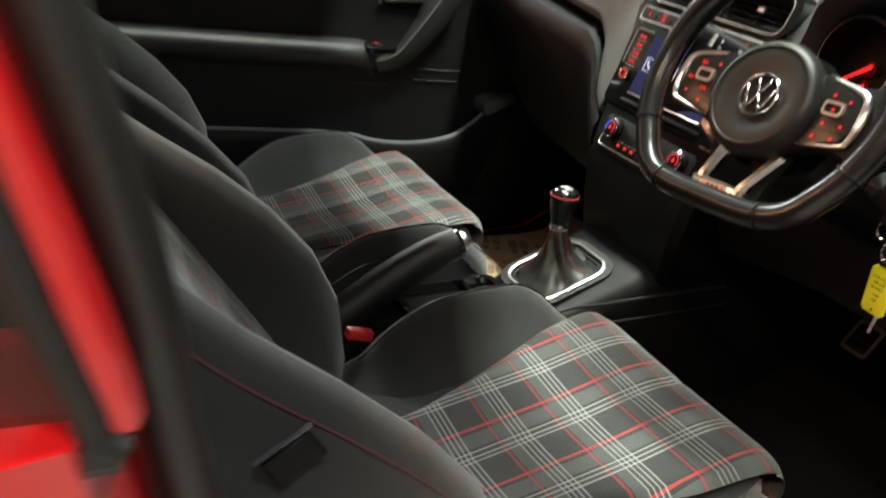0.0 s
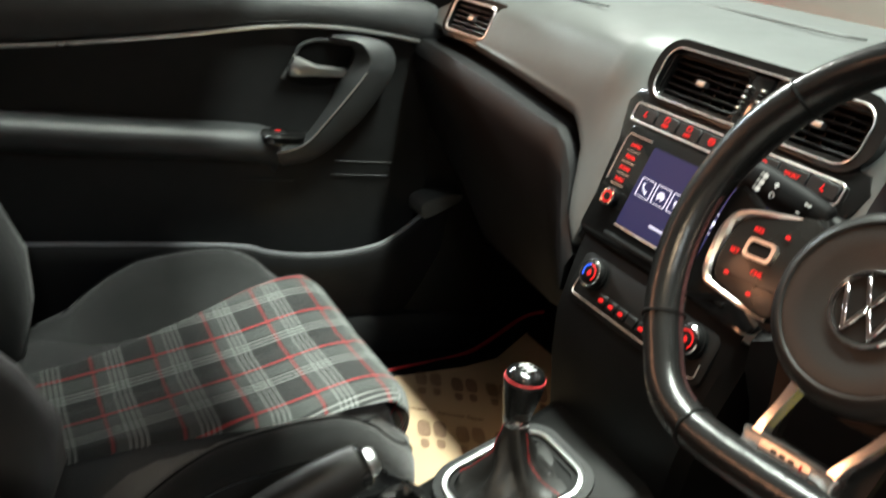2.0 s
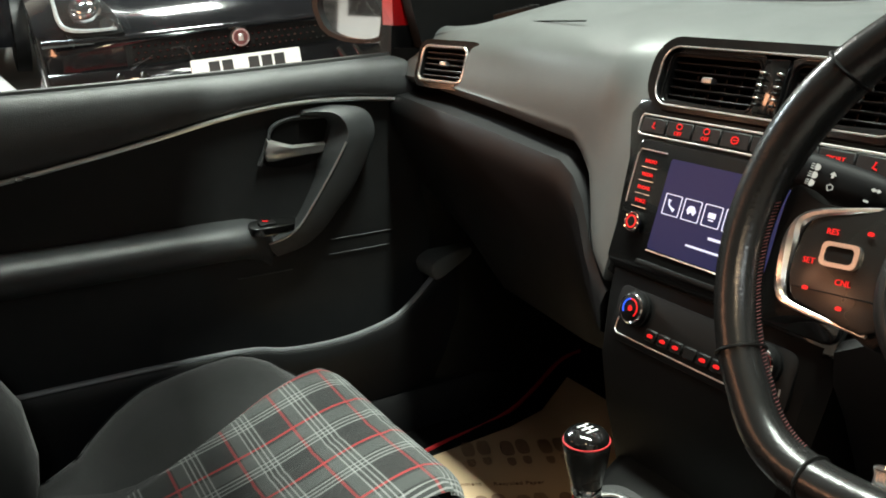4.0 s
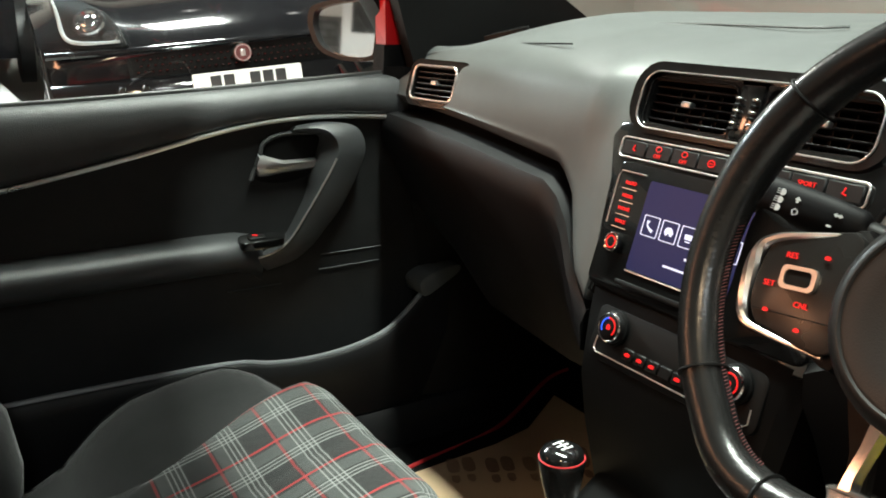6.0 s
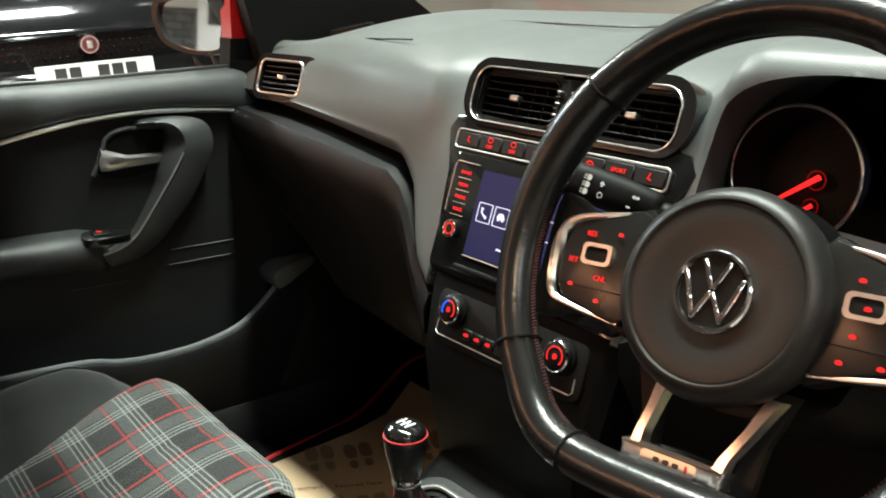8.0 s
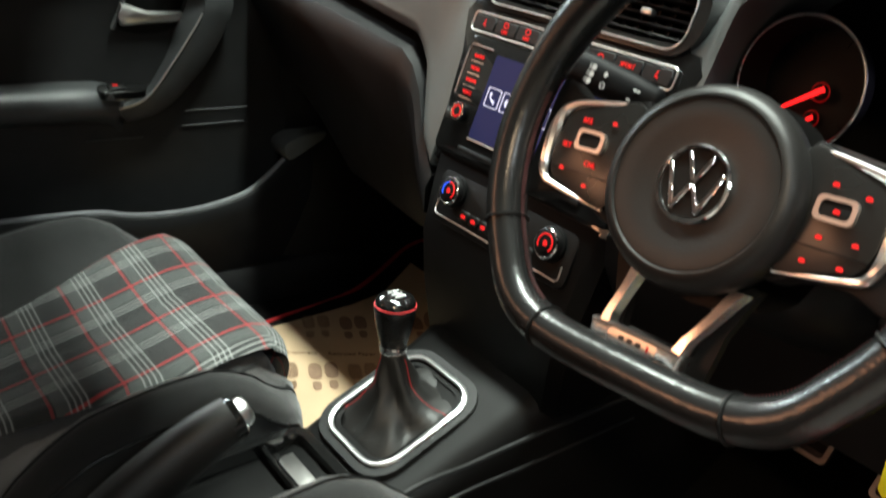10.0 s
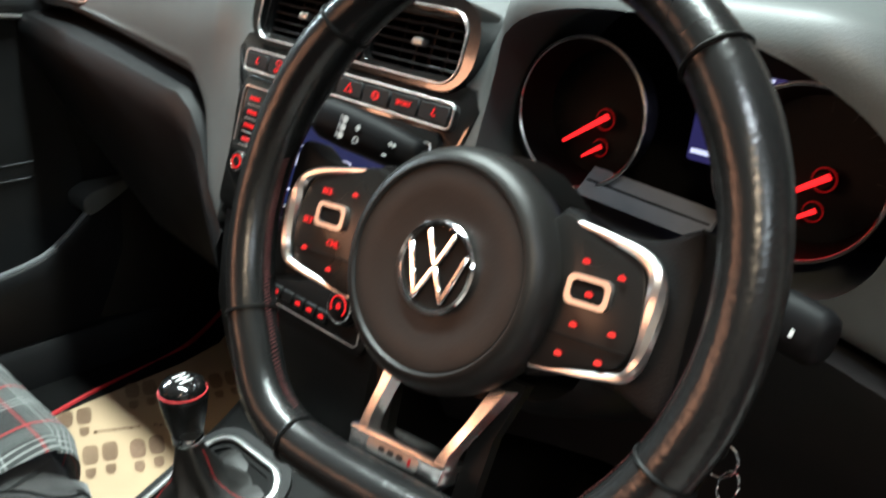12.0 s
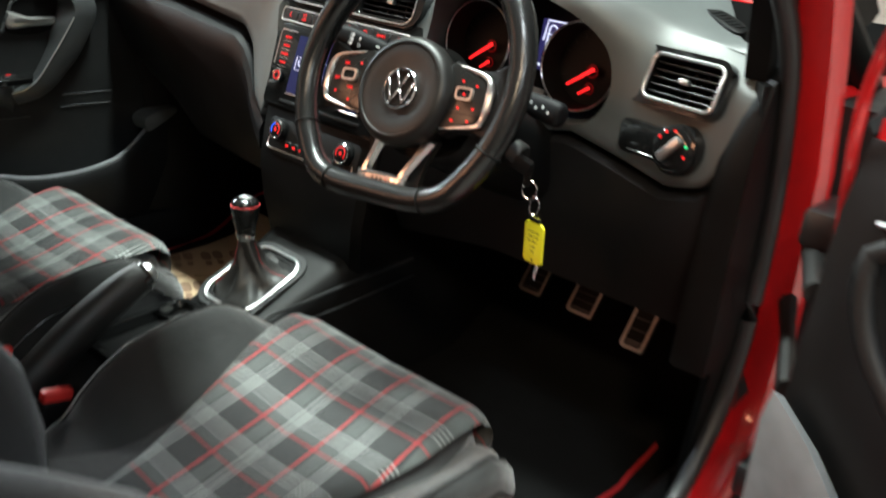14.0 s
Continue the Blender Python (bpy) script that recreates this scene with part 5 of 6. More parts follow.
for k in range(3):
    part("clip_mark", prism(rrect(0.0046, 0.0034, 0.0012, 3, cx=-0.008 + 0.007 * k, cy=-0.1125), 0.0054, 0.0061, CF), BLACKINK, clip)
part("clip_bar", rbox((0.0135, -0.1125, 0.0058), (0.0016, 0.0046, 0.0008), 0, 1, CF), REDCLOTH, clip)
part("hub_back", lathe([(0.055, -0.11), (0.062, -0.06), (0.074, -0.048)], 32, WF), MATT, wheel)

col = thing("steering_column", (0.350, 0.16, 0.80), "black plastic steering column cover", "steering column")
CMt = basis((0.350, 0.055, 0.855), (1, 0, 0), (0, math.sin(TW), math.cos(TW)))
part("cowl", loft([[CMt @ Vector((x * k, y * k - 0.01, z)) for x, y in smooth2([(0.075, 0.02), (0.05, 0.05), (0, 0.055), (-0.05, 0.05), (-0.075, 0.02), (-0.07, -0.04), (-0.03, -0.065), (0.03, -0.065), (0.07, -0.04)], 3)] for z, k in ((-0.012, 0.82), (-0.03, 0.95), (-0.12, 1.02), (-0.25, 1.0))]), MATT, col, smooth=60)
part("ignition_lock", lathe([(0.017, 0), (0.017, 0.012), (0.014, 0.016), (0.006, 0.016)], 24, basis((0.440, 0.120, 0.806), (0, 1, 0), (0.25, 0, 1))), RUBBER, col)


def stalk(s):
    lab = "black indicator stalk with white lamp symbols" if s < 0 else "black wiper stalk with white symbols"
    sk = thing("column_stalk", (0.35 + s * 0.06, 0.12, 0.87), lab, "control stalk", "column stalks")
    if s < 0:
        pts = [(0.285, 0.115, 0.872), (0.25, 0.108, 0.884), (0.215, 0.102, 0.892)]
        tip0, tip1 = Vector((0.226, 0.102, 0.8915)), Vector((0.132, 0.086, 0.9065))
    else:
        pts = [(0.415, 0.115, 0.872), (0.44, 0.108, 0.876), (0.468, 0.104, 0.879)]
        tip0, tip1 = Vector((0.458, 0.106, 0.878)), Vector((0.522, 0.094, 0.873))
    part("stem", tube(smooth_path(pts, 4), 0.009, 10), MATT, sk)
    u = (tip1 - tip0)
    M = basis(tip0, u if s > 0 else -u, (0, 0.3, 0.95))
    L = u.length
    sec = []
    for q, h in ((0, 0.009), (0.06, 0.0130), (0.3, 0.0150), (0.7, 0.0160), (0.90, 0.0155), (0.97, 0.0130), (1.0, 0.009)):
        sec.append([M @ Vector((s * q * L, y * h, z * 0.0115 * min(1, h / 0.014))) for y, z in rrect(2, 2, 0.85, 6)])
    part("paddle", loft(sec), STALK, sk, smooth=60)
    f = 0.0118
    if s < 0:
        for k in range(3):
            c = M @ T(-L * 0.66, 0.0062 - 0.0060 * k, f) @ Matrix.Diagonal((0.8, 0.8, 1, 1))
            part("symbol", join(prism(smooth2([(-0.002, -0.003), (-0.002, 0.003), (0.002, 0.002), (0.002, -0.002)], 3), 0, 0.0004, c), *[rbox((-0.0048, -0.002 + 0.002 * q, 0), (0.003, 0.0007, 0.0005), 0, 1, c) for q in range(3)]), ICONWHITE, sk)
        part("symbol", prism([(-0.0012, 0.0), (-0.0036, 0.0), (0, 0.0038), (0.0036, 0.0), (0.0012, 0.0), (0.0012, -0.003), (-0.0012, -0.003)], 0, 0.0005, M @ T(-L * 0.53, 0.004, f) @ Matrix.Diagonal((0.7, 0.7, 1, 1))), ICONWHITE, sk)
        part("symbol", rim_frame([(-0.004, 0.0), (0, 0.004), (0.004, 0.0), (0.002, -0.0035), (-0.002, -0.0035)], [(-0.003, 0.0), (0, 0.003), (0.003, 0.0), (0.0014, -0.0028), (-0.0014, -0.0028)], 0, 0.0005, M @ pose(-L * 0.52, -0.005, f, 0, 0, 160) @ Matrix.Diagonal((0.7, 0.7, 1, 1))), ICONWHITE, sk)
        part("symbol", prism([(-0.0055, 0), (-0.002, 0.0026), (-0.002, 0.0012), (0.002, 0.0012), (0.002, 0.0026), (0.0055, 0), (0.002, -0.0026), (0.002, -0.0012), (-0.002, -0.0012), (-0.002, -0.0026)], 0, 0.0005, M @ T(-L * 0.20, 0.003, f) @ Matrix.Diagonal((0.65, 0.65, 1, 1))), ICONWHITE, sk)
        part("symbol", rbox((-L * 0.24, -0.006, f), (0.0035, 0.0014, 0.0005), 0, 1, M), ICONWHITE, sk)
    else:
        for k in range(4):
            part("symbol", rbox((L * (0.30 + 0.16 * k), 0.002 * (-1) ** k, f), (0.0020, 0.0040, 0.0006), 0, 1, M), ICONWHITE, sk)


stalk(-1)
stalk(1)

# ---- key with a yellow tag ----
key = thing("car_key", (0.458, 0.118, 0.79), "black car key in the ignition with a yellow plastic tag", "car key")
part("key_bow", rbox((0, 0, 0), (0.040, 0.013, 0.022), 0.005, 2, basis((0.456, 0.112, 0.797), (0.9, 0.1, -0.28), (0, 1, 0.1))), MATT, key)
part("key_strap", rbox((0, 0, 0), (0.012, 0.008, 0.03), 0.003, 2, basis((0.470, 0.116, 0.783), (1, 0, 0), (0, 1, 0))), MATT, key)
part("key_ring", tube([Vector((0.471, 0.122, 0.762)) + Vector((0.009 * math.cos(a), 0.004 * math.cos(a), 0.012 * math.sin(a))) for a in np.linspace(0, 2 * math.pi, 25)[:-1]], 0.0010, 6, True), CHROME, key)
part("key_ring", tube([Vector((0.474, 0.134, 0.738)) + Vector((0.005 * math.cos(a), 0.004 * math.cos(a), 0.012 * math.sin(a))) for a in np.linspace(0, 2 * math.pi, 19)[:-1]], 0.0009, 6, True), CHROME, key)
KM = basis((0.476, 0.142, 0.688), (0.99, -0.12, 0.0), (0.0, -0.10, 1)) @ Matrix.Diagonal((0.88, 0.84, 0.84, 1))
tagp = part("tag", prism([(-0.019, -0.034), (-0.014, -0.039), (0.014, -0.039), (0.019, -0.034), (0.019, 0.027), (0.013, 0.032), (0.008, 0.032), (0.007, 0.040), (-0.007, 0.040), (-0.008, 0.032), (-0.013, 0.032), (-0.019, 0.027)], -0.002, 0.002, KM, 0.0008), YELLOW, key, "yellow plastic key tag with handwriting")
part("tag_collar", rbox((0, 0.0365, 0), (0.022, 0.007, 0.0055), 0.001, 1, KM), MATT, tagp)
for k, (w, y) in enumerate(((0.026, 0.016), (0.020, 0.008), (0.022, 0.000), (0.014, -0.010), (0.010, -0.018))):
    for q in range(int(w / 0.004)):
        part("handwriting", rbox((-w / 2 + 0.004 * q + 0.002, y, 0.0021), (0.0024, 0.0012 + 0.002 * ((q * 7 + k) % 3) / 2, 0.0004), 0, 1, KM), INK, tagp)
part("tag_hole", lathe([(0.0020, 0.0019), (0.0020, 0.0025), (0.001, 0.0025)], 12, KM @ T(0, -0.033)), INK, tagp)
part("key_blade", rbox((0.012, -0.052, -0.004), (0.006, 0.034, 0.002), 0.0005, 1, KM @ pose(0, 0, 0, 0, 0, -8)), CHROME, key)

# ---- centre console ----
con = thing("centre_console", (0, -0.1, 0.29), "black plastic centre console between the seats", "centre console")
GA = radians(24)
GM = basis((-0.012, 0.052, 0.474), (1, 0, 0), (0, math.cos(GA), math.sin(GA)))
sec = []
for y, z, w in ((-0.62, 0.40, 0.075), (-0.40, 0.405, 0.078), (-0.20, 0.412, 0.082), (-0.07, 0.420, 0.090), (-0.02, 0.436, 0.098), (0.06, 0.474, 0.104), (0.13, 0.508, 0.108), (0.17, 0.530, 0.112), (0.20, 0.556, 0.114)):
    sec.append([(x, y, zz) for x, zz in ((-w, 0.27), (-w, z - 0.03), (-w * 0.9, z - 0.008), (-w * 0.75, z), (w * 0.75, z), (w * 0.9, z - 0.008), (w, z - 0.03), (w, 0.27))])
part("console_body", loft(sec), MATT, con)
for s in (1,):
    part("side_rib", tube(smooth_path([(s * 0.098, -0.09, 0.430), (s * 0.105, -0.01, 0.468), (s * 0.110, 0.06, 0.476), (s * 0.113, 0.139, 0.484), (s * 0.124, 0.30, 0.50)], 4), 0.0026, 6), CARD, con)
    part("side_rib", tube(smooth_path([(s * 0.100, -0.07, 0.405), (s * 0.108, 0.04, 0.436), (s * 0.119, 0.16, 0.452), (s * 0.130, 0.30, 0.47)], 4), 0.0018, 6), CARD, con)
for s in (1, -1):
    part("side_cheek", loft([[(s * x, y, z) for x, z in ((0.09, 0.27), (0.118 + k, 0.27), (0.114 + k, zt - 0.05), (0.100 + k * 0.6, zt), (0.09, zt))] for y, zt, k in ((-0.02, 0.41, -0.012), (0.08, 0.45, -0.004), (0.17, 0.50, 0.004), (0.32, 0.55, 0.014), (0.6, 0.58, 0.02))]), MATT, con)
fr = part("gear_surround", rim_frame(rrect(0.144, 0.168, 0.040, 7), rrect(0.112, 0.134, 0.028, 7), -0.030, 0.003, GM), CARD, con, smooth=50)
part("chrome_ring", tube([GM @ Vector((x, y, 0.0040)) for x, y in rrect(0.119, 0.141, 0.031, 7)], 0.0038, 8, True, flat=0.7), BRIGHT, fr, "bright silver gear surround")
part("inner_ring", rim_frame(rrect(0.110, 0.132, 0.027, 7), rrect(0.098, 0.120, 0.022, 7), -0.02, 0.001, GM), MATT, fr)
CT = basis((-0.018, -0.128, 0.424), (1, 0, 0), (0, 1, 0.07))
cup = part("cup_tray", rim_frame(rrect(0.124, 0.190, 0.02, 5), rrect(0.104, 0.168, 0.016, 5), -0.02, 0.012, CT), PIANO, con, smooth=50)
part("tray_liner", prism(rrect(0.104, 0.168, 0.016, 5), -0.02, -0.008, CT), MATT, cup)
part("tray_rail", rbox((0, 0.040, 0.002), (0.104, 0.006, 0.012), 0.002, 2, CT), PIANO, cup)
part("tray_coaster", prism(rrect(0.080, 0.028, 0.010, 5, cy=0.064), -0.009, -0.005, CT, 0.001), STEEL, cup, "bare shiny tray bottom")

# ---- gear lever ----
gl = thing("gear_lever", (-0.012, 0.05, 0.45), "black leather gear lever with red stitching and domed knob", "gear lever")
top = Vector((-0.027, 0.045, 0.603))
ax = Vector((-0.03, -0.02, 1.0)).normalized()
base_c = GM @ Vector((0, 0, -0.004))
sec = []
for q in np.linspace(0, 1, 15) ** 1.3:
    c = base_c.lerp(top - ax * 0.054, q ** 0.9)
    k = 0.40 * (1 - q) + 0.60 * max(0.0, 1 - q / 0.40) ** 1.4
    rw, rl = lerp(0.013, 0.054, k), lerp(0.013, 0.064, k)
    ring = []
    for i in range(40):
        a = 2 * math.pi * i / 40
        fold = 1 + 0.95 * (1 - q) * q * math.sin(5 * a + 1.0 + 3 * q) + 0.28 * (1 - q) * q * math.sin(9 * a + 5 * q) + 0.15 * (1 - q) * math.sin(7 * a) * math.sin(12 * q)
        sq = (abs(math.cos(a)) ** 4 + abs(math.sin(a)) ** 4) ** (-0.25 * (1 - q) * 0.8)
        p = GM.to_3x3() @ Vector((rw * math.cos(a) * fold * sq, rl * math.sin(a) * fold * sq, 0))
        p.z *= (1 - q)
        ring.append(c + p + Vector((0, 0, 0.004 * (1 - q) * math.sin(4 * a) - 0.009 * math.exp(-((q - 0.16) / 0.09) ** 2) * (0.6 + 0.4 * math.sin(5 * a + 2)))))
    sec.append(ring)
gait = part("gaiter", loft(sec), GRIP, gl, "folded black leather gaiter", smooth=70)
for i0 in (22, 24, 3):
    pts = [sec[j][i0] + (sec[j][i0] - (base_c.lerp(top, j / 14))).normalized() * 0.0008 for j in range(0, 14)]
    dots = []
    for p, q in zip(pts[:-1], pts[1:]):
        for e in (0.0, 0.33, 0.66):
            dots.append(tube([p.lerp(q, e), p.lerp(q, e + 0.2)], 0.0007, 4))
    tagged(part("stitching", join(*dots), REDCLOTH, gait, "red thread stitching"), kind="stuff")
KM = basis(top, Vector((1, 0, 0.03)), Vector((0, 1, 0.02)))
part("collar", lathe([(0.0130, -0.058), (0.0158, -0.054), (0.0158, -0.048), (0.0140, -0.045)], 28, KM), CHROME, gl)
part("knob", lathe([(0.0146, -0.049), (0.0178, -0.036), (0.0218, -0.018), (0.0238, -0.004), (0.0238, 0.002), (0.022, 0.004)], 36, KM), LEATHER, gl, "black leather knob")
part("knob_band", lathe([(0.0234, 0.0020), (0.0240, 0.0026), (0.0237, 0.0034), (0.0220, 0.0038)], 36, KM), REDCLOTH, gl, "red band under the cap")
cap = part("knob_cap", lathe([(0.0228, 0.0035), (0.0222, 0.0075), (0.0195, 0.0115), (0.0140, 0.0142), (0.006, 0.0152), (0.001, 0.0153)], 36, KM), PIANO, gl, "gloss black cap with silver gear pattern")
for k in range(3):
    part("gear_pattern", rbox((-0.007 + 0.007 * k, 0.001, 0.0152), (0.0026, 0.014, 0.0009), 0.0003, 1, KM), ICONWHITE, cap)
part("gear_pattern", rbox((0.000, 0.001, 0.0153), (0.016, 0.0019, 0.0009), 0.0003, 1, KM), ICONWHITE, cap)

# ---- handbrake ----
hb = thing("handbrake", (0.0, -0.36, 0.41), "black leather handbrake lever with a chrome button", "handbrake")
pth = smooth_path([(0.006, -0.160, 0.543), (0.005, -0.20, 0.524), (0.003, -0.26, 0.484), (0.000, -0.32, 0.434), (-0.002, -0.37, 0.392), (-0.004, -0.42, 0.37)], 5)
part("grip", tube(pth, [0.0215, 0.0235, 0.025, 0.026, 0.0265, 0.028, 0.031, 0.035], 16, flat=1.15), GRIP, hb, "stitched black leather grip", smooth=60)
part("grip_seam", tube([p + Vector((0.001, 0.012, 0.024)) for p in pth[2:16]], 0.0010, 5), MATT, hb)
d = (pth[0] - pth[2]).normalized()
part("end_cap", tube([pth[0] - d * 0.006, pth[0] + d * 0.005, pth[0] + d * 0.007], [0.0222, 0.0216, 0.0190], 20), PIANO, hb)
part("release_button", tube([pth[0] + d * 0.002, pth[0] + d * 0.013, pth[0] + d * 0.017, pth[0] + d * 0.0185], [0.0150, 0.0148, 0.0125, 0.007], 20), BRIGHT, hb, "chrome release button")
part("gaiter", loft([[(k * x - 0.003, y0 + k * y, z) for x, y in rrect(0.10, 0.14, 0.03, 5)] for z, k, y0 in ((0.400, 1.0, -0.40), (0.415, 0.92, -0.40), (0.432, 0.70, -0.395))]), LEATHER, hb)


# ---- passenger door ----
pdoor = thing("passenger_door", (-0.74, -0.2, 0.36), "closed black-trimmed passenger door with silver trim line", "car door")
PM = basis((-0.70, 0, 0), (0, 1, 0), (0, 0, 1))     # local x = forward, y = up, z = into the cabin


def belt(y):
    return interp(y, (-0.8, -0.3, -0.07, 0.21, 0.36), (0.893, 0.905, 0.914, 0.929, 0.935))


STRIP = smooth_path([(-0.8, 0.742, 0), (-0.45, 0.786, 0), (-0.311, 0.8085, 0), (-0.199, 0.830, 0), (-0.12, 0.8475, 0), (-0.05, 0.860, 0), (0.02, 0.8668, 0), (0.08, 0.868, 0), (0.15, 0.8645, 0), (0.232, 0.857, 0)], 6)


def strip(y):
    return interp(y, [p.x for p in STRIP], [p.y for p in STRIP])


ys = list(np.linspace(-0.68, 0.232, 39))
sec = []
for y in ys:
    b, c = belt(y), strip(y)
    sec.append([PM @ Vector((y, z, o)) for z, o in ((b, -0.030), (b + 0.001, -0.016), (b - 0.006, -0.003), (lerp(b, c, 0.25), 0.006), (lerp(b, c, 0.55), 0.012), (lerp(b, c, 0.85), 0.010), (c + 0.004, 0.005), (c, -0.01), (c, -0.05), (b, -0.05))])
part("upper_trim", loft(sec), TRIM, pdoor, "grained dark grey upper door trim", smooth=60)
part("trim_line", tube([PM @ Vector((y, strip(y), 0.007)) for y in ys], 0.0038, 8, flat=1.0), BRIGHT, pdoor, "slim satin silver trim line")
part("window_rubber", tube([PM @ Vector((y, belt(y) + 0.001, -0.020)) for y in ys], 0.005, 8), RUBBER, pdoor)
sec = []
for y in list(np.linspace(-0.68, 0.31, 41)):
    c = strip(min(y, 0.232)) - 0.002
    sec.append([PM @ Vector((y, z, o)) for z, o in ((c, -0.004), (c - 0.02, -0.006), (0.76, -0.008), (0.70, -0.006), (0.64, -0.004), (0.56, -0.010), (0.46, -0.012), (0.36, -0.010), (0.36, -0.05), (c, -0.05))])
part("door_card", loft(sec), CARD, pdoor, "dark lower door card")
part("mirror_triangle", loft([[(-0.712, 0.196, 0.90), (-0.712, 0.262, 0.90), (-0.712, 0.246, 0.975), (-0.712, 0.200, 0.975)], [(-0.75, 0.196, 0.90), (-0.75, 0.262, 0.90), (-0.75, 0.246, 0.975), (-0.75, 0.200, 0.975)]]), MATT, pdoor)
# armrest
sec = []
for y, w, zt in ((-0.68, 0.055, 0.690), (-0.3, 0.060, 0.690), (-0.12, 0.058, 0.691), (-0.07, 0.052, 0.690), (-0.045, 0.035, 0.684), (-0.03, 0.012, 0.672)):
    sec.append([PM @ Vector((y, z, o)) for z, o in ((zt + 0.006, -0.006), (zt + 0.004, w * 0.5), (zt, w * 0.9), (zt - 0.012, w), (zt - 0.028, w * 0.97), (zt - 0.045, w * 0.6), (zt - 0.060, -0.006))])
part("armrest", loft(sec), TRIM, pdoor, "padded dark grey armrest", smooth=60)
# pull handle: a bar that runs forward and then drops to the armrest
ridge = smooth_path([(0.030, 0.8515, 0.012), (0.066, 0.853, 0.030), (0.083, 0.842, 0.042), (0.090, 0.820, 0.045), (0.080, 0.797, 0.045), (0.057, 0.761, 0.045), (0.030, 0.722, 0.045), (0.004, 0.687, 0.044), (-0.020, 0.669, 0.040), (-0.048, 0.659, 0.030)], 5)
outer = smooth_path([(0.034, 0.856, 0.004), (0.085, 0.860, 0.010), (0.132, 0.850, 0.020), (0.146, 0.816, 0.024), (0.130, 0.774, 0.025), (0.100, 0.723, 0.025), (0.075, 0.695, 0.025), (0.050, 0.668, 0.025), (0.018, 0.645, 0.022), (-0.025, 0.632, 0.014)], 5)
inner = smooth_path([(0.028, 0.845, -0.004), (0.062, 0.842, 0.004), (0.076, 0.834, 0.012), (0.071, 0.813, 0.014), (0.060, 0.782, 0.014), (0.053, 0.748, 0.014), (0.034, 0.712, 0.014), (0.012, 0.680, 0.014), (-0.015, 0.662, 0.012), (-0.045, 0.652, 0.006)], 5)
sec = []
for r, o, n in zip(ridge, outer, inner):
    sec.append([PM @ Vector(p) for p in ((n.x, n.y, -0.02), n, n.lerp(r, 0.85), r, r.lerp(o, 0.12) + Vector((0, 0, 0.002)), r.lerp(o, 0.82) + Vector((0, 0, 0.004)), o, (o.x + 0.004, o.y - 0.004, -0.02))])
part("pull_handle", loft(sec), TRIM, pdoor, "grey pull handle", smooth=24)
# silver bar along the ridge draws the lit edge of the grey handle
part("handle_lit_edge", tube([PM @ (p + Vector((0, 0, 0.001))) for p in ridge[18:]], 0.0018, 6), SATIN, pdoor)
# release lever in its recess
rec = part("release_recess", prism(smooth2([(-0.034, 0.780), (-0.018, 0.812), (-0.012, 0.829), (0.011, 0.839), (0.05, 0.839), (0.080, 0.838), (0.084, 0.818), (0.070, 0.790), (0.045, 0.772), (0.0, 0.768)], 4), -0.03, -0.001, PM), MATT, pdoor)
part("recess_lip", tube([PM @ Vector((x, y, 0.001)) for x, y in smooth2([(-0.040, 0.776), (-0.024, 0.812), (-0.016, 0.832), (0.010, 0.8435), (0.05, 0.8440), (0.082, 0.843)], 4, False)], 0.0036, 8), TRIM, rec)
part("release_lever", loft([[PM @ Vector((x + 0.008, y + dy, z)) for dy, z in ((-h, 0.000), (-h * 0.6, 0.009), (h * 0.6, 0.010), (h, 0.002), (0, -0.003))] for x, y, h in ((-0.040, 0.797, 0.005), (-0.035, 0.799, 0.018), (-0.022, 0.796, 0.016), (0.005, 0.793, 0.0100), (0.045, 0.794, 0.0090), (0.066, 0.796, 0.0085))]), SATIN, pdoor, "satin silver release lever", smooth=60)
# window switch
WMx = basis((-0.655, -0.040, 0.6955), (0, 1, 0), (-1, 0, 0.25))
sw = part("window_switch", prism(smooth2([(-0.034, -0.012), (-0.030, 0.014), (0.030, 0.012), (0.034, -0.004), (0.020, -0.013)], 4), -0.012, 0.0005, WMx, 0.0005), PIANO, pdoor, "black window switch with red light")
part("switch_key", rbox((-0.010, 0.000, 0.001), (0.026, 0.013, 0.006), 0.002, 2, WMx), MATT, sw)
part("switch_light", rbox((-0.012, -0.001, 0.0043), (0.008, 0.0025, 0.0006), 0, 1, WMx @ pose(0, 0, 0, 0, 0, -20)), LED, sw)
# card seams
for z, y0, y1 in ((0.640, 0.075, 0.185), (0.615, 0.070, 0.180), (0.601, -0.085, 0.005)):
    part("card_seam", tube([PM @ Vector((y0, z, -0.003)), PM @ Vector((y1, z, -0.004))], 0.0011, 5), TRIM, pdoor)
# speaker pocket with a rolled lip
lip = [(-0.68, 0.502), (-0.35, 0.503), (-0.111, 0.499), (-0.04, 0.486), (0.017, 0.480), (0.09, 0.482), (0.161, 0.497), (0.205, 0.520), (0.239, 0.543), (0.275, 0.566), (0.309, 0.588)]
lp = [(p.x, p.y) for p in smooth_path([(a, b, 0) for a, b in lip], 4)]
sec = []
for y, z in lp:
    o = 0.042 - 0.03 * sstep(0.16, 0.33, y)
    sec.append([PM @ Vector((y, zz, oo)) for zz, oo in ((z - 0.004, o - 0.014), (z, o - 0.008), (z + 0.001, o), (z - 0.006, o + 0.006), (z - 0.03, o + 0.007), (lerp(z, 0.35, 0.5), o + 0.004), (0.35, o - 0.012), (0.35, o - 0.03), (z - 0.02, o - 0.02))])
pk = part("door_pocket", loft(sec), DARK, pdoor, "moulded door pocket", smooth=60)
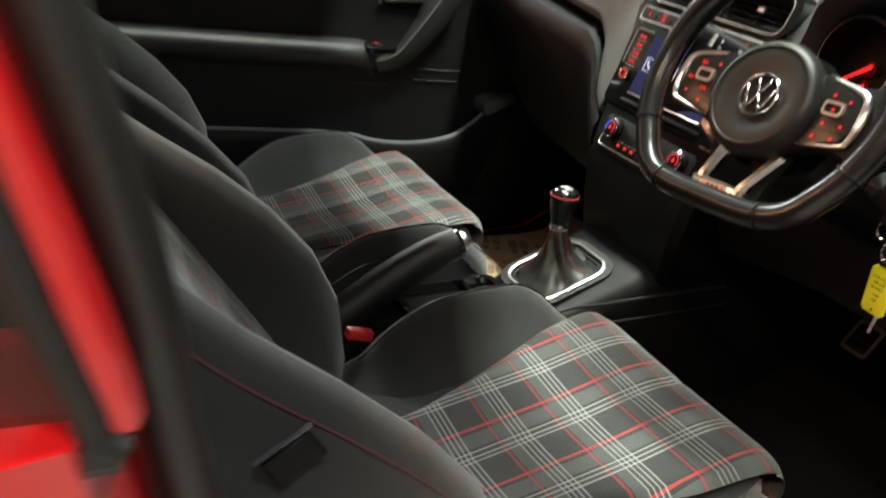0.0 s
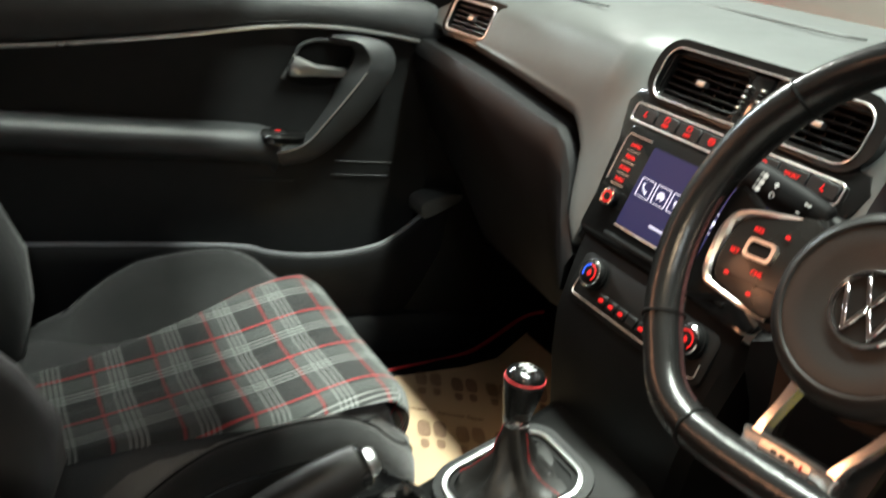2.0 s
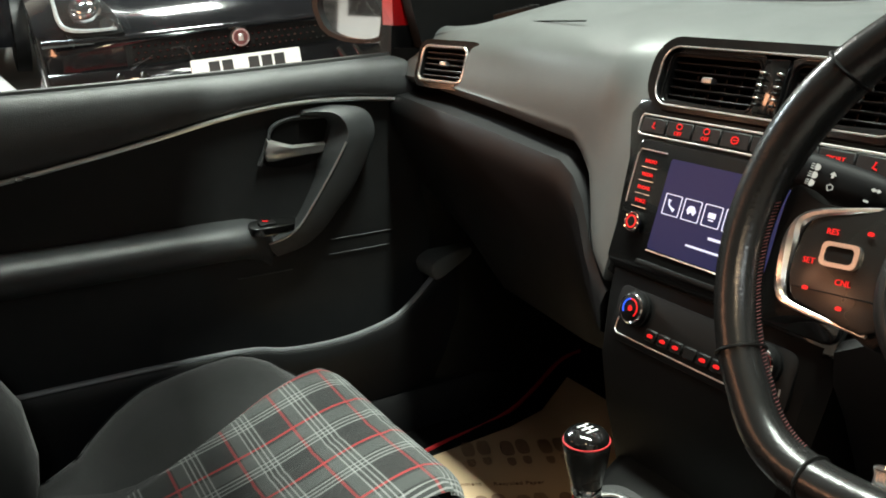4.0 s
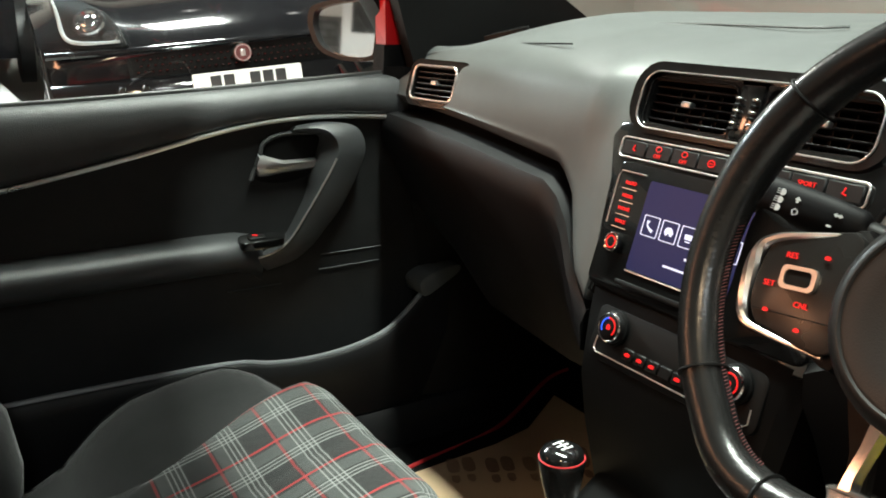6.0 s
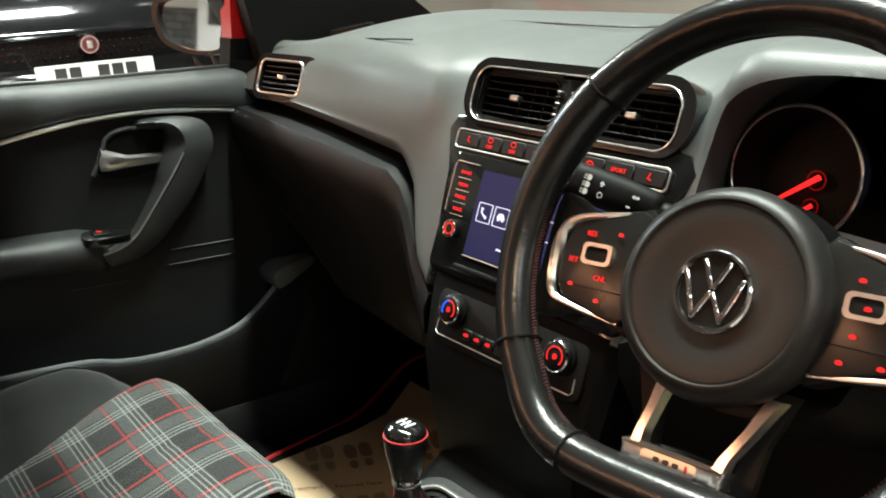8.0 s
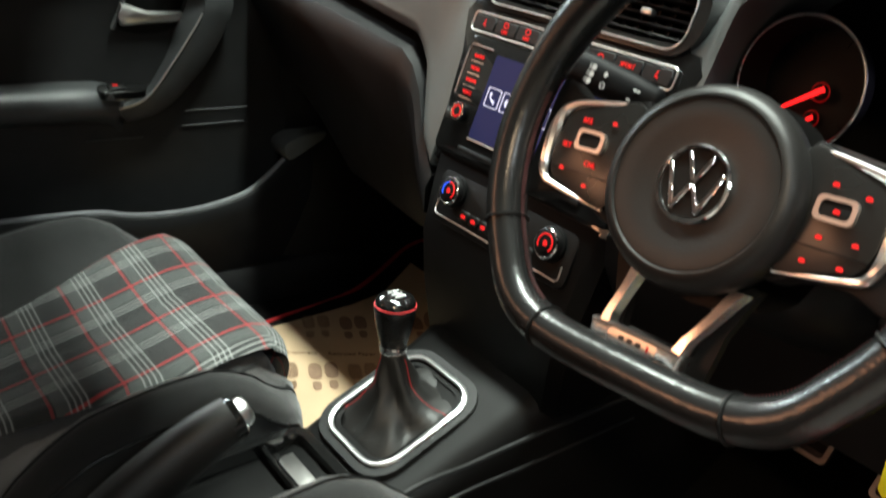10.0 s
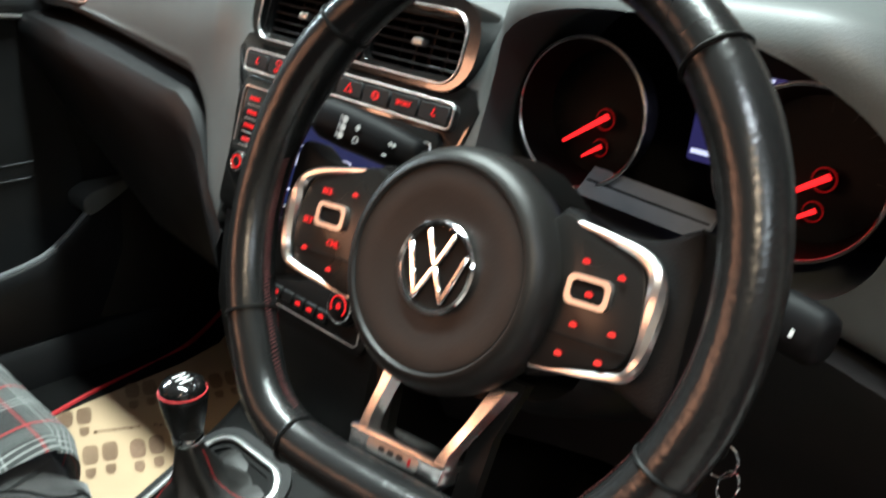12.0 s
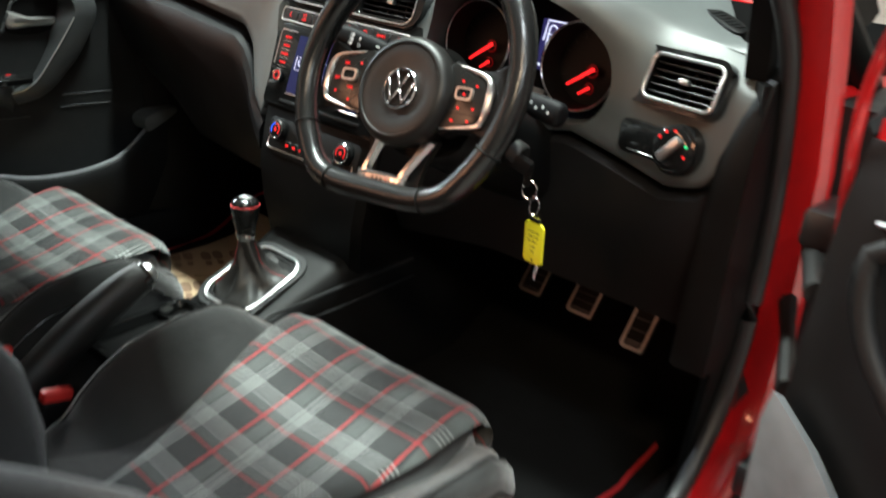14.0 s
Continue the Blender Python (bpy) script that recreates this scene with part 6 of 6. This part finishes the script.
part("pocket_lip", tube([Vector(q[2]) + Vector((-0.002, 0, -0.001)) for q in sec], 0.0046, 8), LITGREY, pk)
# paler than the pocket: lamplight on its end is put into the colour
part("pocket_end", prism(smooth2([(0.236, 0.576), (0.262, 0.592), (0.312, 0.600), (0.318, 0.586), (0.285, 0.566), (0.248, 0.550)], 4), -0.02, 0.045, PM, 0.006), DASH, pdoor, "pocket end in paler grey for the light on it")
part("door_skin", loft([[(x, y, z) for x, z in ((-0.75, 0.34), (-0.84, 0.34), (-0.845, 0.60), (-0.80, 0.86), (-0.75, 0.87))] for y in (-0.68, 0.0, 0.30)]), REDPAINT, pdoor, "red painted outer skin")
part("window_pane", ([(-0.727, -0.66, 0.915), (-0.727, 0.235, 0.935), (-0.69, 0.12, 1.10), (-0.62, -0.10, 1.36), (-0.62, -0.72, 1.36)], [(0, 1, 2, 3, 4)]), GLASS, pdoor, "clear side window", smooth=0).visible_shadow = False
part("window_corner", loft([[(-0.715, 0.204, 0.975), (-0.715, 0.242, 0.975), (-0.70, 0.226, 1.10), (-0.70, 0.196, 1.10)], [(-0.75, 0.204, 0.975), (-0.75, 0.242, 0.975), (-0.735, 0.226, 1.10), (-0.735, 0.196, 1.10)]]), REDPAINT, pdoor, "red window corner")

# ---- passenger mirror ----
mir = thing("door_mirror", (-0.86, 0.22, 0.94), "black-backed door mirror in a dark housing", "door mirror")
MM = basis((-0.888, 0.212, 0.992), (0.91, 0.40, 0.0), (0, 0.06, 1.0))
out = smooth2([(-0.083, 0.020), (-0.070, 0.042), (0.0, 0.056), (0.070, 0.060), (0.084, 0.045), (0.082, -0.030), (0.068, -0.050), (0.0, -0.052), (-0.055, -0.036), (-0.078, -0.005)], 5)
inn = [(x * 0.88 + 0.003, y * 0.86) for x, y in out]
part("housing", rim_frame(out, inn, -0.012, 0.010, MM), DARK, mir, "dark moulded mirror frame")
part("shell", loft([[MM @ Vector((x * k + dx, y * k, z)) for x, y in out] for k, z, dx in ((1.0, -0.010, 0), (0.97, -0.035, 0.004), (0.82, -0.07, 0.012), (0.5, -0.095, 0.02))]), DARK, mir)
part("mirror_glass", prism([(x * 1.01, y * 1.01) for x, y in inn], -0.004, 0.002, MM), MIRROR, mir, "silvered mirror glass", smooth=0)
part("mirror_foot", tube(smooth_path([MM @ Vector((0.05, -0.035, -0.04)), (-0.82, 0.26, 0.945), (-0.76, 0.29, 0.935)], 4), [0.02, 0.022, 0.026], 10), DARK, mir)

# ---- driver's door, standing open ----
ddoor = thing("driver_door", (0.86, 0.2, 0.35), "open driver's door with black trim and red painted edge", "car door")
OP = radians(66)
OM = Matrix.Translation((0.843, 0.150, 0)) @ Matrix.Rotation(OP, 4, "Z")


def dd(y, z, x):
    """Door space: y back along the door from its hinge, x inwards."""
    return OM @ Vector((-x, -y, z))


def dsec(y, zt):
    return [dd(y, z, x) for z, x in ((0.36, 0.0), (0.36, 0.05), (0.48, 0.060), (0.66, 0.056), (0.86, 0.052), (zt, 0.035), (zt, 0.0))]


part("door_card", loft([dsec(y, 0.93) for y in (0.035, 0.06, 0.3, 0.6, 0.92)]), DARK, ddoor, "black door trim")
part("door_frame", loft([[dd(y, z, x) for z, x in ((0.33, -0.06), (0.33, 0.03), (0.95, 0.03), (0.95, -0.02), (0.62, -0.07))] for y in (0.036, 0.06, 0.5, 0.95)]), REDPAINT, ddoor, "red painted door frame")
part("door_edge", tube(smooth_path([(0.90, -0.02, 1.085), (0.868, 0.050, 1.045), (0.850, 0.082, 0.99), (0.846, 0.097, 0.93), (0.846, 0.116, 0.88), (0.846, 0.145, 0.80), (0.846, 0.156, 0.72), (0.848, 0.158, 0.63)], 6), 0.0062, 8), REDPAINT, ddoor, "red painted door edge")
part("armrest", loft([[dd(y, z, x) for z, x in ((0.70, 0.05), (0.695, 0.10), (0.66, 0.105), (0.63, 0.05))] for y in (0.28, 0.34, 0.7, 0.9)]), TRIM, ddoor, smooth=60)
# pale colour stands for the ceiling light reflected on this pocket
part("door_pocket", loft([[dd(y, z, x) for z, x in ((0.37, 0.05), (0.37, 0.080), (zt - 0.03, 0.096), (zt, 0.088), (zt - 0.01, 0.070), (0.40, 0.06))] for y, zt in ((0.045, 0.67), (0.10, 0.64), (0.2, 0.56), (0.35, 0.50), (0.9, 0.50))]), LITGREY, ddoor, smooth=60)
part("trim_line", tube(smooth_path([dd(0.08, 0.862, 0.054), dd(0.25, 0.872, 0.056), dd(0.5, 0.84, 0.056), dd(0.9, 0.78, 0.055)], 5), 0.0035, 6), SATIN, ddoor)
part("release_lever", tube([dd(0.16, 0.795, 0.060), dd(0.26, 0.795, 0.062)], [0.010, 0.006], 8), SATIN, ddoor)
part("pull_handle", tube(smooth_path([dd(0.16, 0.846, 0.056), dd(0.10, 0.84, 0.075), dd(0.13, 0.76, 0.085), dd(0.22, 0.68, 0.080)], 5), 0.012, 10), DARK, ddoor, smooth=60)
part("frame_upright", tube(smooth_path([dd(0.02, 0.93, 0.0), dd(0.10, 1.02, 0.0), dd(0.30, 1.20, 0.08), dd(0.46, 1.36, 0.14)], 5), 0.022, 8), MATT, ddoor)
part("window_pane", ([dd(0.05, 0.94, 0.01), dd(0.90, 0.92, 0.01), dd(0.92, 1.36, 0.13), dd(0.46, 1.36, 0.13)], [(0, 1, 2, 3)]), GLASS, ddoor, smooth=0).visible_shadow = False
# red-painted hinges, coloured black here for the shade of the gap
for z in (0.46, 0.80):
    part("hinge", rbox((0.815, 0.24, z), (0.05, 0.10, 0.045), 0.008, 2), RUBBER, ddoor)
part("check_strap", tube([(0.772, 0.290, 0.668), (0.80, 0.225, 0.655), (0.842, 0.118, 0.640)], [0.012, 0.009, 0.011], 8, flat=1.4), RUBBER, ddoor, "greasy black check strap")
part("wiring_boot", tube(smooth_path([(0.785, 0.27, 0.765), (0.815, 0.19, 0.768), (0.846, 0.115, 0.76)], 5), 0.013, 10), RUBBER, ddoor)


# ---- the black car opposite ----
def black_car(x, y, yaw, tilt, z0=0.0):
    bc = thing("parked_car", (x, y, z0), "glossy black parked car with a red round grille badge", "car", "parked cars")
    R = Matrix.Translation((x, y, z0 - 0.02)) @ Matrix.Rotation(radians(yaw), 4, "Z") @ Matrix.Rotation(radians(tilt), 4, "X")

    def W(p):
        return R @ Vector(p)       # local: +x is the nose, y across

    def body_at(lx, hw, zt, zb, crown, crest):
        ys = np.linspace(-hw, hw, 25)
        upper = [(lx - 0.16 * (abs(v) / hw) ** 3, v, zt - crown * (abs(v) / hw) ** 2.4 + crest * math.exp(-((abs(v) - 0.69) / 0.13) ** 2)) for v in ys]
        return upper + [(lx - 0.16, hw, zb), (lx - 0.16, -hw, zb)]

    st_ = [(-4.3, 0.80, 1.00, 0.3, 0.05, 0), (-3.6, 0.88, 1.16, 0.25, 0.05, 0.01), (-1.5, 0.89, 1.18, 0.25, 0.06, 0.03), (-1.0, 0.89, 1.155, 0.25, 0.05, 0.04), (-0.6, 0.89, 1.115, 0.25, 0.05, 0.05), (-0.40, 0.885, 1.085, 0.25, 0.05, 0.065), (-0.25, 0.88, 1.045, 0.25, 0.05, 0.070), (-0.14, 0.88, 1.000, 0.25, 0.05, 0.05), (-0.06, 0.87, 0.948, 0.25, 0.06, 0.02), (-0.02, 0.86, 0.908, 0.25, 0.08, 0), (0.0, 0.85, 0.888, 0.3, 0.09, 0)]
    part("bodywork", loft([[W(p) for p in body_at(*q)] for q in st_]), BLACKPAINT, bc, "glossy black bonnet and wings", smooth=50)
    part("bumper", loft([[W((xx - 0.16 * (abs(v) / 0.86) ** 3, v, z)) for v in np.linspace(-0.86, 0.86, 15)] for xx, z in ((-0.004, 0.892), (0.010, 0.884), (0.014, 0.872), (0.004, 0.862))] , closed=False), BLACKPAINT, bc, smooth=60)
    part("bumper", loft([[W((xx - 0.16 * (abs(v) / 0.86) ** 3, v, z)) for v in np.linspace(-0.86, 0.86, 15)] for xx, z in ((-0.02, 0.752), (0.03, 0.742), (0.05, 0.70), (0.06, 0.60), (0.05, 0.40), (0.0, 0.22))], closed=False), BLACKPAINT, bc, smooth=60)
    gr = part("grille", loft([[W((-0.035 - 0.16 * (abs(v) / 0.86) ** 3, v, z)) for v in np.linspace(-0.52, 0.52, 11)] for z in (0.735, 0.885)], closed=False), MATT, bc, "black mesh grille")
    for k in range(30):
        for j in range(3):
            yy = -0.48 + 0.96 * (k + 0.5 * (j % 2)) / 30
            part("mesh_stud", rbox((0, 0, 0), (0.012, 0.015, 0.010), 0.003, 1, R @ Matrix.Translation((-0.024 - 0.16 * (abs(yy) / 0.86) ** 3, yy, 0.775 + 0.028 * j))), PIANO, gr)
    BM = R @ basis((0.004, 0.0, 0.822), (0, 1, 0), (0, 0, 1))
    bd = part("badge", lathe([(0.043, -0.03), (0.043, 0.004), (0.040, 0.008), (0.034, 0.008)], 32, BM), SATIN, bc, "round red badge in a silver ring")
    part("badge_field", prism(circle(0.034, 24), 0.004, 0.0085, BM), PINKTHREAD, bd)
    part("badge_relief", rbox((0, 0, 0.010), (0.024, 0.032, 0.006), 0.003, 2, BM), SATIN, bd)
    PMx = R @ basis((0.070, 0.0, 0.694), (0, 1, 0), (-0.12, 0, 1))
    pl = part("number_plate", prism(rrect(0.52, 0.111, 0.008, 4), -0.008, 0.002, PMx, 0.001), WHITEPLATE, bc, "white number plate with black bars")
    for k, w in enumerate((0.05, 0.05, 0.0, 0.05, 0.05, 0.05)):
        if w:
            part("plate_bar", rbox((-0.155 + 0.062 * k, 0, 0.003), (w, 0.079, 0.001), 0, 1, PMx), BLACKINK, pl)
    for s in (1, -1):
        HMx = R @ basis((-0.175, s * 0.645, 1.010), (0.40 * -s, 0.90, 0.0), (-0.62, 0, 0.80)) @ Matrix.Diagonal((1.22, 1.12, 1, 1))
        o = smooth2([(s * -0.140, -0.122), (s * -0.03, -0.122), (s * 0.070, -0.100), (s * 0.112, -0.01), (s * 0.152, 0.112), (s * 0.105, 0.126), (s * 0.050, 0.112), (s * -0.050, 0.050), (s * -0.105, -0.020), (s * -0.135, -0.085)], 4)
        hl = part("headlamp", prism(o, -0.05, 0.004, HMx, 0.003), MATT, bc, "clear headlamp with bright rims")
        part("lamp_lens", prism([(a * 0.98, b * 0.98) for a, b in o], 0.030, 0.034, HMx, 0.003), LENS, hl)
        part("lamp_bowl", lathe([(0.064, 0.004), (0.058, 0.018), (0.048, 0.020), (0.038, 0.010), (0.034, 0.016), (0.016, 0.024), (0.004, 0.026)], 28, HMx @ T(s * 0.000, 0.000)), CHROME, hl)
        part("lamp_bowl", lathe([(0.030, 0.004), (0.026, 0.012), (0.010, 0.012)], 24, HMx @ T(s * -0.085, -0.075)), CHROME, hl)
        part("lamp_strip", tube(smooth_path([HMx @ Vector(p) for p in ((s * 0.142, 0.108, 0.016), (s * 0.118, 0.04, 0.016), (s * 0.096, -0.040, 0.016), (s * 0.066, -0.086, 0.016), (s * 0.0, -0.104, 0.016), (s * -0.125, -0.106, 0.016))], 4), [0.006, 0.009, 0.010, 0.010, 0.009, 0.006], 10), LAMPWHITE, hl, "white running light strip")
        for q_ in range(3):
            part("bumper_fin", rbox((0, 0, 0), (0.02, 0.035, 0.22), 0.006, 2, R @ Matrix.Translation((0.045 - 0.05 * q_, s * (0.50 + 0.10 * q_), 0.62)) @ Matrix.Rotation(radians(18 * s), 4, "X")), PIANO, bc)
        part("air_intake", prism(smooth2([(s * -0.10, -0.08), (s * 0.10, -0.10), (s * 0.12, 0.06), (s * 0.06, 0.10), (s * -0.08, 0.06)], 4), -0.03, 0.012, R @ basis((0.0, s * 0.60, 0.55), (0, 1, 0), (0, 0, 1)), 0.004), MATT, bc)
        part("wheel_arch", lathe([(0.34, -0.1), (0.34, 0.0), (0.30, 0.01)], 36, R @ basis((-0.85, s * 0.86, 0.33), (1, 0, 0), (0, 0, 1)) @ T(0, 0, -s * 0.03)), RUBBER, bc)
    cab = [(-3.9, 0.62, 1.10), (-3.3, 0.64, 1.58), (-2.2, 0.64, 1.62), (-1.9, 0.64, 1.58), (-1.05, 0.72, 1.03)]
    part("cabin", loft([[W((lx, -hw, 0.95)), W((lx, -hw, zt - 0.08)), W((lx, -hw * 0.8, zt)), W((lx, hw * 0.8, zt)), W((lx, hw, zt - 0.08)), W((lx, hw, 0.95))] for lx, hw, zt in cab]), PIANO, bc)
    return bc


black_car(-3.54, 0.962, -6, 5)
black_car(-6.3, -0.68, -3, 0, 0.42)
# made-up raised white block stands for the brightly lit far floor
plat = thing("bright_floor_block", (-6.5, -1.4, 0), "white block added for the brightly lit floor under a parked car", "platform")
part("deck", rbox((-6.5, -1.42, 0.21), (2.9, 3.0, 0.42), 0.01), BANNER, plat)

# white banner and its red poster, behind the camera's car
ban = thing("banner", (-2.58, -6.3, 0.0), "white pull-up banner with a black and red panel", "banner")
part("cloth", rbox((-2.58, -6.3, 1.3), (0.9, 0.02, 2.4), 0.004), BANNER, ban)
part("printed_panel", rbox((-2.60, -6.285, 1.56), (0.66, 0.01, 0.50), 0.002), BLACKINK, ban)
part("foot", rbox((-2.58, -6.3, 0.05), (0.9, 0.2, 0.1), 0.01), SATIN, ban)

# small round downlights over the parked cars
DOWNLIGHT = glow("downlight_lens", (1.0, 0.97, 0.90), 14.0)
for lx, ly in ((-1.9, 0.6), (-1.9, 1.9), (-3.2, 0.2), (-3.2, 1.5), (-4.6, 2.0), (-6.0, -0.9), (-6.0, 1.2)):
    dl = thing("downlight", (lx, ly, 3.4), "small round white ceiling downlight", "downlight", "ceiling downlights")
    part("ring", lathe([(0.085, 0.0), (0.085, 0.012), (0.066, 0.018), (0.060, 0.006)], 28, basis((lx, ly, 3.40), (1, 0, 0), (0, -1, 0))), WHITEPLATE, dl)
    part("lens", prism(circle(0.060, 24), 0.004, 0.008, basis((lx, ly, 3.40), (1, 0, 0), (0, -1, 0))), DOWNLIGHT, dl, smooth=0)

# housings added over the ceiling lamps and fill lamps, all out of view
for n_, (lx, ly, sx, sy) in enumerate(((-0.40, 0.24, 2.1, 0.30), (2.2, -2.3, 0.5, 0.5), (-4.5, 0.8, 0.7, 0.5), (1.5, -0.9, 0.6, 0.3), (-3.3, -4.4, 1.2, 0.3), (-5.2, -0.6, 0.9, 0.5), (3.6, -1.2, 0.9, 0.5))):
    cl_ = thing("ceiling_light", (lx, ly, 3.3), "white housing added over an unseen ceiling lamp", "ceiling light", "ceiling lights")
    part("housing", rbox((lx, ly, 3.34), (sx + 0.06, sy + 0.06, 0.12), 0.01), WALLPAINT, cl_)

# made-up box and cables that hold the added warm panel
hl_ = thing("warm_panel_box", (-2.9, -5.2, 2.2), "housing of an added, unseen warm reflection panel", "hanging light")
HLM = look((-2.9, -5.2, 2.2), (0.3, 0.0, 0.95))
part("housing", rbox((0, 0, 0.05), (3.46, 0.96, 0.08), 0.01, 2, HLM), WALLPAINT, hl_)
for s in (-1, 1):
    c_ = HLM @ Vector((s * 1.4, 0.3, 0.06))
    part("cable", tube([c_, (c_.x, c_.y, 3.4)], 0.004, 6), RUBBER, hl_)
